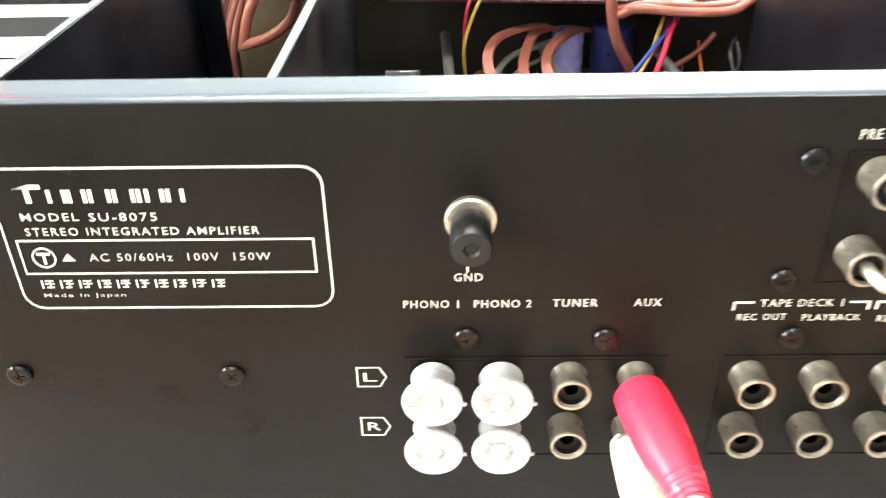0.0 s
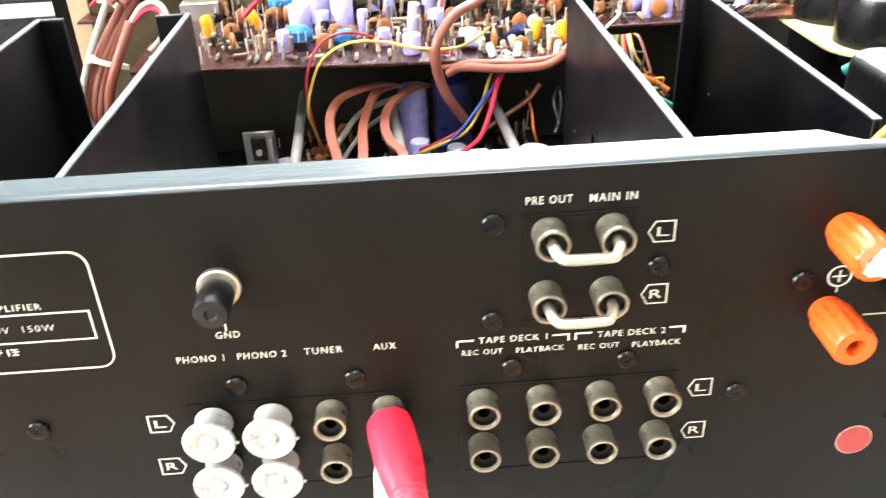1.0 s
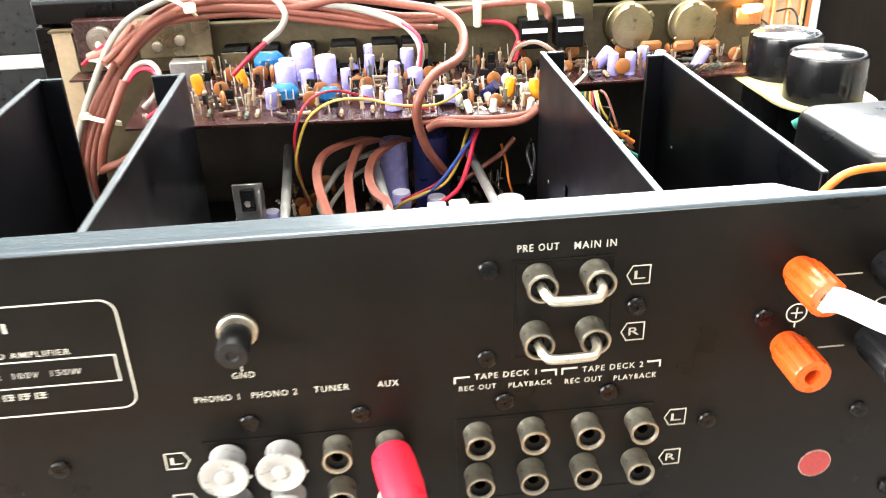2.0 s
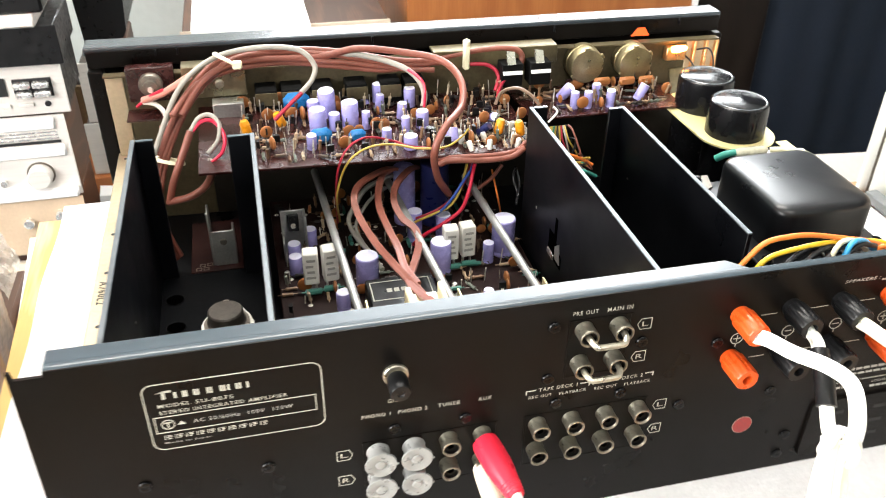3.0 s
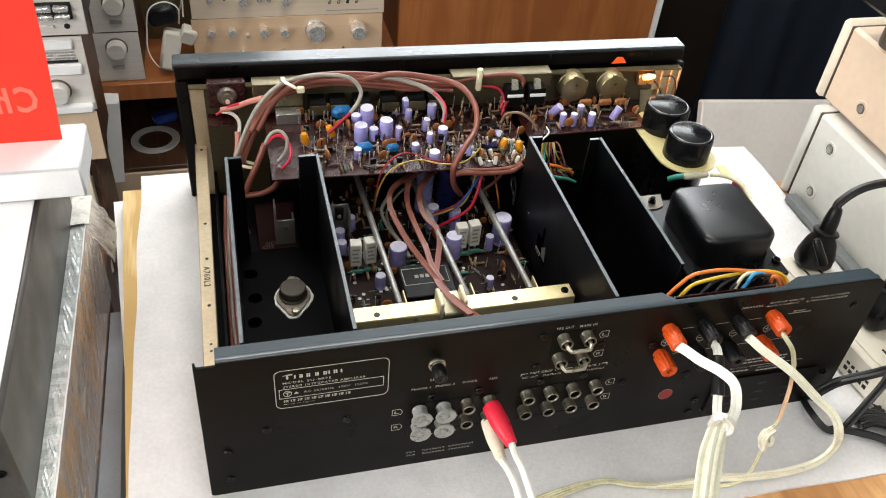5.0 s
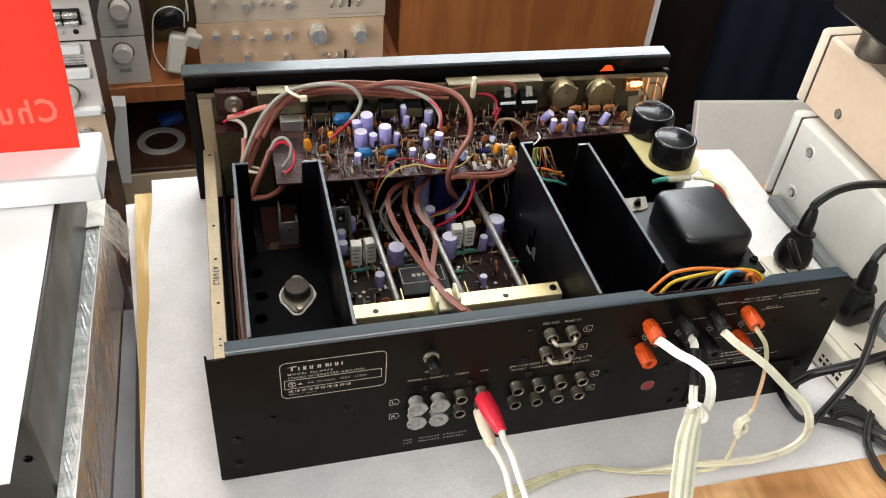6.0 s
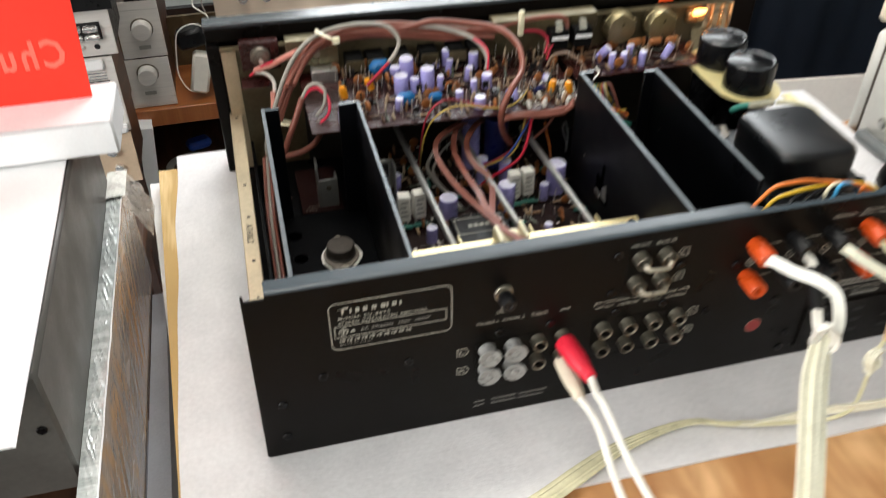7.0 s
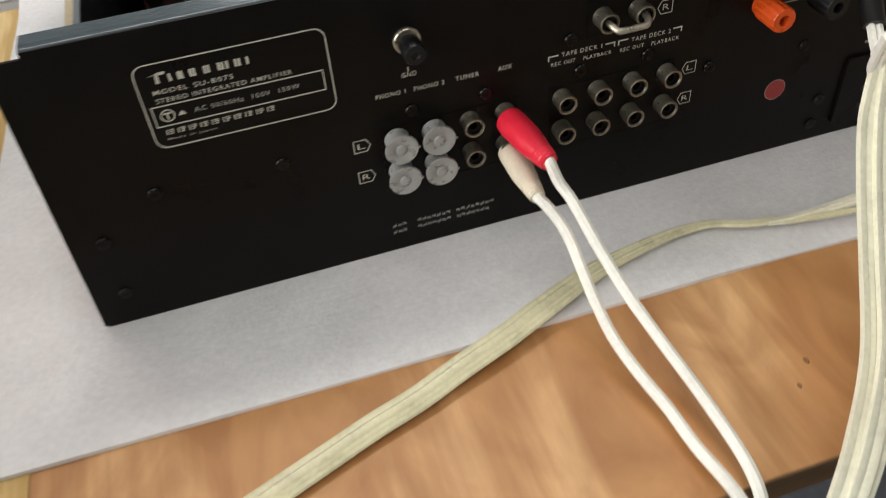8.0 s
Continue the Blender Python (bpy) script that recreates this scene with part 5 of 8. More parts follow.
scatter(low, 0.102, 0.253, 0.085, 0.278, 0.0166, ("dash", "dash", "solder", "dash", "lying"), 150, list(lowtaken[:7]))
# cement resistors stand in pairs
CEM_M = Geo().box(-0.0046, 0.0046, -0.0045, 0.0045, 0, 0.022, 0.0008).box(-0.003, -0.0018, -0.0006, 0.0006, -0.007, 0).box(0.0018, 0.003, -0.0006, 0.0006, -0.007, 0).mesh("cement_resistor", CEMENT)
for x, y, a in ((0.118, 0.172, -4), (0.1295, 0.1735, 5), (0.2055, 0.180, -3), (0.2165, 0.1815, 3)):
    c = put("cement_resistor", CEM_M, pose(x, y, 0.0236, 0, 0, a), low, "white cement power resistor")
    for i in range(4):
        part("print_bars", Geo().box(-0.0030 + 0.0006 * (i % 2), 0.0028 - 0.0007 * (i % 3), -0.0046, -0.00452, 0.0045 + 0.0040 * i, 0.0062 + 0.0040 * i, 0, pose(x, y, 0.0236, 0, 0, a)), PRINT_GREY, c)
    put("resistor", GRN_M, pose(x, y - 0.006, 0.020, 0, 90, 0) @ Matrix.Diagonal((1.4, 1.4, 1.2, 1)), low)
rl = part("relay", Geo().box(0.1470, 0.1870, 0.1170, 0.1520, 0.0166, 0.0340, 0.001), BLACK_PLASTIC, low, "black boxed relay with a printed frame")
part("print_frame", Geo().frame2([(0.149, 0.130), (0.184, 0.130), (0.184, 0.148), (0.149, 0.148)], [(0.1496, 0.1306), (0.1834, 0.1306), (0.1834, 0.1474), (0.1496, 0.1474)], 0.0001, pose(0, 0, 0.0340)), PRINT, rl)
g = Geo()
for k in range(5):
    g.box(0.158 + 0.0042 * k, 0.161 + 0.0042 * k, 0.1370, 0.1405, 0.0340, 0.0341)
part("maker_mark", g, PRINT, rl)
sb = part("bracket", Geo().box(0.1040, 0.1195, 0.2165, 0.2180, 0.0166, 0.0480, 0.0004).box(0.1180, 0.1195, 0.206, 0.2165, 0.0166, 0.0480, 0.0004).box(0.104, 0.1052, 0.206, 0.2165, 0.0166, 0.030, 0.0004), STEEL, low, "folded steel bracket with a small transistor")
part("small_transistor", Geo().box(0.1080, 0.1150, 0.2135, 0.2160, 0.034, 0.046, 0.0004).lathe([(0.0016, 0), (0.0016, 0.001)], pose(0.1115, 0.2135, 0.043, 90, 0, 0), 10), BLACK_PLASTIC, sb)
part("screw", Geo().lathe([(0.0018, 0), (0.0016, 0.0009), (0.0006, 0.0011)], Matrix.Translation((0.1115, 0.2134, 0.0385)) @ BACK, 12), NICKEL_LIP, sb)

# switch rods, bar and clamp
for x0, x1, y1 in ((0.1375, 0.1305, 0.262), (0.1875, 0.1765, 0.240), (0.2355, 0.2285, 0.235)):
    r = part("switch_rod", Geo().lathe([(0.0020, 0), (0.0024, 0.0005), (0.0024, (Vector((x1, y1, 0.05)) - Vector((x0, 0.096, 0.05))).length - 0.0005), (0.0020, (Vector((x1, y1, 0.05)) - Vector((x0, 0.096, 0.05))).length)], along((x0, 0.096, 0.050), (x1, y1, 0.050)), 14), ROD, amp, "grey switch extension rod")
    part("end_bracket", Geo().box(x0 - 0.0045, x0 + 0.0045, 0.084, 0.1000, 0.0455, 0.0470, 0.0003).box(x0 + 0.0034, x0 + 0.0045, 0.084, 0.1060, 0.0470, 0.0540, 0.0003), BRASS, r)
    put("screw", SCREW_TIN, pose(x0 - 0.001, 0.092, 0.0470), r)
bar = part("cross_bar", Geo().box(0.0970, 0.2560, 0.0665, 0.0800, 0.0670, 0.0682, 0.0004).box(0.0970, 0.2560, 0.0665, 0.0677, 0.0560, 0.0670, 0.0003), BRASS, amp, "bright chromate cross bar with holes")
for x in (0.116, 0.213):
    part("hole", Geo().lathe([(0.0022, 0), (0.0022, 0.0001)], pose(x, 0.0715, 0.0682), 16), DARK_GAP, bar)
put("screw", SCREW_M, pose(0.2505, 0.0735, 0.0682), bar)
part("cable_clamp", Geo().box(0.1575, 0.1605, 0.064, 0.081, 0.064, 0.078, 0.0008).box(0.1740, 0.1765, 0.064, 0.081, 0.064, 0.079, 0.0008).box(0.1605, 0.1740, 0.062, 0.083, 0.0684, 0.0715, 0.0006), NYLON, bar, "ivory nylon cable clamp")

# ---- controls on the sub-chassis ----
# added dark plate: paints the shade on the wall below the tone board
part("inner_wall", Geo().box(0.0620, 0.4090, 0.3028, 0.3042, 0.0030, 0.0785, 0.0004), mat("dark olive shade plate", (0.016, 0.014, 0.010), 0.5, 0.2, 0.4, 40, 0.15, 600), sub, "added dark plate for the shade below the tone board")
POT = Geo().lathe([(0.0130, 0), (0.0132, 0.004), (0.0132, 0.0055), (0.0126, 0.006), (0.0126, 0.0130), (0.0118, 0.0142), (0.0014, 0.0143), (0.0012, 0.0138)], None, 32).mesh("control_pot", GOLD_POT)
for x, z in ((0.3290, 0.1010), (0.3655, 0.1005)):
    p = put("control_pot", POT, Matrix.Translation((x, 0.3040, z)) @ BACK, sub, "brassy round control pot")
    for a in (35, 95, 215):
        part("tab", Geo().box(0.0118, 0.0136, -0.0018, 0.0018, 0.0128, 0.0148, 0.0003, Matrix.Translation((x, 0.3040, z)) @ BACK @ Matrix.Rotation(math.radians(a), 4, "Z")), GOLD_POT, p)
    part("lug", Geo().box(x - 0.012, x + 0.012, 0.297, 0.299, z - 0.020, z - 0.012, 0.0003), PCB, p)
jk = part("headphone_socket", Geo().box(0.0180, 0.0480, 0.2960, 0.3044, 0.095, 0.118, 0.0006), PCB, sub, "headphone socket behind its small board")
part("bush", Geo().lathe([(0.0076, 0), (0.0078, 0.004), (0.0070, 0.0055), (0.0048, 0.0060), (0.0045, 0.0085), (0.0020, 0.0090)], Matrix.Translation((0.033, 0.2965, 0.1075)) @ BACK, 24), TARNISH, jk)
part("terminal", Geo().lathe([(0.0020, 0), (0.0017, 0.0016)], Matrix.Translation((0.033, 0.2875, 0.1065)) @ BACK, 12), LEAD, jk)
part("small_board", Geo().box(0.0160, 0.0400, 0.2780, 0.2960, 0.0890, 0.0903, 0.0002), PCB, jk)
part("angle_bracket", Geo().box(0.0530, 0.0930, 0.2930, 0.3044, 0.1165, 0.1180, 0.0003).box(0.0530, 0.0930, 0.2915, 0.2930, 0.0970, 0.1180, 0.0003), ZINC_BRIGHT, sub)
for x, z in ((0.0630, 0.1030), (0.0760, 0.1060)):
    put("screw", SCREW_TIN, Matrix.Translation((x, 0.2915, z)) @ BACK, sub)
put("screw", Geo().lathe([(0.0028, 0), (0.0025, 0.0012), (0.0010, 0.0016)], None, 14).mesh("screw", NICKEL_LIP), pose(0.078, 0.298, 0.1180), sub)
part("switch_box", Geo().box(0.0700, 0.0900, 0.2800, 0.2914, 0.0845, 0.0965, 0.0006), STEEL, sub)
part("angle_bracket", Geo().box(0.2180, 0.3060, 0.2925, 0.3044, 0.1165, 0.1180, 0.0003).box(0.2180, 0.3060, 0.2910, 0.2925, 0.1060, 0.1180, 0.0003), ZINC, sub)
for x in (0.2705, 0.2905):
    sw = part("lever_switch", Geo().box(x - 0.0075, x + 0.0075, 0.2790, 0.2908, 0.0945, 0.1105, 0.0006), SWITCH_BLACK, sub, "lever switch with a nickel tab")
    part("tab", Geo().prism([(-0.0030, 0), (0.0030, 0), (0.0022, 0.0085), (-0.0034, 0.0095)], 0.0022, Matrix.Translation((x - 0.001, 0.2800, 0.1100)) @ BACK @ pose(0, 0, 0, -18, 0, 0)), NICKEL_LIP, sw)
    part("plate", Geo().box(x - 0.0070, x + 0.0070, 0.2772, 0.2789, 0.1035, 0.1060, 0.0003), PAPER, sw)
for x in (0.105, 0.122, 0.142, 0.165, 0.188, 0.205):
    sw = part("slide_switch", Geo().box(x - 0.007, x + 0.007, 0.2870, 0.3044, 0.0835, 0.1000, 0.0006), SWITCH_BLACK, sub)
    part("frame", Geo().box(x - 0.0072, x + 0.0072, 0.2862, 0.2869, 0.0900, 0.0990, 0.0003), ZINC_DARK, sw)
tie = part("cable_tie_post", Geo().box(0.2380, 0.2425, 0.2860, 0.2905, 0.1060, 0.1230, 0.0010).lathe([(0.0026, 0), (0.0026, 0.003), (0.0010, 0.004)], pose(0.2402, 0.2882, 0.1230), 10), NYLON, sub, "ivory cable clip")
lampset = part("pilot_lamp", Geo().box(0.3925, 0.4080, 0.2980, 0.3044, 0.0975, 0.1075, 0.0008), PILOT_REFL, sub, "lit pilot lamp in its reflector")
part("bulb", Geo().lathe([(0.0024, 0), (0.0028, 0.004), (0.0020, 0.010), (0.0006, 0.0115)], along((0.3945, 0.2945, 0.1075), (0.4045, 0.2945, 0.1082)), 14), LAMP, lampset)
part("window", Geo().prism([(0.3690, 0.1135), (0.3830, 0.1135), (0.3790, 0.1195), (0.3735, 0.1195)], 0.0008, rear(0, 0, 0.3112)), GLOW_RED, lampset, "glowing red filter")
part("end_plate", Geo().prism([(0.3990, 0.0895), (0.4215, 0.0905), (0.4225, 0.0745), (0.4126, 0.0548), (0.4035, 0.0675)], 0.0010, Matrix.Translation((0, 0.3035, 0)) @ BACK), ZINC_BRIGHT, sub, "bright zinc end plate")
part("hole", Geo().lathe([(0.0013, 0), (0.0013, 0.0001)], Matrix.Translation((0.4115, 0.3023, 0.0800)) @ BACK, 12), DARK_GAP, sub)
for x in (0.4140, 0.4230, 0.4310):
    part("strip", Geo().box(x, x + 0.0022, 0.2990, 0.3042, 0.0700, 0.1110, 0.0004), PILOT_REFL, lampset)

# the front stands a little askew behind the boards
SHEAR = Matrix(((1, 0, 0, 0), (-0.0281, 1, 0, -0.0055 + 0.0281 * 0.22), (0, 0, 1, 0), (0, 0, 0, 1)))
for ob in [front, *front.children_recursive, sub, *sub.children_recursive]:
    if ob.matrix_basis == ONE:
        ob.data.transform(SHEAR)
    else:
        ob.matrix_basis = Matrix.Translation((0, -0.0055 - 0.0281 * (ob.matrix_basis.translation.x - 0.22), 0)) @ ob.matrix_basis

# ---- wiring ----
def wire(name, pts, r, material, label="", n=6):
    return part(name, Geo().sweep(pts, r, n), material, amp, label, 60)


def bundle(name, pts, r, material, count, spread, label=""):
    """Cables lying side by side along one line."""
    w = random.Random(len(pts) * 7 + count)
    for k in range(count):
        a = 2 * math.pi * k / count
        d = Vector((math.cos(a) * spread, math.sin(a) * spread * 0.4, math.sin(a) * spread))
        wire(name, [Vector(p) + d + Vector([w.uniform(-0.0012, 0.0012) for i in range(3)]) for p in pts], r, material, label)


bundle("harness_cable", [(0.0350, 0.2320, 0.0150), (0.0305, 0.2320, 0.0380), (0.0300, 0.2350, 0.0606), (0.0403, 0.243, 0.0854), (0.0578, 0.258, 0.1114), (0.082, 0.274, 0.1263), (0.1139, 0.284, 0.1264), (0.1531, 0.286, 0.1208), (0.1933, 0.285, 0.1112), (0.2187, 0.284, 0.1107)], 0.0019, BROWN_WIRE, 4, 0.0028, "red-brown screened cable")
wire("harness_cable", [(0.0380, 0.2290, 0.0560), (0.0440, 0.2250, 0.0590), (0.0530, 0.2210, 0.0630), (0.0625, 0.2195, 0.0700), (0.0680, 0.2190, 0.0800)], 0.0023, BROWN_WIRE, "red-brown cable rising to the board")
wire("harness_cable", [(0.0330, 0.2290, 0.0250), (0.0300, 0.2280, 0.0460), (0.0273, 0.232, 0.0661), (0.0375, 0.24, 0.0923), (0.0544, 0.252, 0.1209), (0.0757, 0.268, 0.1315), (0.1031, 0.272, 0.1348), (0.1271, 0.27, 0.1324), (0.1364, 0.266, 0.1231), (0.1339, 0.26, 0.116), (0.1260, 0.252, 0.1110)], 0.0017, GREY_WIRE, "grey screened cable")
wire("harness_cable", [(0.1268, 0.2525, 0.1112), (0.1180, 0.2490, 0.1050), (0.1080, 0.2480, 0.0960)], 0.0013, DULL_RED)
wire("harness_cable", [(0.0525, 0.243, 0.1064), (0.0689, 0.262, 0.1208), (0.0916, 0.277, 0.1248), (0.1283, 0.284, 0.1219), (0.1478, 0.284, 0.1224), (0.1675, 0.284, 0.1252), (0.1972, 0.282, 0.1211), (0.2202, 0.272, 0.1177), (0.2279, 0.25, 0.1123), (0.2236, 0.228, 0.1042), (0.2078, 0.205, 0.1016), (0.1992, 0.198, 0.0888), (0.2026, 0.204, 0.0681), (0.2126, 0.214, 0.0489)], 0.0024, BROWN_WIRE, "red-brown cable looped over the board")
wire("harness_cable", [(0.0478, 0.24, 0.1078), (0.0628, 0.258, 0.1185), (0.0866, 0.276, 0.1204), (0.1186, 0.284, 0.1194), (0.1581, 0.286, 0.1125), (0.1885, 0.286, 0.1082), (0.2191, 0.286, 0.113), (0.2499, 0.286, 0.1172), (0.273, 0.284, 0.1176), (0.2801, 0.282, 0.1113), (0.2735, 0.278, 0.1025), (0.2617, 0.274, 0.0966)], 0.0020, BROWN_WIRE)
wire("harness_cable", [(0.1189, 0.286, 0.1226), (0.1433, 0.286, 0.1227), (0.1676, 0.284, 0.1208), (0.1869, 0.28, 0.1159), (0.1983, 0.274, 0.1117), (0.2048, 0.268, 0.1056), (0.2068, 0.262, 0.0988), (0.2051, 0.258, 0.0922)], 0.0020, GREY_WIRE)
wire("hookup_wire", [(0.1978, 0.272, 0.1129), (0.2033, 0.267, 0.1098), (0.2067, 0.261, 0.1046), (0.2052, 0.256, 0.0924)], 0.0010, RED_WIRE)
wire("hookup_wire", [(0.2407, 0.284, 0.1088), (0.2561, 0.282, 0.1075), (0.2625, 0.278, 0.1006), (0.2588, 0.272, 0.0928)], 0.0014, DULL_RED)
wire("hookup_wire", [(0.2729, 0.277, 0.1044), (0.2636, 0.272, 0.0977), (0.2584, 0.266, 0.0901)], 0.0012, DULL_RED)
wire("harness_cable", [(0.0388, 0.2284, 0.0560), (0.0430, 0.2265, 0.0700), (0.0500, 0.2280, 0.0850), (0.0575, 0.2340, 0.1000)], 0.0024, BROWN_WIRE)
wire("harness_cable", [(0.0570, 0.2335, 0.0990), (0.0630, 0.2380, 0.1060), (0.0700, 0.2390, 0.1070), (0.0745, 0.2350, 0.1020), (0.0725, 0.2300, 0.0940), (0.0660, 0.2260, 0.0880)], 0.0014, GREY_WIRE)
wire("hookup_wire", [(0.0575, 0.2335, 0.0985), (0.0640, 0.2365, 0.1040), (0.0710, 0.2365, 0.1040), (0.0765, 0.2320, 0.0970), (0.0750, 0.2260, 0.0890), (0.0680, 0.2220, 0.0840)], 0.0012, RED_WIRE)
for dx, dy in ((0, 0), (0.002, -0.001), (-0.002, 0.001), (0.001, 0.002)):
    wire("hookup_wire", [(0.0672 + dx, 0.2225 + dy, 0.0825), (0.0668 + dx * 0.4, 0.2235, 0.0860)], 0.0004, LEAD)
wire("harness_cable", [(0.0599, 0.262, 0.1233), (0.0487, 0.275, 0.1124), (0.0392, 0.28, 0.1058), (0.0274, 0.284, 0.101)], 0.0022, PINK_WIRE)
wire("hookup_wire", [(0.0417, 0.278, 0.1096), (0.0322, 0.282, 0.1041), (0.0232, 0.284, 0.0969)], 0.0011, RED_WIRE)
wire("hookup_wire", [(0.0263, 0.284, 0.1), (0.0354, 0.282, 0.0982), (0.0402, 0.278, 0.0923), (0.0389, 0.27, 0.0841), (0.0365, 0.262, 0.0748)], 0.0015, WHITE_CORD)
wire("harness_cable", [(0.0383, 0.27, 0.0887), (0.0368, 0.262, 0.0782), (0.0338, 0.255, 0.0707)], 0.0022, PINK_WIRE)
wire("hookup_wire", [(0.1406, 0.225, 0.03), (0.1393, 0.204, 0.069), (0.1428, 0.2045, 0.0852), (0.1503, 0.208, 0.0939), (0.1622, 0.216, 0.0938), (0.1782, 0.22, 0.0877), (0.1857, 0.214, 0.0866), (0.2006, 0.214, 0.0834), (0.2091, 0.216, 0.0811)], 0.0007, DULL_RED)
wire("hookup_wire", [(0.1423, 0.2263, 0.03), (0.139, 0.204, 0.0588), (0.1419, 0.203, 0.0736), (0.1483, 0.2035, 0.0859), (0.1603, 0.206, 0.092), (0.1759, 0.21, 0.0905), (0.1908, 0.207, 0.0877), (0.2087, 0.208, 0.0863), (0.2207, 0.214, 0.0896), (0.2255, 0.218, 0.0921)], 0.0007, DULL_YEL)
RIB = [(-0.0021, -0.0009), (-0.0007, -0.0011), (0, -0.0008), (0.0007, -0.0011), (0.0021, -0.0009), (0.0021, 0.0009), (0.0007, 0.0011), (0, 0.0008), (-0.0007, 0.0011), (-0.0021, 0.0009)]
wire("ribbon_cable", [(0.1818, 0.235, 0.0603), (0.1722, 0.226, 0.0649), (0.1557, 0.212, 0.0652), (0.1496, 0.202, 0.061), (0.15, 0.186, 0.0569), (0.155, 0.156, 0.0561), (0.1603, 0.122, 0.0622), (0.1652, 0.096, 0.0669), (0.1692, 0.076, 0.071), (0.1745, 0.048, 0.0833), (0.1768, 0.035, 0.0907)], RIB, BROWN_WIRE, "red-brown ribbon cable")
wire("ribbon_cable", [(0.1781, 0.232, 0.0617), (0.1705, 0.222, 0.0626), (0.1658, 0.21, 0.0571), (0.1641, 0.194, 0.0553), (0.165, 0.166, 0.0565), (0.1657, 0.142, 0.0602), (0.1653, 0.12, 0.0616), (0.1675, 0.098, 0.0658)], RIB, BROWN_WIRE)
wire("ribbon_cable", [(0.1961, 0.235, 0.06), (0.1888, 0.228, 0.0617), (0.1779, 0.214, 0.0594), (0.1741, 0.2, 0.0555), (0.1762, 0.184, 0.0529), (0.1817, 0.172, 0.0517), (0.181, 0.158, 0.0509), (0.1738, 0.134, 0.0554), (0.1641, 0.102, 0.0655), (0.1652, 0.084, 0.0708), (0.1686, 0.062, 0.0787), (0.1727, 0.045, 0.0856)], RIB, BROWN_WIRE)
wire("harness_cable", [(0.1807, 0.24, 0.053), (0.1621, 0.235, 0.0481), (0.153, 0.228, 0.0401), (0.1472, 0.22, 0.0339), (0.15, 0.205, 0.0299), (0.155, 0.185, 0.031), (0.16, 0.1658, 0.03)], 0.0016, GREY_WIRE)
wire("harness_cable", [(0.1835, 0.24, 0.0483), (0.1664, 0.235, 0.0414), (0.1562, 0.228, 0.0334), (0.1518, 0.22, 0.0288), (0.1531, 0.205, 0.027), (0.1566, 0.1829, 0.03)], 0.0012, GREY_WIRE)
wire("harness_cable", [(0.205, 0.209, 0.0742), (0.2122, 0.2055, 0.0778), (0.2329, 0.2045, 0.0764), (0.2504, 0.2045, 0.0769), (0.2594, 0.206, 0.0815)], 0.0021, BROWN_WIRE)
wire("harness_cable", [(0.2006, 0.212, 0.0766), (0.2187, 0.2065, 0.0793), (0.2366, 0.206, 0.0785), (0.2527, 0.2065, 0.0794), (0.2621, 0.212, 0.0822)], 0.0016, BROWN_WIRE)
wire("hookup_wire", [(0.2304, 0.222, 0.0685), (0.2281, 0.216, 0.0653), (0.2224, 0.212, 0.0603), (0.213, 0.207, 0.0498), (0.204, 0.205, 0.0417), (0.1927, 0.207, 0.037), (0.186, 0.212, 0.0312)], 0.0010, BLUE_WIRE)
wire("hookup_wire", [(0.2268, 0.222, 0.0689), (0.2243, 0.217, 0.0649), (0.219, 0.21, 0.0536), (0.2116, 0.206, 0.0451), (0.2005, 0.205, 0.0409), (0.1907, 0.207, 0.036), (0.1846, 0.212, 0.0288)], 0.0009, DULL_YEL)
wire("hookup_wire", [(0.2295, 0.224, 0.0671), (0.2264, 0.218, 0.0621), (0.2204, 0.212, 0.055), (0.21, 0.208, 0.0462), (0.2, 0.207, 0.0412), (0.1896, 0.209, 0.0364)], 0.0009, DULL_RED)
wire("hookup_wire", [(0.2323, 0.22, 0.0698), (0.2286, 0.214, 0.0655), (0.2245, 0.208, 0.0545), (0.2184, 0.204, 0.0427), (0.2059, 0.202, 0.0344), (0.1942, 0.204, 0.0264), (0.1875, 0.208, 0.0174)], 0.0013, RED_WIRE)
wire("harness_cable", [(0.2512, 0.225, 0.0605), (0.2438, 0.222, 0.0535), (0.2324, 0.218, 0.0478), (0.2236, 0.216, 0.0427)], 0.0013, BROWN_WIRE)
wire("hookup_wire", [(0.2591, 0.22, 0.0609), (0.2562, 0.215, 0.055), (0.2578, 0.21, 0.0473), (0.2538, 0.1991, 0.045)], 0.0009, BLACK_WIRE)
wire("hookup_wire", [(0.2443, 0.225, 0.0575), (0.247, 0.225, 0.0465), (0.2468, 0.2161, 0.04), (0.2533, 0.2271, 0.02)], 0.0007, ORG_WIRE)
wire("hookup_wire", [(0.2599, 0.22, 0.0583), (0.2589, 0.21, 0.0535), (0.2568, 0.2051, 0.045)], 0.0008, BLACK_WIRE)
wire("hookup_wire", [(0.2921, 0.245, 0.089), (0.2906, 0.235, 0.0898), (0.284, 0.232, 0.0848)], 0.0008, WHITE_CORD)
wire("harness_cable", [(0.2523, 0.25, 0.0927), (0.2566, 0.25, 0.101), (0.2659, 0.245, 0.105), (0.2753, 0.24, 0.0998), (0.2802, 0.236, 0.092)], 0.0012, mat("tan jacket", (0.20, 0.13, 0.09), 0.45, 0, 0.2, 90))
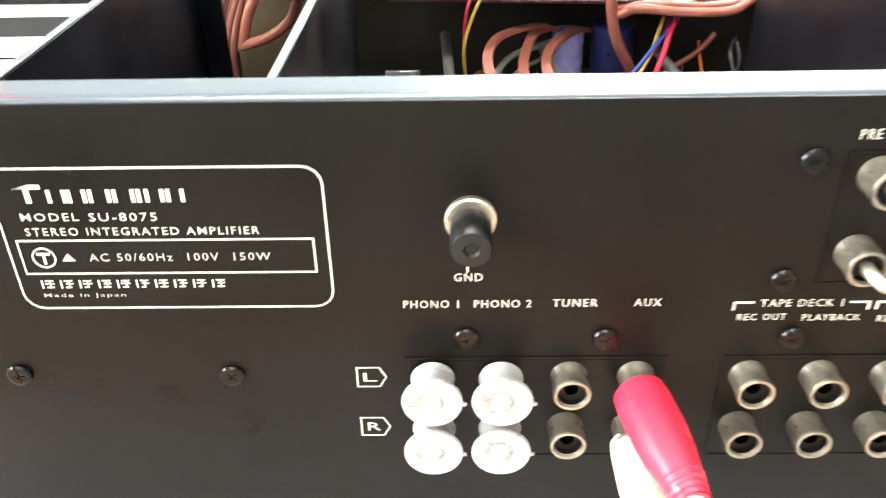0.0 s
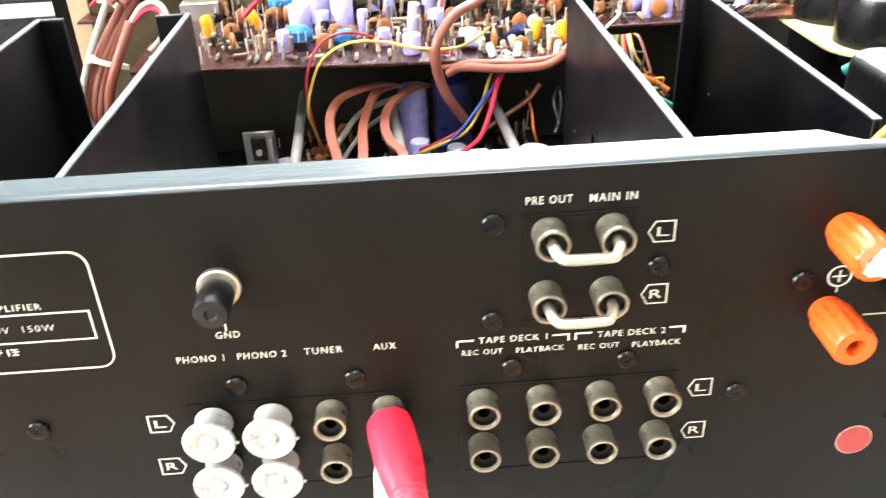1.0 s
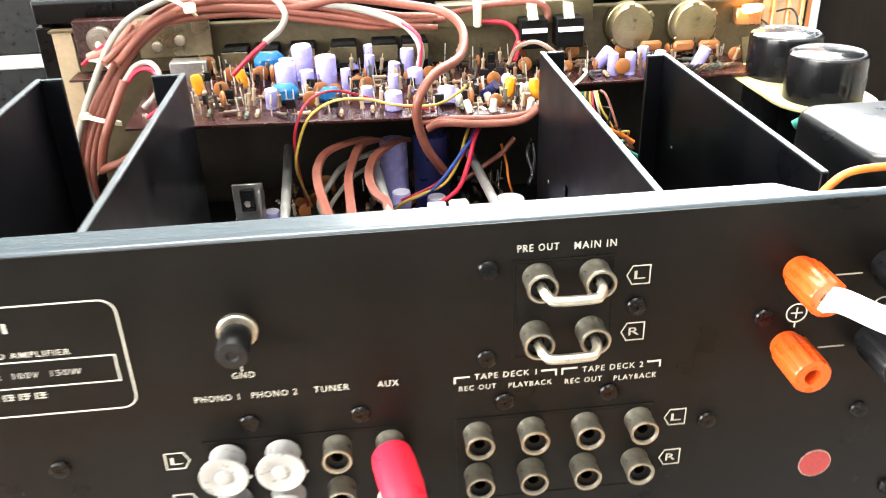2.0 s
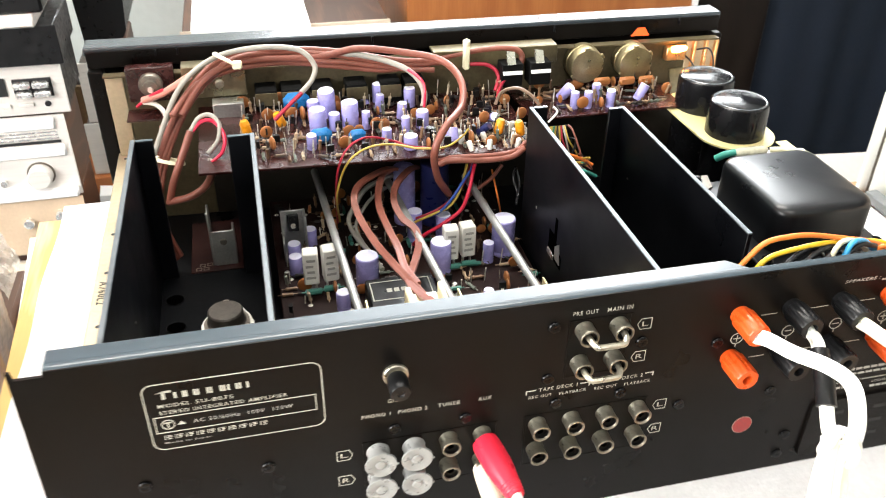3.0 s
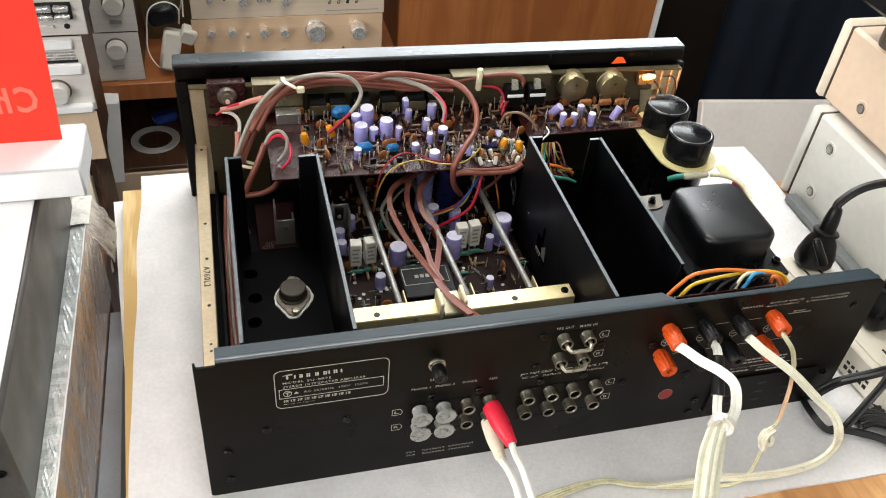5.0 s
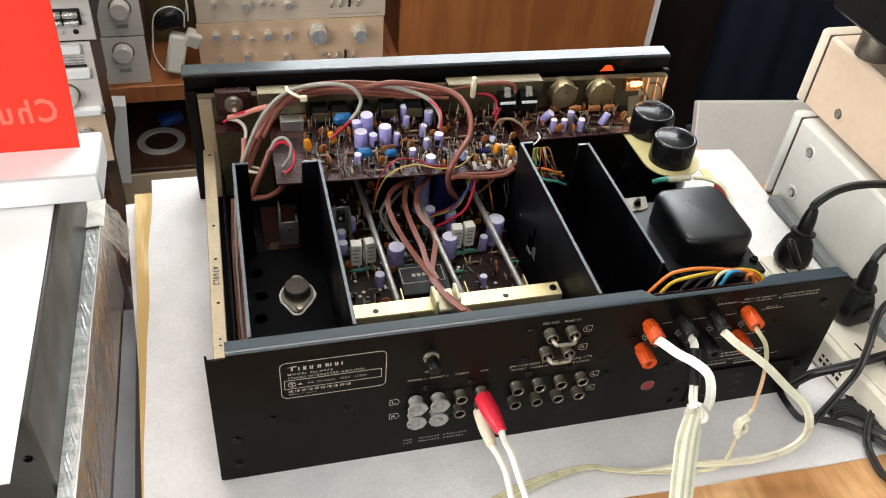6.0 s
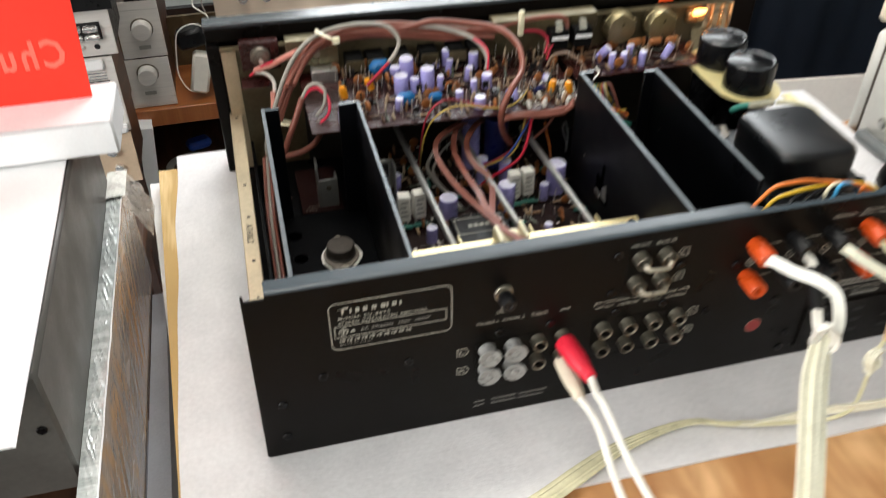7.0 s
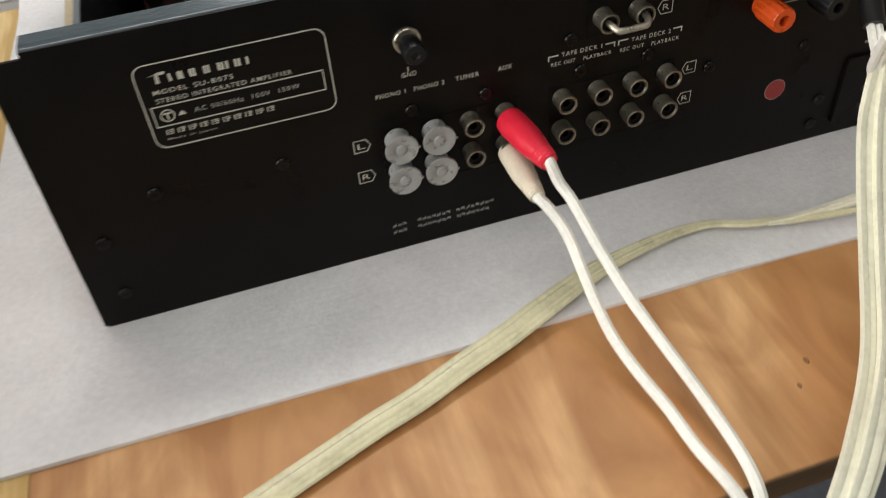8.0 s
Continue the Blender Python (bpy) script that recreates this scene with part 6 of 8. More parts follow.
for k in range(3):
    wire("harness_cable", [(0.0195 + 0.0026 * k, 0.020, 0.020 + 0.004 * (k % 2)), (0.0200 + 0.0022 * k, 0.080, 0.026 - 0.003 * k), (0.0195 + 0.0024 * k, 0.140, 0.022 + 0.004 * k), (0.0205 + 0.0022 * k, 0.200, 0.030), (0.0240 + 0.002 * k, 0.232, 0.055)], 0.0015, BROWN_WIRE if k != 1 else GREY_WIRE)
# ties round the bundle
part("cable_tie", Geo().sweep([(0.0425 + 0.0082 * math.cos(k * math.pi / 6), 0.2368 + 0.0062 * math.sin(k * math.pi / 6), 0.0800 - 0.0026 * math.cos(k * math.pi / 6) - 0.0020 * math.sin(k * math.pi / 6)) for k in range(13)], [(-0.0004, -0.0011), (0.0004, -0.0011), (0.0004, 0.0011), (-0.0004, 0.0011)], 3), NYLON, amp, "ivory cable tie")
part("tie_lock", Geo().box(-0.0022, 0.0022, -0.0016, 0.0016, -0.0018, 0.0018, 0.0006, Matrix.Translation((0.0345, 0.2350, 0.0830))), NYLON, amp)
part("cable_tie", Geo().sweep([(0.0766, 0.277, 0.1315), (0.0767, 0.268, 0.1336), (0.0807, 0.263, 0.133), (0.0859, 0.262, 0.13), (0.0898, 0.266, 0.1251), (0.0892, 0.278, 0.1211), (0.0823, 0.282, 0.1248)], [(-0.0014, -0.0005), (0.0014, -0.0005), (0.0014, 0.0005), (-0.0014, 0.0005)], 4), NYLON, amp, "ivory cable tie")
part("tie_lock", Geo().box(-0.003, 0.003, -0.002, 0.002, -0.0025, 0.0025, 0.0008, Matrix.Translation([(0.0891, 0.263, 0.128)][0])), NYLON, amp)
# between the heat-sink and the front
for k, m in enumerate((DULL_YEL, DULL_YEL, GREEN_WIRE, DULL_YEL, BLACK_WIRE, DULL_YEL, DULL_RED, GREY_WIRE, DULL_YEL, BLACK_WIRE, BROWN_WIRE)):
    q, p, o = rng.uniform(-1, 1), rng.uniform(-1, 1), rng.uniform(-1, 1)
    wire("hookup_wire", [(0.2870 + 0.0012 * k, 0.2350, 0.0800), (0.2850 + 0.0016 * k, 0.2310 + 0.003 * q, 0.0740 + 0.004 * p), (0.2840 + 0.0022 * k + 0.003 * o, 0.2260 - 0.004 * p, 0.0660 + 0.005 * q), (0.2860 + 0.0018 * k - 0.003 * q, 0.2250 + 0.003 * o, 0.0590 + 0.004 * p), (0.2950 + 0.0020 * k, 0.2250 + 0.005 * q, 0.0540 + 0.008 * o), (0.3140, 0.2280 + 0.002 * k, 0.0480 + 0.006 * q)], 0.0007, m)
wire("hookup_wire", [(0.2840, 0.2270, 0.0640), (0.2950, 0.2240, 0.0640), (0.3060, 0.2230, 0.0600), (0.3150, 0.2240, 0.0540)], 0.0013, ORG_WIRE)
wire("hookup_wire", [(0.2820, 0.2240, 0.0600), (0.2950, 0.2190, 0.0560), (0.3070, 0.2180, 0.0530), (0.3170, 0.2200, 0.0470)], 0.0013, GREEN_WIRE)
# wires behind the loudspeaker posts
part("terminal_board", Geo().box(0.2795, 0.378, 0.0230, 0.0245, 0.0700, 0.1020, 0.0003), PCB, amp, "brown terminal board behind the posts")
wire("terminal_wire", [(0.2987, 0.027, 0.0992), (0.3006, 0.027, 0.1022), (0.3063, 0.028, 0.1083), (0.3141, 0.029, 0.1146), (0.326, 0.03, 0.1155), (0.3386, 0.031, 0.1141), (0.359, 0.033, 0.1084), (0.3736, 0.034, 0.1041), (0.3854, 0.034, 0.0988), (0.3925, 0.032, 0.0922), (0.3942, 0.028, 0.086)], 0.0013, ORG_WIRE)
wire("terminal_wire", [(0.3081, 0.026, 0.0974), (0.3103, 0.026, 0.1025), (0.3156, 0.028, 0.1057), (0.3221, 0.029, 0.1074), (0.3353, 0.03, 0.1086), (0.3464, 0.031, 0.1085), (0.3666, 0.036, 0.1039), (0.3793, 0.037, 0.1015), (0.3889, 0.036, 0.0986), (0.3942, 0.033, 0.0944), (0.3946, 0.028, 0.0888)], 0.0013, YEL_WIRE)
for k in range(4):
    a, b = [(0.3222, 0.026, 0.1015), (0.3381, 0.031, 0.1083)]
    sx = k * 0.0105
    wire("terminal_wire", [(a[0] + sx, 0.025, a[2] - 0.008), (a[0] + sx + 0.003, 0.026, a[2] + 0.001), (b[0] - 0.004 + sx, 0.029, b[2] - 0.002), (b[0] + 0.004 + sx, 0.031, b[2] - 0.001 - 0.0012 * k), (b[0] + 0.014 + sx, 0.036, b[2] - 0.010)], 0.0013, BLACK_WIRE)
wire("terminal_wire", [(0.3464, 0.025, 0.0994), (0.3486, 0.026, 0.1024), (0.3507, 0.027, 0.1077), (0.3552, 0.029, 0.1094), (0.3638, 0.032, 0.1069), (0.3764, 0.036, 0.0974)], 0.0013, NYLON)
wire("terminal_wire", [(0.3532, 0.025, 0.1004), (0.3559, 0.026, 0.1034), (0.358, 0.027, 0.1081), (0.3625, 0.029, 0.1088), (0.3707, 0.032, 0.1053), (0.3832, 0.036, 0.0951)], 0.0014, CYAN_WIRE)
wire("terminal_wire", [(0.3787, 0.03, 0.098), (0.3786, 0.03, 0.1025), (0.3812, 0.029, 0.1024), (0.3844, 0.027, 0.0965)], 0.0013, ORG_WIRE)
wire("hookup_wire", [(0.4115, 0.172, 0.0807), (0.4193, 0.168, 0.082), (0.4254, 0.16, 0.0836), (0.4286, 0.15, 0.0834), (0.4277, 0.138, 0.0824), (0.4232, 0.125, 0.0824), (0.4155, 0.11, 0.0835), (0.4074, 0.09, 0.0806)], 0.0018, YELLOWED)
wire("hookup_wire", [(0.4266, 0.16, 0.0798), (0.4279, 0.146, 0.0805), (0.4258, 0.13, 0.0811), (0.4231, 0.115, 0.0814), (0.4188, 0.1, 0.0812)], 0.0015, RED_WIRE)
wire("hookup_wire", [(0.3779, 0.178, 0.0749), (0.3824, 0.175, 0.079), (0.3877, 0.172, 0.0817)], 0.0024, GREEN_WIRE)
part("sleeve", Geo().lathe([(0.0030, 0), (0.0032, 0.002), (0.0028, 0.018), (0.0018, 0.020)], along((0.4265, 0.040, 0.098), (0.4200, 0.050, 0.1140)), 12), BLACK_PLASTIC, amp)
wire("lamp_lead", [(0.408, 0.298, 0.104), (0.416, 0.290, 0.104), (0.424, 0.284, 0.106), (0.426, 0.278, 0.095), (0.424, 0.276, 0.07)], 0.0006, BLACK_WIRE)
wire("lamp_lead", [(0.404, 0.298, 0.100), (0.410, 0.290, 0.099), (0.415, 0.282, 0.090), (0.416, 0.278, 0.07)], 0.0006, BLACK_WIRE)


# ---- on the rear panel: caps, links, plugs and cords ----
def dust_cap(x, z):
    c = thing("dust_cap", Geo().lathe([(0.0050, 0.0010), (0.0047, 0.0016), (0.0046, 0.0070), (0.0050, 0.0077), (0.0066, 0.0080), (0.0067, 0.0085), (0.0065, 0.0090), (0.0036, 0.0090), (0.0031, 0.0086), (0.0001, 0.0086)], rear(x, z), 32), CAP_WHITE, "milky plastic dust cap on a phono socket", "dust cap", "dust caps on the phono sockets", angle=50)
    part("button", Geo().lathe([(0.0024, 0.0086), (0.0021, 0.0090), (0.0014, 0.0091)], rear(x, z), 18), CAP_WHITE, c, angle=70)
    part("nib", Geo().box(0.0060, 0.0075, -0.0005, 0.0005, 0.0082, 0.0088, 0.0002, rear(x, z) @ pose(0, 0, 0, 0, 0, -5)), CAP_WHITE, c)


for x, z in ((0.1300, 0.0540), (0.1452, 0.0540), (0.1300, 0.0390), (0.1452, 0.0390)):
    dust_cap(x, z + 0.0010)
for x0, x1, z in ((0.2165, 0.2315, 0.1047), (0.2160, 0.2310, 0.0874)):
    link = thing("jumper_link", Geo().sweep([(x0, -0.002, z), (x0, -0.0080, z), (x0 + 0.0012, -0.0105, z - 0.0009), (x0 + 0.0030, -0.0113, z - 0.0012), (x1 - 0.0030, -0.0113, z - 0.0012), (x1 - 0.0012, -0.0105, z - 0.0009), (x1, -0.0080, z), (x1, -0.002, z)], 0.00135, 4), NICKEL, "bent nickel link bridging two sockets", "jumper link", "jumper links")


def cord(name, label, category, pts, section, material, n=8, up=(0, 0, 1)):
    return thing(name, Geo().sweep(pts, section, n, up), material, label, category, angle=60)


# phono lead with a red and a white plug
lead = empty("phono_lead", 0.1752, -0.02, 0.045, "twin ivory audio lead with red and white plugs", "audio lead")
def plug(z, material, p1, fat, tail, label):
    p0 = Vector((0.1752, -0.004, z))
    d = (Vector(p1) - p0)
    L = d.length
    m = along(p0, p1)
    pl = part("plug", Geo().lathe([(r * fat, h) for r, h in ((0.0052, 0.000), (0.0068, 0.0008), (0.0072, 0.004), (0.0072, L * 0.45), (0.0066, L * 0.62), (0.0054, L * 0.8), (0.0046, L * 0.92), (0.0040, L))], m, 24), material, lead, label)
    for k in range(4):
        h = L * (0.80 + 0.05 * k)
        part("ridge", Geo().lathe([(0.0045 * fat, h), ((0.0056 - 0.0003 * k) * fat, h + 0.0006), (0.0045 * fat, h + 0.0014)], m, 20, False), material, pl)
    part("cord", Geo().sweep([tuple(p0 + d * 0.9), tuple(p1)] + tail, 0.0023, 8), WHITE_CORD, lead)


plug(0.0540, RED_PLUG, (0.1806, -0.0335, 0.0515), 0.84, [(0.1835, -0.0365, 0.0430), (0.1865, -0.0430, 0.0375), (0.1893, -0.0611, 0.0280), (0.1929, -0.0785, 0.0190), (0.1973, -0.0934, 0.0110), (0.2013, -0.1119, 0.0050), (0.2032, -0.1283, 0.0020), (0.2035, -0.1421, 0.0010), (0.2025, -0.1530, 0.0000), (0.2035, -0.1600, -0.0090)], "red rubber plug")
plug(0.0390, WHITE_PLUG, (0.1762, -0.0330, 0.0355), 0.72, [(0.1795, -0.0395, 0.0320), (0.1822, -0.0487, 0.0265), (0.1832, -0.0608, 0.0180), (0.1837, -0.0730, 0.0110), (0.1845, -0.0866, 0.0060), (0.1873, -0.1013, 0.0020), (0.1904, -0.1169, 0.0000), (0.1920, -0.1340, -0.0010), (0.1945, -0.1500, -0.0010), (0.1990, -0.1600, -0.0090)], "ivory rubber plug")

a, b = (0.2015, -0.1600, -0.0080), (0.2075, -0.1680, -0.0300)
part("boot", Geo().lathe([(0.0052, 0), (0.0060, 0.0015), (0.0060, 0.014), (0.0045, 0.024), (0.0034, 0.026)], along(a, b), 20), WHITE_CORD, lead, "ivory boot where both cords join")
part("cord", Geo().sweep([b, (0.2120, -0.1740, -0.050), (0.2140, -0.1780, -0.120), (0.2000, -0.1800, -0.400)], 0.0032, 8), WHITE_CORD, lead)

# loudspeaker cords
FLAT = [(-0.0030, -0.0011), (-0.0012, -0.0013), (0, -0.0007), (0.0012, -0.0013), (0.0030, -0.0011), (0.0030, 0.0011), (0.0012, 0.0013), (0, 0.0007), (-0.0012, 0.0013), (-0.0030, 0.0011)]
THIN = [(a * 0.82, b * 1.15) for a, b in FLAT]
spk = empty("speaker_cord", 0.30, -0.06, 0.05, "ivory twin speaker cord, knotted, from the binding posts", "speaker cord")
part("cord", Geo().sweep([(0.2872, -0.0130, 0.0985)] + [(0.2883, -0.02, 0.1024), (0.2942, -0.03, 0.1023), (0.3019, -0.041, 0.1032), (0.308, -0.049, 0.0991), (0.3101, -0.055, 0.0859), (0.3069, -0.059, 0.0774), (0.2996, -0.062, 0.0778)], FLAT, 6, (-0.4, -0.6, 0.7)), WHITE_CORD, spk)
part("cord", Geo().sweep([(0.3118, -0.0130, 0.0985)] + [(0.3129, -0.0185, 0.0968), (0.3113, -0.024, 0.0954), (0.3068, -0.036, 0.091), (0.3034, -0.045, 0.0855), (0.2999, -0.053, 0.0819), (0.2998, -0.06, 0.0752)], THIN, 6), WHITE_CORD, spk)
part("sleeve", Geo().sweep([(0.3113, -0.024, 0.0954), (0.3068, -0.036, 0.091), (0.3034, -0.045, 0.0855)], [(0.0041 * math.cos(k * math.pi / 6), 0.0034 * math.sin(k * math.pi / 6)) for k in range(12)], 6), BLACK_PLASTIC, spk, "dark heat-shrink sleeve")
part("knot", Geo().sweep([(0.2958, -0.058, 0.0817), (0.2923, -0.066, 0.0959), (0.3004, -0.066, 0.0867), (0.3039, -0.064, 0.0758), (0.3002, -0.062, 0.0731), (0.2943, -0.06, 0.0778), (0.2878, -0.068, 0.0973)], THIN, 6), WHITE_CORD, spk)
for k in range(3):
    d = 0.0052 * (k - 1)
    part("cord", Geo().sweep([(p[0] + d * w, p[1] - 0.0018 * (k % 2), p[2] + 0.001 * (k % 2)) for p, w in (((0.2990, -0.0590, 0.0810), 0.5), ((0.2965, -0.0640, 0.0700), 0.8), ((0.2950, -0.0685, 0.0600), 1), ((0.2917, -0.0798, 0.0420), 1), ((0.2840, -0.0990, 0.0230), 1), ((0.2640, -0.1300, 0.0130), 1), ((0.2405, -0.1550, 0.0090), 1), ((0.2270, -0.1680, -0.0050), 1), ((0.2215, -0.1740, -0.0500), 1), ((0.2200, -0.1760, -0.2000), 1), ((0.2400, -0.1800, -0.5000), 1))], FLAT, 8, (0, -1, 0.4)), IVORY_CORD, spk)
spk2 = empty("speaker_cord", 0.36, -0.05, 0.05, "ivory speaker cord curving over foam and bench", "speaker cord")
part("cord", Geo().sweep([(0.3358, -0.0130, 0.0985)] + [(0.3366, -0.0185, 0.0997), (0.3422, -0.026, 0.0967), (0.3581, -0.038, 0.0876), (0.3758, -0.047, 0.0711), (0.3898, -0.054, 0.0583), (0.3949, -0.06, 0.048), (0.3982, -0.0614, 0.032), (0.3866, -0.0647, 0.022), (0.3648, -0.0645, 0.016), (0.3418, -0.0608, 0.012), (0.3216, -0.056, 0.009)] + [(0.3030, -0.0525, 0.004), (0.2868, -0.0500, 0.001), (0.2760, -0.0480, 0.0006)], [(a * 0.92, b) for a, b in FLAT], 8, (-0.5, -0.5, 0.7), True, [1] * 12 + [0.85, 0.7, 0.55, 0.4]), IVORY_CORD, spk2)
# the flat four-core stretch, seen edge-on at first, that crosses foam and bench
FOUR = [(-0.0062, 0.0), (-0.0056, -0.0009), (-0.0042, -0.0011), (-0.0031, -0.0007), (-0.0020, -0.0011), (0, -0.0007), (0.0020, -0.0011), (0.0031, -0.0007), (0.0042, -0.0011), (0.0056, -0.0009), (0.0062, 0.0), (0.0056, 0.0009), (0.0042, 0.0011), (0.0031, 0.0006), (0.0020, 0.0011), (0, 0.0006), (-0.0020, 0.0011), (-0.0031, 0.0006), (-0.0042, 0.0011), (-0.0056, 0.0009)]
part("cord", Geo().sweep([(0.2868, -0.0492, 0.0005), (0.2680, -0.0455, 0.0008), (0.2522, -0.0400, 0.0012), (0.2345, -0.0400, 0.0014), (0.2100, -0.0440, 0.0012), (0.1910, -0.0490, 0.0008), (0.1683, -0.0577, -0.0003), (0.1500, -0.0652, -0.0012), (0.1300, -0.0722, -0.0022), (0.1096, -0.0799, -0.0032), (0.0912, -0.0856, -0.0036), (0.0693, -0.0935, -0.0040), (0.0500, -0.1006, -0.0042), (0.0285, -0.1085, -0.0043), (0.0000, -0.1190, -0.0043), (-0.0300, -0.1310, -0.0045)], FOUR, 8, (0, 0.12, 1), True, [0.30, 0.26, 0.30, 0.42, 0.62, 0.86, 1, 1, 1, 1, 1, 1, 1, 1, 1, 1]), YELLOWED, spk2)
PC = [(0.3605, -0.0130, 0.0985), (0.3608, -0.0185, 0.0981), (0.3657, -0.024, 0.0908), (0.3664, -0.03, 0.0825), (0.3614, -0.04, 0.0702), (0.356, -0.048, 0.0525), (0.3495, -0.052, 0.0432), (0.3457, -0.0569, 0.02), (0.3382, -0.0610, 0.01), (0.3245, -0.0600, 0.005), (0.3009, -0.0545, 0.002), (0.2830, -0.0500, 0.0005)]
NARROW = [(a * 0.42, b * 0.9) for a, b in THIN]
part("cord", Geo().sweep(PC[:4], NARROW, 6), YELLOWED, spk2)
part("cord", Geo().sweep(PC[3:6], NARROW, 6), PEACH_CORD, spk2, "peach-tinted stretch")
part("cord", Geo().sweep(PC[5:], NARROW, 6), YELLOWED, spk2)
part("knot", Geo().sweep([(0.0009 * a + 0.3485, -0.0520 - 0.0026 * b, 0.0430 + 0.0011 * c) for a, b, c in ((3, 0, 6), (-3, 0.6, 4), (-3, 1, -2), (2, 1, -4), (3, 0.5, 0), (-1, 0, 4), (-4, 0.4, 0), (-2, 1.1, -6), (-3, 1.0, -8))], THIN, 6), IVORY_CORD, spk2)

# ---- right of the amplifier: mains strip, plugs, cords, instrument cases ----
strip = empty("power_strip", 0.487, 0.05, 0.0, "ivory mains power strip lying on the foam", "power strip", rz=0)
SM = pose(0.4880, 0.052, ZT + 0.0008, 0, 0, 7)
part("body", Geo().box(-0.0230, 0.0230, -0.1250, 0.0700, 0, 0.0310, 0.003, SM), STRIP_PLASTIC, strip)
part("face", Geo().box(-0.0190, 0.0190, -0.1200, 0.0650, 0.0311, 0.0325, 0.001, SM), STRIP_PLASTIC, strip)
g = Geo()
for k in range(5):
    g.box(-0.02325, -0.02305, -0.055 + 0.005 * k, -0.0515 + 0.005 * k, 0.008, 0.0115, 0, SM).box(-0.02325, -0.02305, -0.055 + 0.005 * k, -0.052 + 0.005 * k, 0.014, 0.0165, 0, SM)
part("print_bars", g, BLACK_PLASTIC, strip)
for y in (-0.09, -0.045, 0.0, 0.045):
    for x in (-0.006, 0.006):
        part("slot", Geo().box(x - 0.001, x + 0.001, y - 0.004, y + 0.004, 0.0325, 0.0326, 0, SM), DARK_GAP, strip)


def mains_plug(base, top, turn, tail, label):
    """A moulded plug with its cord, from its base towards a point."""
    p = empty("mains_plug", *base, label, "mains plug", "mains plugs")
    m = along(base, top) @ pose(0, 0, 0, 0, 0, turn)
    vs, fs = [], []
    for w, d, z in ((0.0125, 0.0085, 0.0), (0.0145, 0.0095, 0.003), (0.0145, 0.0095, 0.011), (0.0110, 0.0085, 0.023), (0.0072, 0.0070, 0.029)):
        vs += [(x, y, z) for x, y in rounded(-w, w, -d, d, d * 0.6, 3)]
    n = len(vs) // 5
    for i in range(4):
        fs += [(i * n + k, i * n + (k + 1) % n, (i + 1) * n + (k + 1) % n, (i + 1) * n + k) for k in range(n)]
    fs += [tuple(range(n))[::-1], tuple(4 * n + k for k in range(n))]
    part("body", Geo().add(vs, fs, m), BLACK_PLASTIC, p, angle=50)
    part("collar", Geo().lathe([(0.0075, 0.0292), (0.0104, 0.0298), (0.0106, 0.0312), (0.0100, 0.0322), (0.0070, 0.0326)], m, 22), BLACK_PLASTIC, p)
    part("grip", Geo().lathe([(0.0066, 0.0326), (0.0062, 0.042), (0.0050, 0.050), (0.0040, 0.053)], m, 18), BLACK_PLASTIC, p)
    tip = m @ Vector((0, 0, 0.050))
    nxt = m @ Vector((0, 0, 0.058))
    part("cord", Geo().sweep([tuple(tip), tuple(nxt)] + tail, [(a * 0.95, b * 1.9) for a, b in FLAT], 8), BLACK_RUBBER, p)


mains_plug((0.4840, 0.1040, 0.0318), (0.4925, 0.1130, 0.082), 30, [(0.512, 0.116, 0.099), (0.540, 0.113, 0.104), (0.580, 0.100, 0.105), (0.62, 0.08, 0.10)], "black moulded mains plug in the strip")
mains_plug((0.4985, 0.0350, 0.0318), (0.5010, 0.0430, 0.082), 25, [(0.514, 0.050, 0.093), (0.532, 0.048, 0.096), (0.545, 0.030, 0.080)], "black moulded mains plug in the strip")
mains_plug((0.5060, -0.0220, 0.0318), (0.5160, -0.0160, 0.082), 40, [(0.530, -0.016, 0.088), (0.545, -0.030, 0.06), (0.550, -0.06, 0.02)], "black moulded mains plug in the strip")
CORD = [(a * 0.92, b * 1.9) for a, b in FLAT]
cord("extension_cable", "thick black mains cord snaking over the foam", "mains cord", [(0.4228, 0.01, 0.0101), (0.4289, 0.004, -0.0048), (0.419, -0.0185, 0.006), (0.4249, -0.0299, 0.002), (0.4354, -0.0319, 0.002), (0.4476, -0.0373, 0.002), (0.4619, -0.0462, 0.002), (0.4761, -0.0633, 0.002), (0.497, -0.0826, 0.002)], CORD, BLACK_RUBBER)
cord("extension_cable", "thick black mains cord crossing above the foam", "mains cord", [(0.4219, -0.0068, 0.01), (0.4277, -0.0072, 0.016), (0.4419, -0.0069, 0.024), (0.4666, -0.0101, 0.032), (0.4982, -0.0088, 0.036), (0.5279, -0.0046, 0.036)], CORD, BLACK_RUBBER)
cord("extension_cable", "black mains cord falling beside the strip", "mains cord", [(0.5366, 0.0346, 0.055), (0.5167, 0.0269, 0.05), (0.5006, 0.0145, 0.047), (0.4821, -0.0048, 0.045), (0.4629, -0.0219, 0.04), (0.45, -0.0276, 0.02), (0.4382, -0.0327, 0.008), (0.429, -0.0371, 0.007)], CORD, BLACK_RUBBER)
cord("extension_cable", "looped black mains cord by the strip", "mains cord", [(0.504, -0.0397, 0.012), (0.4924, -0.0293, 0.018), (0.4855, -0.0054, 0.024), (0.4908, 0.0072, 0.022), (0.4905, 0.015, 0.016), (0.4851, 0.0134, 0.008), (0.4798, 0.0019, 0.003), (0.4737, -0.0249, 0.003), (0.471, -0.0446, 0.006), (0.4772, -0.0576, 0.008), (0.486, -0.0685, 0.006)], [(a * 0.7, b * 1.5) for a, b in FLAT], BLACK_RUBBER)
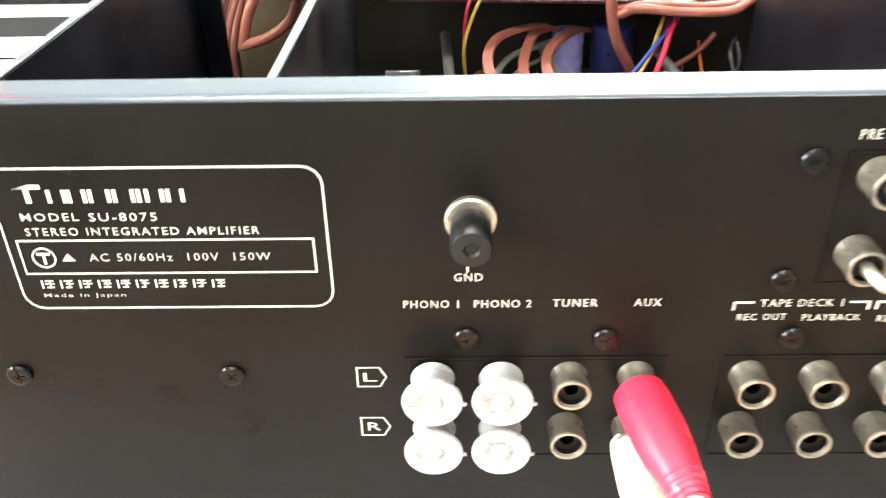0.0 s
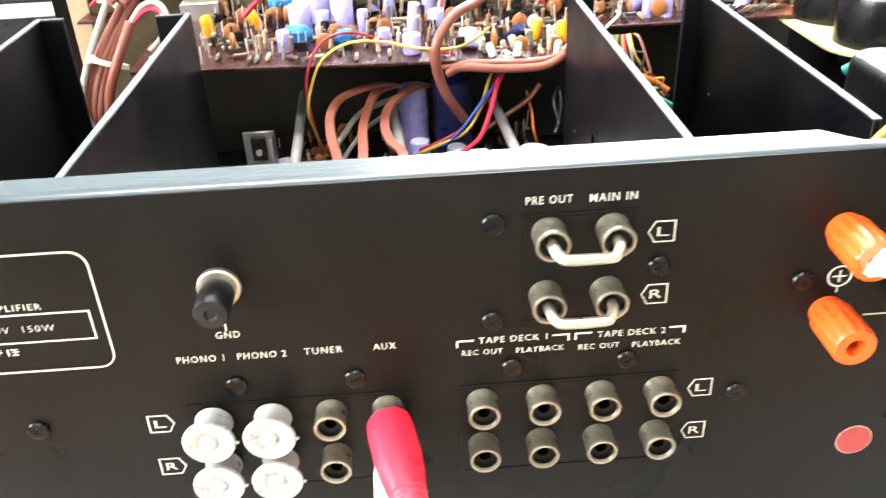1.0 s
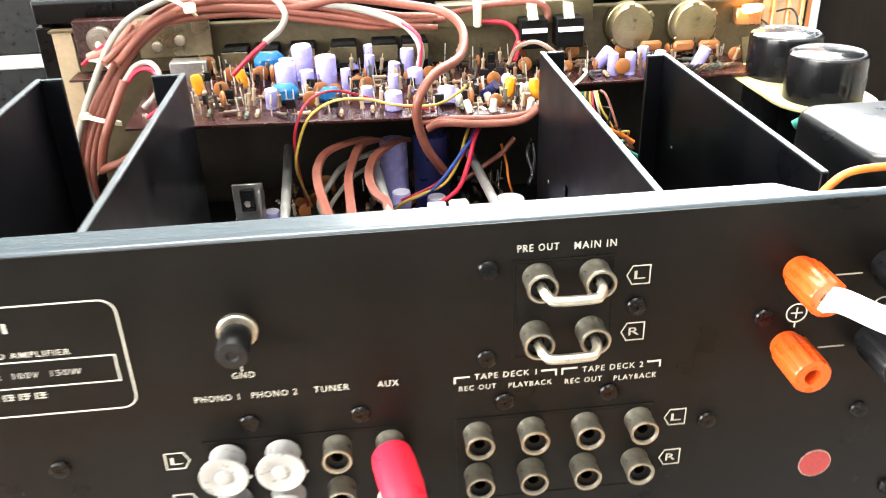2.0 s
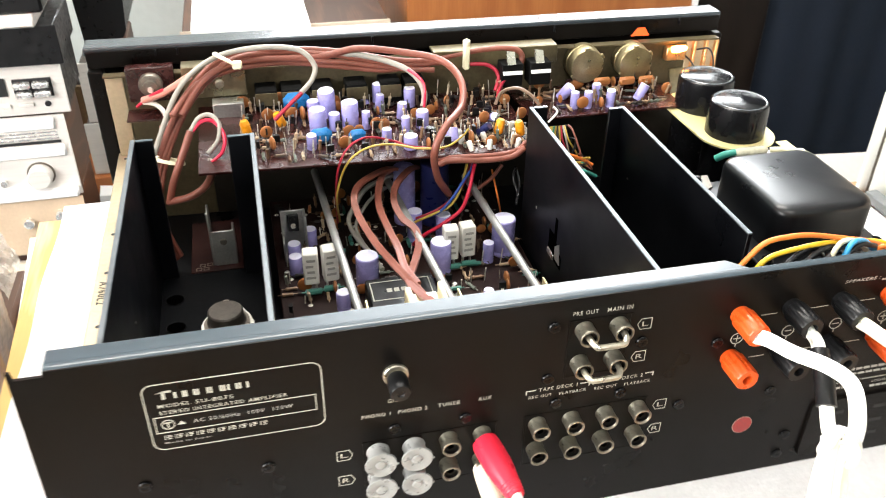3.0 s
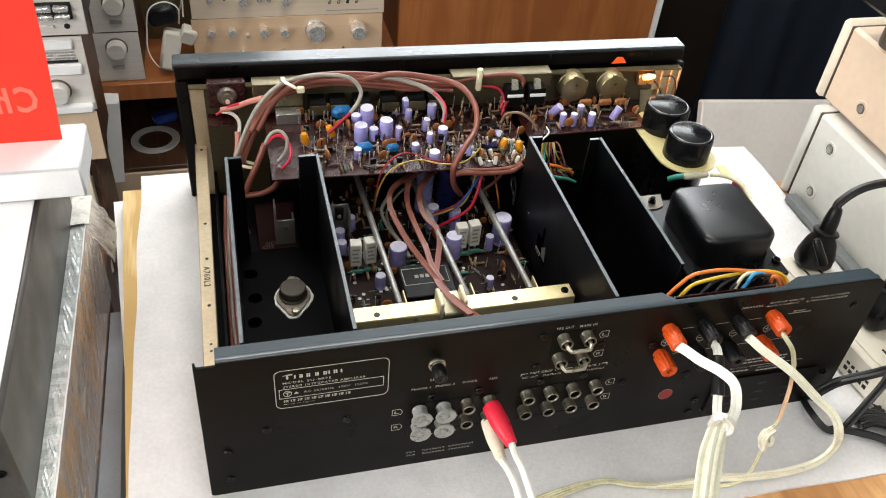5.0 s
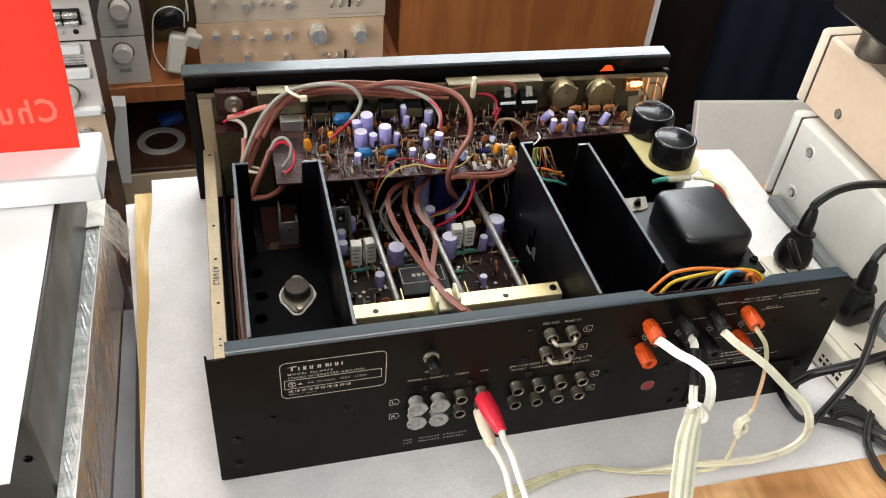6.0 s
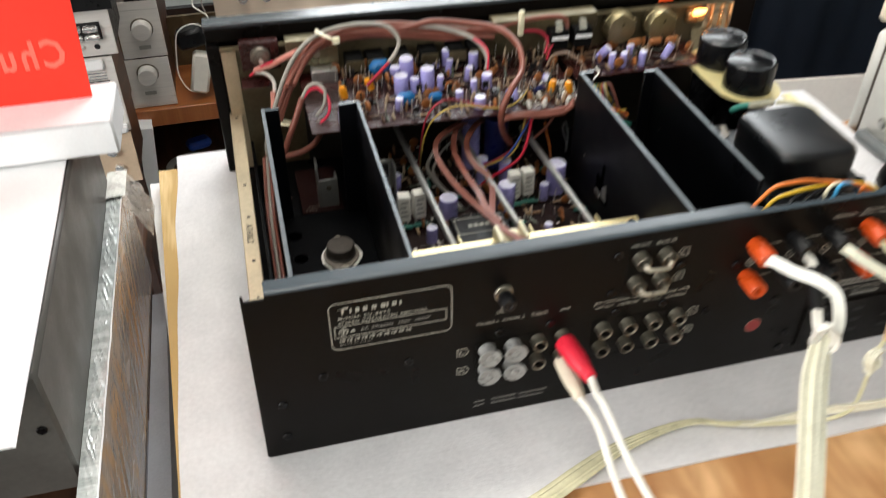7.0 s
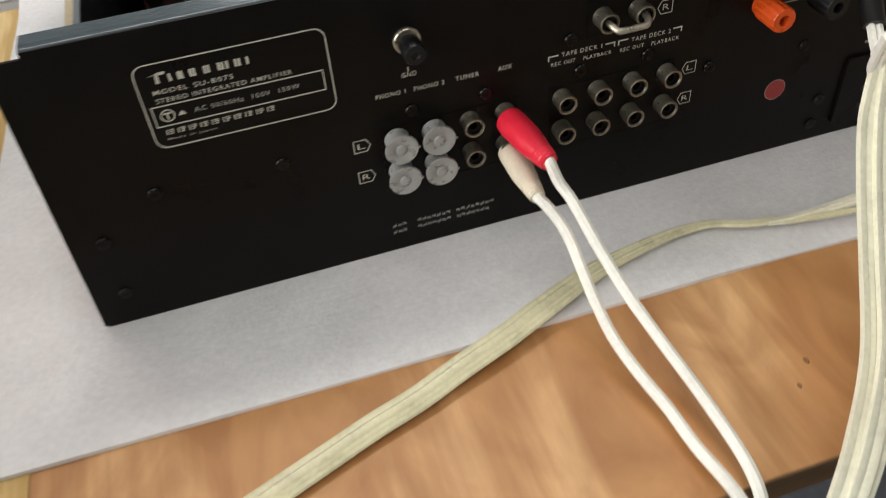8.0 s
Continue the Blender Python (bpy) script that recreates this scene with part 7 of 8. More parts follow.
cord("extension_cable", "black mains cord looping to the bench edge", "mains cord", [(0.5147, -0.025, 0.012), (0.4948, -0.0307, 0.011), (0.4752, -0.0415, 0.01), (0.4629, -0.055, 0.008), (0.4619, -0.064, 0.001), (0.4613, -0.0781, -0.002), (0.4619, -0.0859, -0.002), (0.4681, -0.0984, -0.002)], [(a * 0.8, b * 1.6) for a, b in FLAT], BLACK_RUBBER)
cord("extension_cable", "black mains cord lying on the foam", "mains cord", [(0.4502, -0.0303, 0.002), (0.463, -0.0252, 0.003), (0.4758, -0.0236, 0.005), (0.4997, -0.0258, 0.008), (0.5203, -0.0273, 0.008)], CORD, BLACK_RUBBER)
for k in range(3):
    cord("extension_cable", "black cord folded in a hank on the foam", "mains cord", [(p[0] + 0.0005 * k, p[1] + 0.0050 * k, p[2]) for p in [(0.4507, -0.0339, 0.0045), (0.4607, -0.0342, 0.006), (0.4702, -0.0415, 0.007), (0.4803, -0.0538, 0.007), (0.4919, -0.067, 0.006)]], [(a * 0.7, b * 1.5) for a, b in FLAT], BLACK_RUBBER)


def case(name, x0, x1, y0, y1, z0, z1, material, side, label, screws):
    c = empty(name, (x0 + x1) / 2, (y0 + y1) / 2, z0, label, "instrument case", "stacked instrument cases")
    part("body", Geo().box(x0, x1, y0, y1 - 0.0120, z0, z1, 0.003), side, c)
    part("gasket", Geo().box(x0 + 0.0008, x1 - 0.0008, y1 - 0.0119, y1 - 0.0111, z0 + 0.0008, z1 - 0.0008), TARNISH, c)
    part("bezel", Geo().box(x0 - 0.003, x1 + 0.003, y1 - 0.0110, y1, z0 - 0.001, z1 + 0.003, 0.004), material, c)
    for y, z in screws:
        s = part("screw_cup", Geo().lathe([(0.0078, 0), (0.0070, 0.0010), (0.0044, 0.0004), (0.0034, 0.0003)], Matrix.Translation((x0, y, z)) @ pose(0, 0, 0, 0, -90, 0), 20), side, c)
        part("screw", Geo().lathe([(0.0034, 0.0004), (0.0031, 0.0018), (0.0012, 0.0020)], Matrix.Translation((x0, y, z)) @ pose(0, 0, 0, 0, -90, 0), 14), STEEL, s)
        part("recess", Geo().lathe([(0.0048, 0.0006), (0.0046, 0.0009), (0.0036, 0.0007)], Matrix.Translation((x0, y, z)) @ pose(0, 0, 0, 0, -90, 0), 18, False), TARNISH, s)
    return c


gc = case("instrument_case", 0.5560, 0.86, -0.20, 0.250, -0.0058, 0.0880, GREY_CASE, GREY_CASE, "pale grey enamelled instrument case on the bench", ((0.2102, 0.0186), (0.2096, 0.0666)))
part("base_rail", Geo().box(0.5440, 0.5545, -0.19, 0.225, -0.0020, 0.0060, 0.001), mat("dark grey rail", (0.20, 0.215, 0.22), 0.45, 0, 0.15, 40, 0.1, 600), gc, "dark grey base rail")
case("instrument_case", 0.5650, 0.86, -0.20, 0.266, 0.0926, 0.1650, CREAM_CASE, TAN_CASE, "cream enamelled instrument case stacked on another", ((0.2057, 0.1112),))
blk = empty("black_device", 0.72, 0.08, 0.165, "black device with a metal foot on the cream case", "device")
part("foot", Geo().lathe([(0.0150, 0), (0.0155, 0.002), (0.0155, 0.020), (0.0150, 0.022), (0.0125, 0.0225), (0.0120, 0.0298)], pose(0.5800, 0.2134, 0.1650), 28), TARNISH, blk)
part("body", Geo().box(0.547, 0.84, -0.10, 0.249, 0.1950, 0.26, 0.004), BLACK_PLASTIC, blk)
thing("white_board", Geo().box(1.045, 1.80, 0.0, 0.025, -0.420, 0.0, 0.003, pose(1.038, 1.092, -0.458, -24, 0, -6.5) @ pose(-1.045, 0, 0)), mat("pale carton", (0.93, 0.86, 0.81), 0.7, 0, 0.05, 10, 0.1, 300), "large pale board leaning back, foot on the floor", "board")

# ---- left of the bench ----
side_table = empty("side_stand", -0.35, 0.1, ZF, "dark stand beside the bench carrying stacked units", "stand")
part("top", Geo().box(-0.62, -0.0865, -0.16, 0.34, -0.0700, -0.0500, 0.003), WOOD_WALNUT, side_table)
for x in (-0.60, -0.13):
    for y in (-0.14, 0.28):
        part("leg", Geo().box(x, x + 0.04, y, y + 0.04, ZF, -0.0700, 0.002), WOOD_WALNUT, side_table)
unit = empty("amplifier_cabinet", -0.3, 0.08, -0.05, "black metal cabinet under white sheets", "cabinet")
part("body", Geo().box(-0.55, -0.0955, -0.012, 0.262, 0.0180, 0.1060, 0.002), mat("grey-brown steel cabinet", (0.105, 0.098, 0.090), 0.45, 0.2, 0.15, 30, 0.2, 900), unit)
put("screw", SCREW_M, Matrix.Translation((-0.1035, -0.012, 0.0685)) @ BACK, unit)
g = Geo()
vs = []
for j in range(9):
    for i in range(7):
        vs.append((-0.56 + 0.0770 * i, -0.056 + 0.0312 * j, 0.1080 + 0.0018 * noise.noise((i * 0.7, j * 0.5, 1)) + (0.0008 if i == 6 else 0)))
g.add(vs, [(j * 7 + i, j * 7 + i + 1, (j + 1) * 7 + i + 1, (j + 1) * 7 + i) for j in range(8) for i in range(6)])
g.add([(x, y, z - 0.0012) for x, y, z in vs], [(j * 7 + i + 7, j * 7 + i + 8, j * 7 + i + 1, j * 7 + i) for j in range(8) for i in range(6)])
thing("white_sheet", g, PAPER, "white sheet covering the black cabinet", "sheet", angle=60)
thing("foam_block", Geo().box(-0.52, -0.0640, 0.1720, 0.2265, 0.1100, 0.1340, 0.0015, pose(0, 0, 0.0, 0, 0, 0)), FOAM_BLOCK, "thick white foam block lying on the sheet", "foam block")
card = empty("red_card", -0.2, 0.207, 0.1342, "red card standing on the foam block, print reversed", "card")
part("sheet", Geo().prism([(-0.50, 0.1342), (-0.0778, 0.1342), (-0.0742, 0.200), (-0.0728, 0.262), (-0.0718, 0.330), (-0.50, 0.330)], 0.0015, Matrix.Translation((0, 0.2080, 0)) @ BACK), RED_CARD, card)
MIRROR = Matrix.Translation((0, 0.2064, 0)) @ BACK @ Matrix.Diagonal((-1, 1, 1, 1))
letters("Chu", 0.0860, 0.1240, 0, 0.0195, 0, RED_PRINT, Matrix.Translation((0, 0, 0.1665)) @ MIRROR, "lettering", card, 0.022)
wrapped = empty("wrapped_cabinet", -0.09, 0.1, -0.05, "wooden cabinet side wrapped in crinkled clear film", "wrapped cabinet")
def crinkle(x0, x1, y0, y1, z0, z1, amp_, seed, vertical, nu=14, nv=240, slant=0.0):
    """Film drawn over a face, with small creased facets that run on the slant."""
    vs = []
    for j in range(nv + 1):
        for i in range(nu + 1):
            u, v = i / nu, j / nv
            y = y0 + (y1 - y0) * v
            q = v * 90 + slant * u
            d = abs(noise.noise((u * 0.9, q, seed))) + 0.6 * abs(noise.noise((u * 1.6, q * 2.3 + 2 * slant * u, seed + 4))) + 0.12 * noise.noise((u * 12, v * 120, seed + 8))
            e = min(1, 4 * u, 4 * (1 - u))
            x, z = x0 + (x1 - x0) * u, z0 + (z1 - z0) * u
            vs.append((x + amp_ * d * e, y, z) if vertical else (x, y, z + amp_ * d * e))
    return Geo().add(vs, [(j * (nu + 1) + i, j * (nu + 1) + i + 1, (j + 1) * (nu + 1) + i + 1, (j + 1) * (nu + 1) + i) for j in range(nv) for i in range(nu)])


part("core", Geo().box(-0.0945, -0.0870, -0.15, 0.262, -0.0498, 0.0300, 0.002), WOOD_WALNUT, wrapped)
part("film", crinkle(-0.0952, -0.0843, -0.152, 0.268, 0.0335, 0.0335, 0.0012, 2, False, 14, 260, 7.0), WRAP, wrapped, "crinkled clear film", 25)
part("film", crinkle(-0.0843, -0.0838, -0.152, 0.262, 0.0340, -0.0640, 0.0008, 5, True, 30, 200, 14.0), TAPE_BROWN, wrapped, "brown wood showing through film", 60)
part("film_edge", Geo().sweep([(-0.0844 + 0.0005 * noise.noise((k * 0.8, 0, 5)), -0.152 + 0.0138 * k, 0.0346) for k in range(31)], 0.0006, 3), PAPER, wrapped, "bright welded film edge")
part("film_fold", crinkle(-0.0965, -0.0815, 0.236, 0.272, 0.0352, 0.0358, 0.0012, 7, False, 10, 24, 2.0), WRAP_BAG, wrapped, "white folded end of the film", 20)
part("film_fold", crinkle(-0.0830, -0.0680, 0.226, 0.270, 0.0356, 0.0000, 0.0050, 9, True, 12, 60, 3.0), LOOSE_FILM, wrapped, "loose crumpled film", 20)
thing("foam_strip", Geo().prism([(-0.0828, -0.16), (-0.0625, -0.16), (-0.0722, 0.235), (-0.0828, 0.235)], -0.063 - ZF, pose(0, 0, ZF)), FOAM_SHADED, "foam sheet between bench and cabinet, greyed for shade", "foam sheet")
thing("foam_strip", Geo().prism([(-0.0775, 0.335), (-0.0590, 0.109), (-0.0500, 0.109), (-0.0600, 0.335)], 0.024, pose(0, 0, -0.0450)), FOAM_BLOCK, "white foam edge below the bench top", "foam sheet")


# ---- shelf behind the bench ----
shelf = empty("shelf_unit", 0.0, 1.6, ZF, "orange-brown wooden shelf unit with a dark lower bay", "shelf")
part("upper_board", Geo().box(-0.75, 0.4150, 1.415, 1.90, -0.568, -0.527, 0.002), WOOD_ORANGE, shelf)
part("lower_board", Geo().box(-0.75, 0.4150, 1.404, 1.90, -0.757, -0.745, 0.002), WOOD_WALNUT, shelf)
part("front_board", Geo().box(-0.75, 0.4150, 1.400, 1.42, ZF, -0.7572, 0.002), BEIGE, shelf)
part("inner_back", Geo().box(-0.74, 0.4140, 1.62, 1.63, -0.5268, -0.405), OLIVE_BACK, shelf)
# back board coloured near black for the shade deep in the bay
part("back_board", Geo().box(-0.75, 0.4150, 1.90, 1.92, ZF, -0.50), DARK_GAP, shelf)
for x in (-0.77, 0.415):
    part("side_board", Geo().box(x, x + 0.02, 1.415, 1.92, ZF, -0.527), WOOD_ORANGE, shelf)


def hifi(name, x0, x1, y, z0, z1, knobs, label, group="", depth=0.3, face=None, side=None, reach=1.1):
    c = empty(name, (x0 + x1) / 2, y + depth / 2, z0, label, "hi-fi unit", group)
    part("cabinet", Geo().box(x0 + 0.004, x1 - 0.004, y + 0.004, y + depth, z0 + 0.002, z1 - 0.001, 0.002), side or WOOD_WALNUT, c)
    part("faceplate", Geo().box(x0, x1, y, y + 0.0038, z0, z1, 0.001), face or SILVER, c)
    for x, z, r in knobs:
        out = reach if r < 0.0185 else min(reach, 1.3)
        part("knob", Geo().lathe([(r, 0), (r, r * out * 0.85), (r * 0.88, r * out), (r * 0.3, r * out)], Matrix.Translation((x, y, z)) @ BACK, 20), SILVER_KNOB if r < 0.0185 or face in (None, CHAMPAGNE) else SILVER_COOL, c)
        if r > 0.0185:
            part("ring", Geo().lathe([(r * 1.16, 0), (r * 1.14, 0.0012), (r * 1.0, 0.0012)], Matrix.Translation((x, y, z)) @ BACK, 24), TARNISH if face not in (None, CHAMPAGNE) else SILVER_KNOB, c)
    return c


a1 = hifi("silver_amplifier", -0.035, 0.388, 1.45, -0.526, -0.3985, [(0.006, -0.426, 0.009), (0.0505, -0.426, 0.009), (0.0838, -0.438, 0.005), (0.1196, -0.428, 0.010), (0.1643, -0.430, 0.010), (0.2342, -0.432, 0.021), (0.3284, -0.430, 0.017), (0.0707, -0.480, 0.008), (0.161, -0.484, 0.008), (0.01, -0.480, 0.005), (0.245, -0.484, 0.005)], "tan silver amplifier with rows of turned knobs on the shelf", "silver amplifiers", face=CHAMPAGNE, reach=2.2)
a2 = hifi("silver_amplifier", -0.032, 0.391, 1.45, -0.3975, -0.243, [(0.0785, -0.354, 0.010), (0.169, -0.356, 0.010), (0.008, -0.352, 0.006), (0.0399, -0.352, 0.003), (0.113, -0.354, 0.005), (0.134, -0.355, 0.005), (0.240, -0.300, 0.021), (0.345, -0.30, 0.015), (0.0785, -0.305, 0.010), (0.125, -0.305, 0.010), (0.03, -0.305, 0.010)], "pale silver amplifier stacked on another one", "silver amplifiers", reach=2.2)
for c, z, dx in ((a1, -0.520, 0.0), (a2, -0.3880, 0.010)):
    part("slot_line", Geo().box(0.249 + dx, 0.367 + dx, 1.4488, 1.4499, z - 0.0006, z + 0.0006), PRINT_GREY, c)
    for k in range(4):
        lv = part("lever", Geo().box(0.2545 + dx + 0.020 * k, 0.2595 + dx + 0.020 * k, 1.438, 1.4499, z + 0.022 + 0.004 * (k == 2), z + 0.036 + 0.006 * (k == 2), 0.001), SILVER_KNOB if k != 2 else DARK_GAP, c)
        part("slot", Geo().box(0.2540 + dx + 0.020 * k, 0.2600 + dx + 0.020 * k, 1.4486, 1.4499, z + 0.016, z + 0.022), DARK_GAP, lv)
s1 = hifi("small_silver_unit", -0.245, -0.146, 1.43, -0.526, -0.412, [(-0.194, -0.446, 0.020)], "small silver unit with one round knob", "small silver units", 0.25, SILVER_COOL)
s2 = hifi("small_silver_unit", -0.233, -0.144, 1.43, -0.409, -0.285, [(-0.184, -0.344, 0.020)], "small silver unit stacked on another", "small silver units", 0.25, SILVER_COOL)
for c, x, z in ((s1, -0.197, -0.492), (s2, -0.186, -0.386)):
    part("badge", Geo().box(x - 0.012, x + 0.012, 1.4285, 1.4299, z - 0.004, z + 0.004), PRINT_GREY, c)

g = Geo()
vs, n = [], 30
for j in range(7):
    for i in range(n + 1):
        x = -0.010 + 0.235 * i / n
        w = 0.0025 * noise.noise((x * 18, j * 0.6, 3))
        y, z = ((1.435, -0.263 + 0.085 * (x + 0.010) + 0.004 * noise.noise((x * 30, 0, 1))), (1.437, -0.252 + 0.05 * (x + 0.010)), (1.442, -0.2395), (1.47, -0.2385), (1.55, -0.2380), (1.65, -0.2385), (1.72, -0.2390))[j]
        vs.append((x, y, z + w))
g.add(vs, [(j * (n + 1) + i, j * (n + 1) + i + 1, (j + 1) * (n + 1) + i + 1, (j + 1) * (n + 1) + i) for j in range(6) for i in range(n)])
g.add([(x, y + 0.0012, z - 0.0012) for x, y, z in vs], [((j + 1) * (n + 1) + i, (j + 1) * (n + 1) + i + 1, j * (n + 1) + i + 1, j * (n + 1) + i) for j in range(6) for i in range(n)])
thing("white_cloth", g, PAPER, "white cloth lying over the upper silver amplifier", "cloth", angle=60)
thing("dark_case", Geo().prism([(-0.205, -0.2845), (-0.158, -0.2845), (-0.128, -0.225), (-0.120, -0.120), (-0.215, -0.120)], 0.20, Matrix.Translation((0, 1.63, 0)) @ BACK), BLACK_PLASTIC, "dark case on the small silver unit", "case")

DECK = len(scene.objects)
stand = empty("hifi_stand", -0.4, 1.25, ZF, "dark wooden stand under the stacked decks", "stand")
part("side_panel", Geo().box(-0.255, -0.241, 1.12, 1.27, ZF, -0.520, 0.002), WOOD_WALNUT, stand)
part("top", Geo().box(-0.75, -0.241, 1.11, 1.27, -0.520, -0.505, 0.002), WOOD_WALNUT, stand)
part("beige_front", Geo().box(-0.75, -0.257, 1.105, 1.118, -0.80, -0.521, 0.002), CREAM_CASE, stand)
hifi("cassette_deck", -0.62, -0.217, 1.10, -0.505, -0.400, [(-0.2560, -0.432, 0.010), (-0.2520, -0.470, 0.008), (-0.310, -0.441, 0.009)], "beige-fronted deck with small knobs", "stacked decks", 0.15, BEIGE)
d2 = hifi("cassette_deck", -0.62, -0.214, 1.10, -0.395, -0.250, [(-0.2708, -0.352, 0.0190), (-0.330, -0.362, 0.006), (-0.355, -0.362, 0.006)], "silver deck with one large round knob", "stacked decks", 0.15, SILVER_COOL)
part("bar", Geo().box(-0.50, -0.2296, 1.094, 1.0999, -0.2727, -0.2520, 0.003), PAPER, d2)
for k in range(3):
    part("stripe", Geo().box(-0.50, -0.2296, 1.0985, 1.0999, -0.2800 - 0.0055 * k, -0.2765 - 0.0055 * k, 0.0003), SILVER_KNOB, d2)
part("window", Geo().box(-0.50, -0.2270, 1.0975, 1.0999, -0.2975, -0.2930), DARK_GAP, d2)
part("bar", Geo().box(-0.50, -0.2227, 1.093, 1.0999, -0.3210, -0.2990, 0.003), PAPER, d2)
part("white_panel", Geo().box(-0.50, -0.2180, 1.085, 1.0999, -0.3940, -0.3780, 0.003), PAPER, d2)
d3 = hifi("cassette_deck", -0.62, -0.2010, 1.10, -0.2468, -0.1640, [], "silver deck with piano keys", "stacked decks", 0.15, SILVER_COOL, BLACK_PLASTIC)
part("recess", Geo().box(-0.2760, -0.2190, 1.0980, 1.0999, -0.2175, -0.1865, 0.0006), DARK_GAP, d3)
for x in (-0.2735, -0.2465):
    for z in (-0.2150, -0.2000):
        part("key", Geo().box(x, x + 0.0245, 1.086, 1.0978, z, z + 0.0095, 0.002), SILVER_KNOB, d3)
part("window", Geo().box(-0.60, -0.2861, 1.0975, 1.0999, -0.2130, -0.1840), DARK_GAP, d3)
for x0, x1 in ((-0.3000, -0.2858), (-0.2753, -0.2521), (-0.33, -0.31)):
    part("button", Geo().box(x0, x1, 1.0960, 1.0999, -0.2325, -0.2265, 0.001), SILVER_COOL, d3)
part("socket", Geo().lathe([(0.0048, 0), (0.0048, 0.001), (0.0030, 0.001), (0.0028, 0.0002)], Matrix.Translation((-0.2318, 1.0999, -0.2300)) @ BACK, 18), DARK_GAP, d3)
d4 = hifi("turntable_base", -0.64, -0.190, 1.08, -0.160, -0.100, [], "black unit on top of the decks", "stacked decks", 0.15, BLACK_PLASTIC, BLACK_PLASTIC)
part("lid", Geo().box(-0.64, -0.215, 1.070, 1.23, -0.0995, -0.080, 0.003), SILVER_COOL, d4)
thing("black_receiver", Geo().box(-0.64, -0.200, 1.075, 1.24, -0.0795, 0.075, 0.004), BLACK_PLASTIC, "black receiver on top of the stacked decks", "receiver")
for ob in list(scene.objects)[DECK:]:
    if ob.parent is None:
        ob.matrix_basis = Matrix.Translation((0.010, 0, 0.003 if ob is not stand else 0)) @ ob.matrix_basis
thing("white_paper", Geo().box(-0.0155, 0.0155, -0.10, 0.08, -0.106, 0.106, 0.001, pose(-0.238, 1.47, -0.652, 0, 6, 4)), PAPER, "bundle of white paper standing by the shelf", "paper")
thing("tape_roll", Geo().lathe([(0.040, 0), (0.058, 0), (0.058, 0.004), (0.040, 0.004), (0.040, 0)], pose(-0.158, 1.515, -0.7445, 0, 0, 0), 36, False), mat("dull white tape", (0.52, 0.52, 0.50), 0.6, 0, 0.1, 60), "roll of white tape lying on the lower shelf", "tape roll")
thing("blue_cloth", Geo().box(-0.03, 0.03, -0.02, 0.02, 0, 0.025, 0.008, pose(-0.135, 1.60, -0.7445, 0, 0, 20)), BLUE_WIRE, "dark blue cloth in the lower bay", "cloth")
ad = empty("adapter", -0.06, 1.39, -0.517, "white plug adapter with a black plug on the shelf", "adapter")
part("body", Geo().box(-0.020, 0.020, -0.018, 0.018, 0, 0.090, 0.006, pose(-0.096, 1.45, -0.5120, -8, 14, 0)), WHITE_PLASTIC, ad)
part("plug", Geo().box(-0.032, 0.032, -0.02, 0.02, 0, 0.042, 0.008, pose(-0.088, 1.47, -0.412, 0, -12, 0)), BLACK_PLASTIC, ad)
part("cord", Geo().sweep([(-0.060, 1.45, -0.405), (-0.058, 1.44, -0.365), (-0.085, 1.44, -0.350), (-0.118, 1.445, -0.370), (-0.130, 1.45, -0.43), (-0.132, 1.45, -0.47), (-0.118, 1.45, -0.505), (-0.100, 1.45, -0.510)], 0.0016, 8), WHITE_CORD, ad)

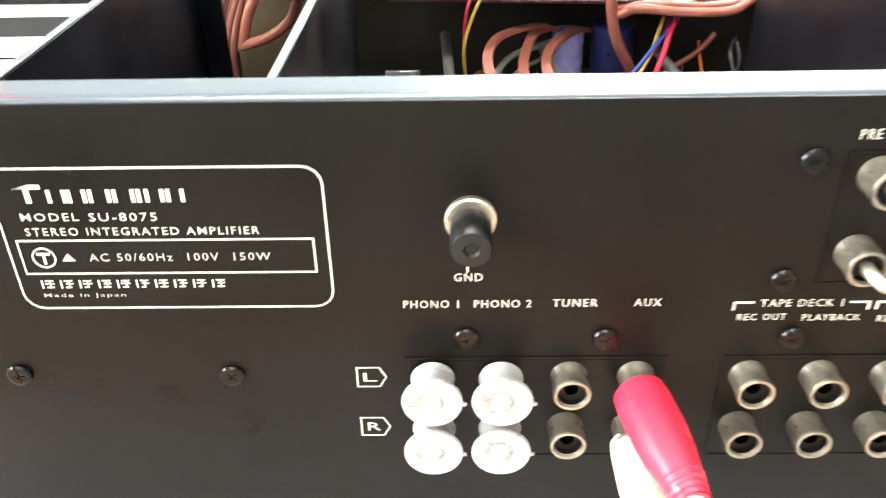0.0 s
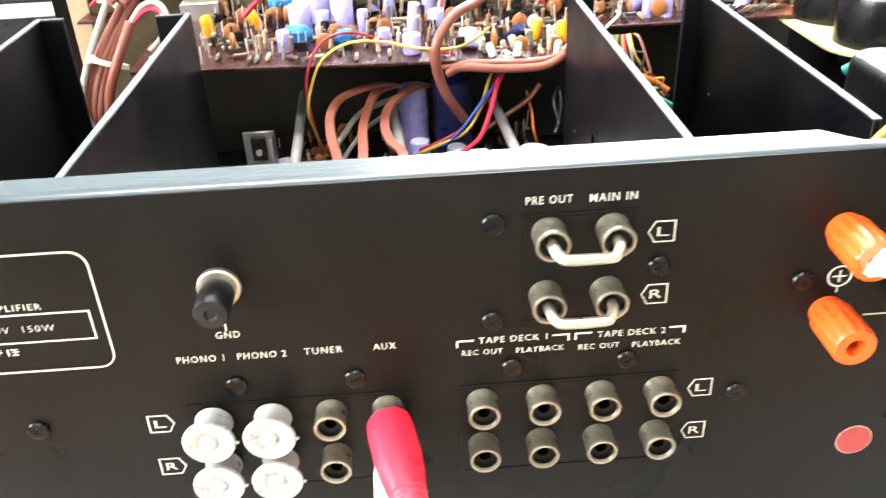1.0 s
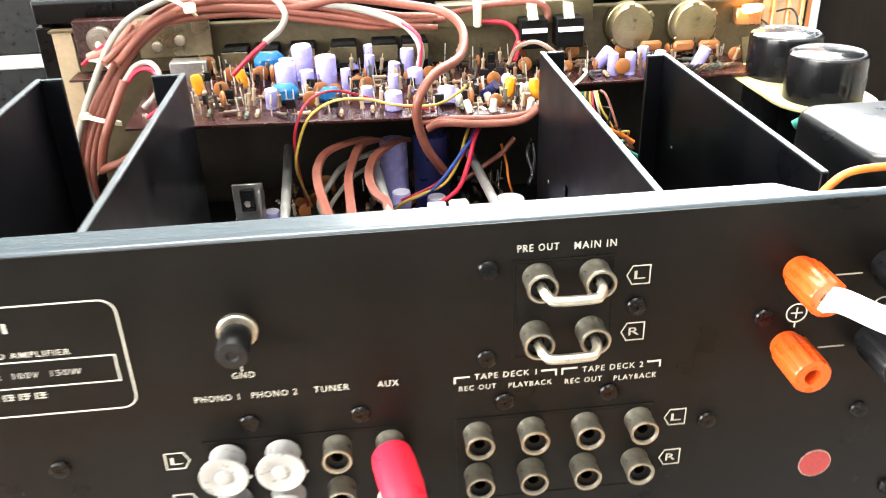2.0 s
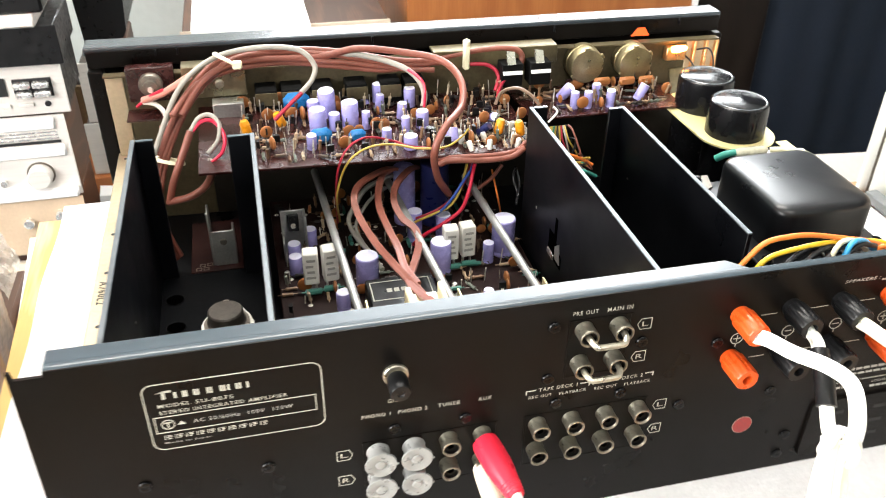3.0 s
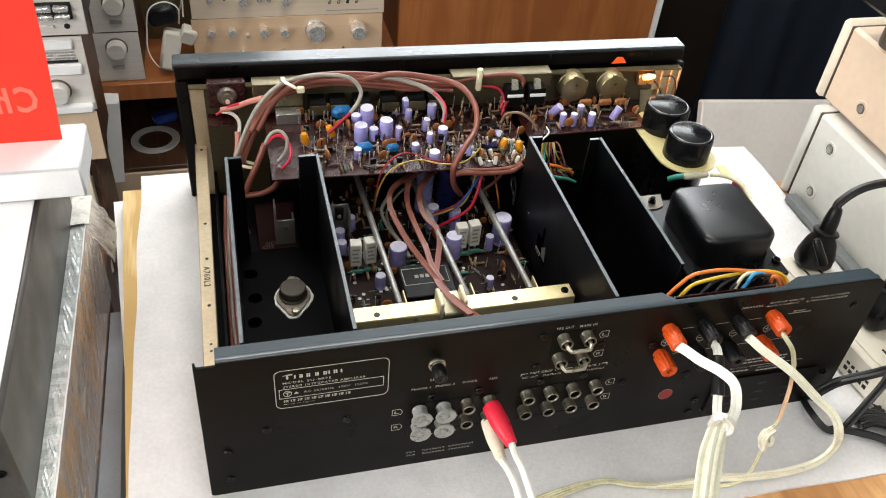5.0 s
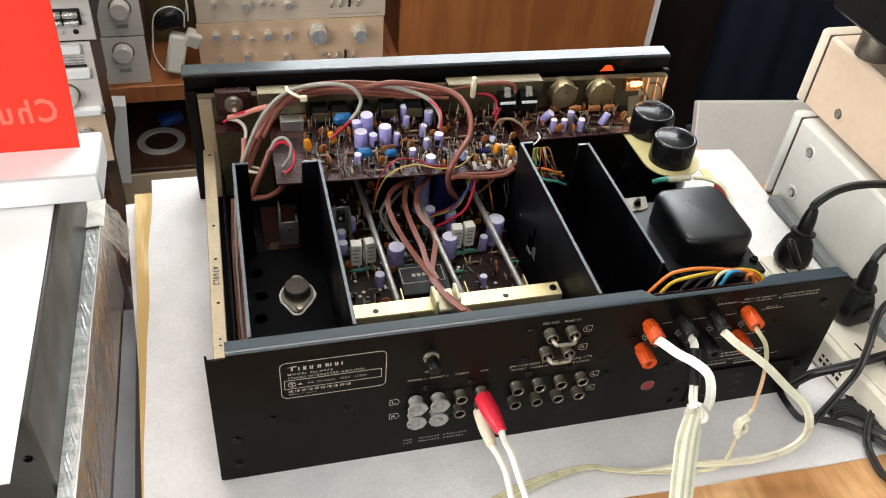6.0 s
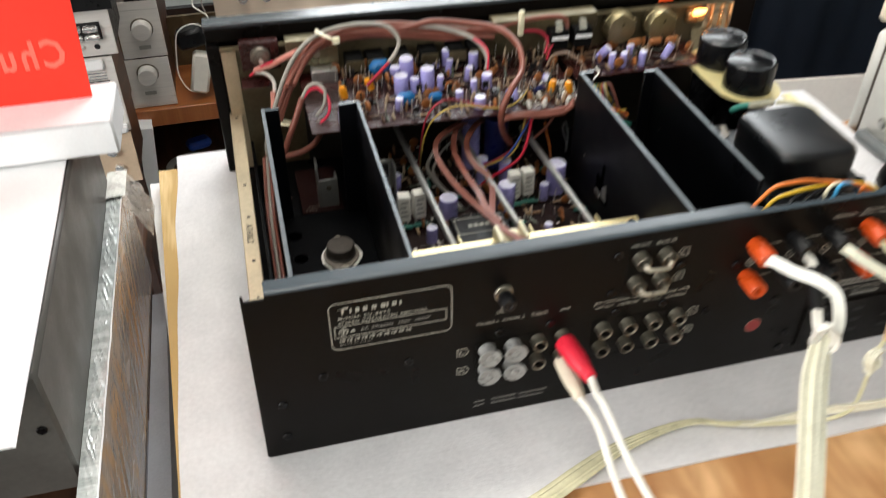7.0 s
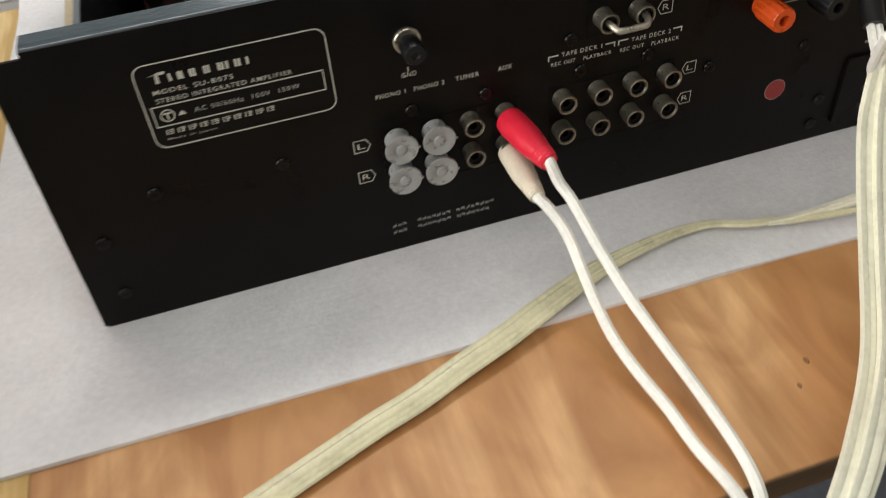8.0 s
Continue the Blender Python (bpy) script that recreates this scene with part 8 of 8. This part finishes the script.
part("body", Geo().box(-0.017, 0.017, -0.015, 0.015, 0, 0.036, 0.004, pose(-0.052, 1.46, -0.452, 10, 24, 0)), WHITE_PLASTIC, ad)
part("prong", Geo().box(-0.006, 0.006, -0.004, 0.004, 0, 0.018, 0.001, pose(-0.086, 1.455, -0.400, 0, 20, 0)), WHITE_PLASTIC, ad)
for k in range(2):
    part("cord", Geo().sweep([(-0.062 + 0.012 * k, 1.46, -0.395), (-0.050, 1.47, -0.360 + 0.01 * k), (-0.058 - 0.02 * k, 1.50, -0.330), (-0.050, 1.53, -0.290)], 0.0017, 8), WHITE_CORD if k else GREY_WIRE, ad)

# ---- wall furniture ----
cup = empty("wood_cupboard", 0.79, 1.75, ZF, "orange-brown veneered cupboard with plain doors", "cupboard")
part("door", Geo().box(0.436, 1.105, 1.50, 1.52, ZF + 0.03, 0.60, 0.002), WOOD_ORANGE, cup)
part("carcass", Geo().box(0.436, 1.105, 1.521, 1.95, ZF, 0.60), WOOD_ORANGE, cup)
part("white_edge", Geo().box(1.1055, 1.1165, 1.49, 1.95, ZF, 0.60, 0.001), PAPER, cup)
thing("dark_panel", Geo().box(1.1190, 1.3300, 1.530, 1.570, ZF, 0.60, 0.002), mat("near-black stained wood", (0.012, 0.0075, 0.0055), 0.5, 0, 0.3, 40, 0.1, 400, 0.2, stretch=(1, 1, 0.1)), "dark brown wooden panel beside the cupboard", "panel", kind="structure")
g = Geo()
vs = []
for j in range(2):
    for i in range(121):
        x = 1.331 + 1.21 * i / 120
        vs.append((x, 1.545 + 0.005 * math.sin(i * 0.55) + 0.010 * math.sin(i * 0.21 + 1), ZF + 0.01 if j == 0 else 1.2))
g.add(vs, [(i, i + 1, 122 + i, 121 + i) for i in range(120)])
g.add([(x, y + 0.004, z) for x, y, z in vs], [(121 + i, 122 + i, i + 1, i) for i in range(120)])
thing("curtain", g, CURTAIN, "dark navy curtain hanging in soft folds", "curtain", angle=180)

# ---- ceiling lamps ----
TUBE = mat("lit tube", (1.0, 0.97, 0.92), 0.4, emit=4.0)
for y in (0.75, -0.75):
    c = empty("ceiling_lamp", 0.1, y, ZC, "white fluorescent ceiling lamp, lit", "ceiling lamp", "ceiling lamps")
    part("housing", Geo().box(-0.55, 0.75, y - 0.15, y + 0.15, 1.660, 1.6995, 0.004), PAPER, c)
    for d in (-0.07, 0.07):
        part("tube", Geo().lathe([(0.013, 0), (0.013, 1.2)], along((-0.5, y + d, 1.645), (0.7, y + d, 1.645)), 12), TUBE, c)
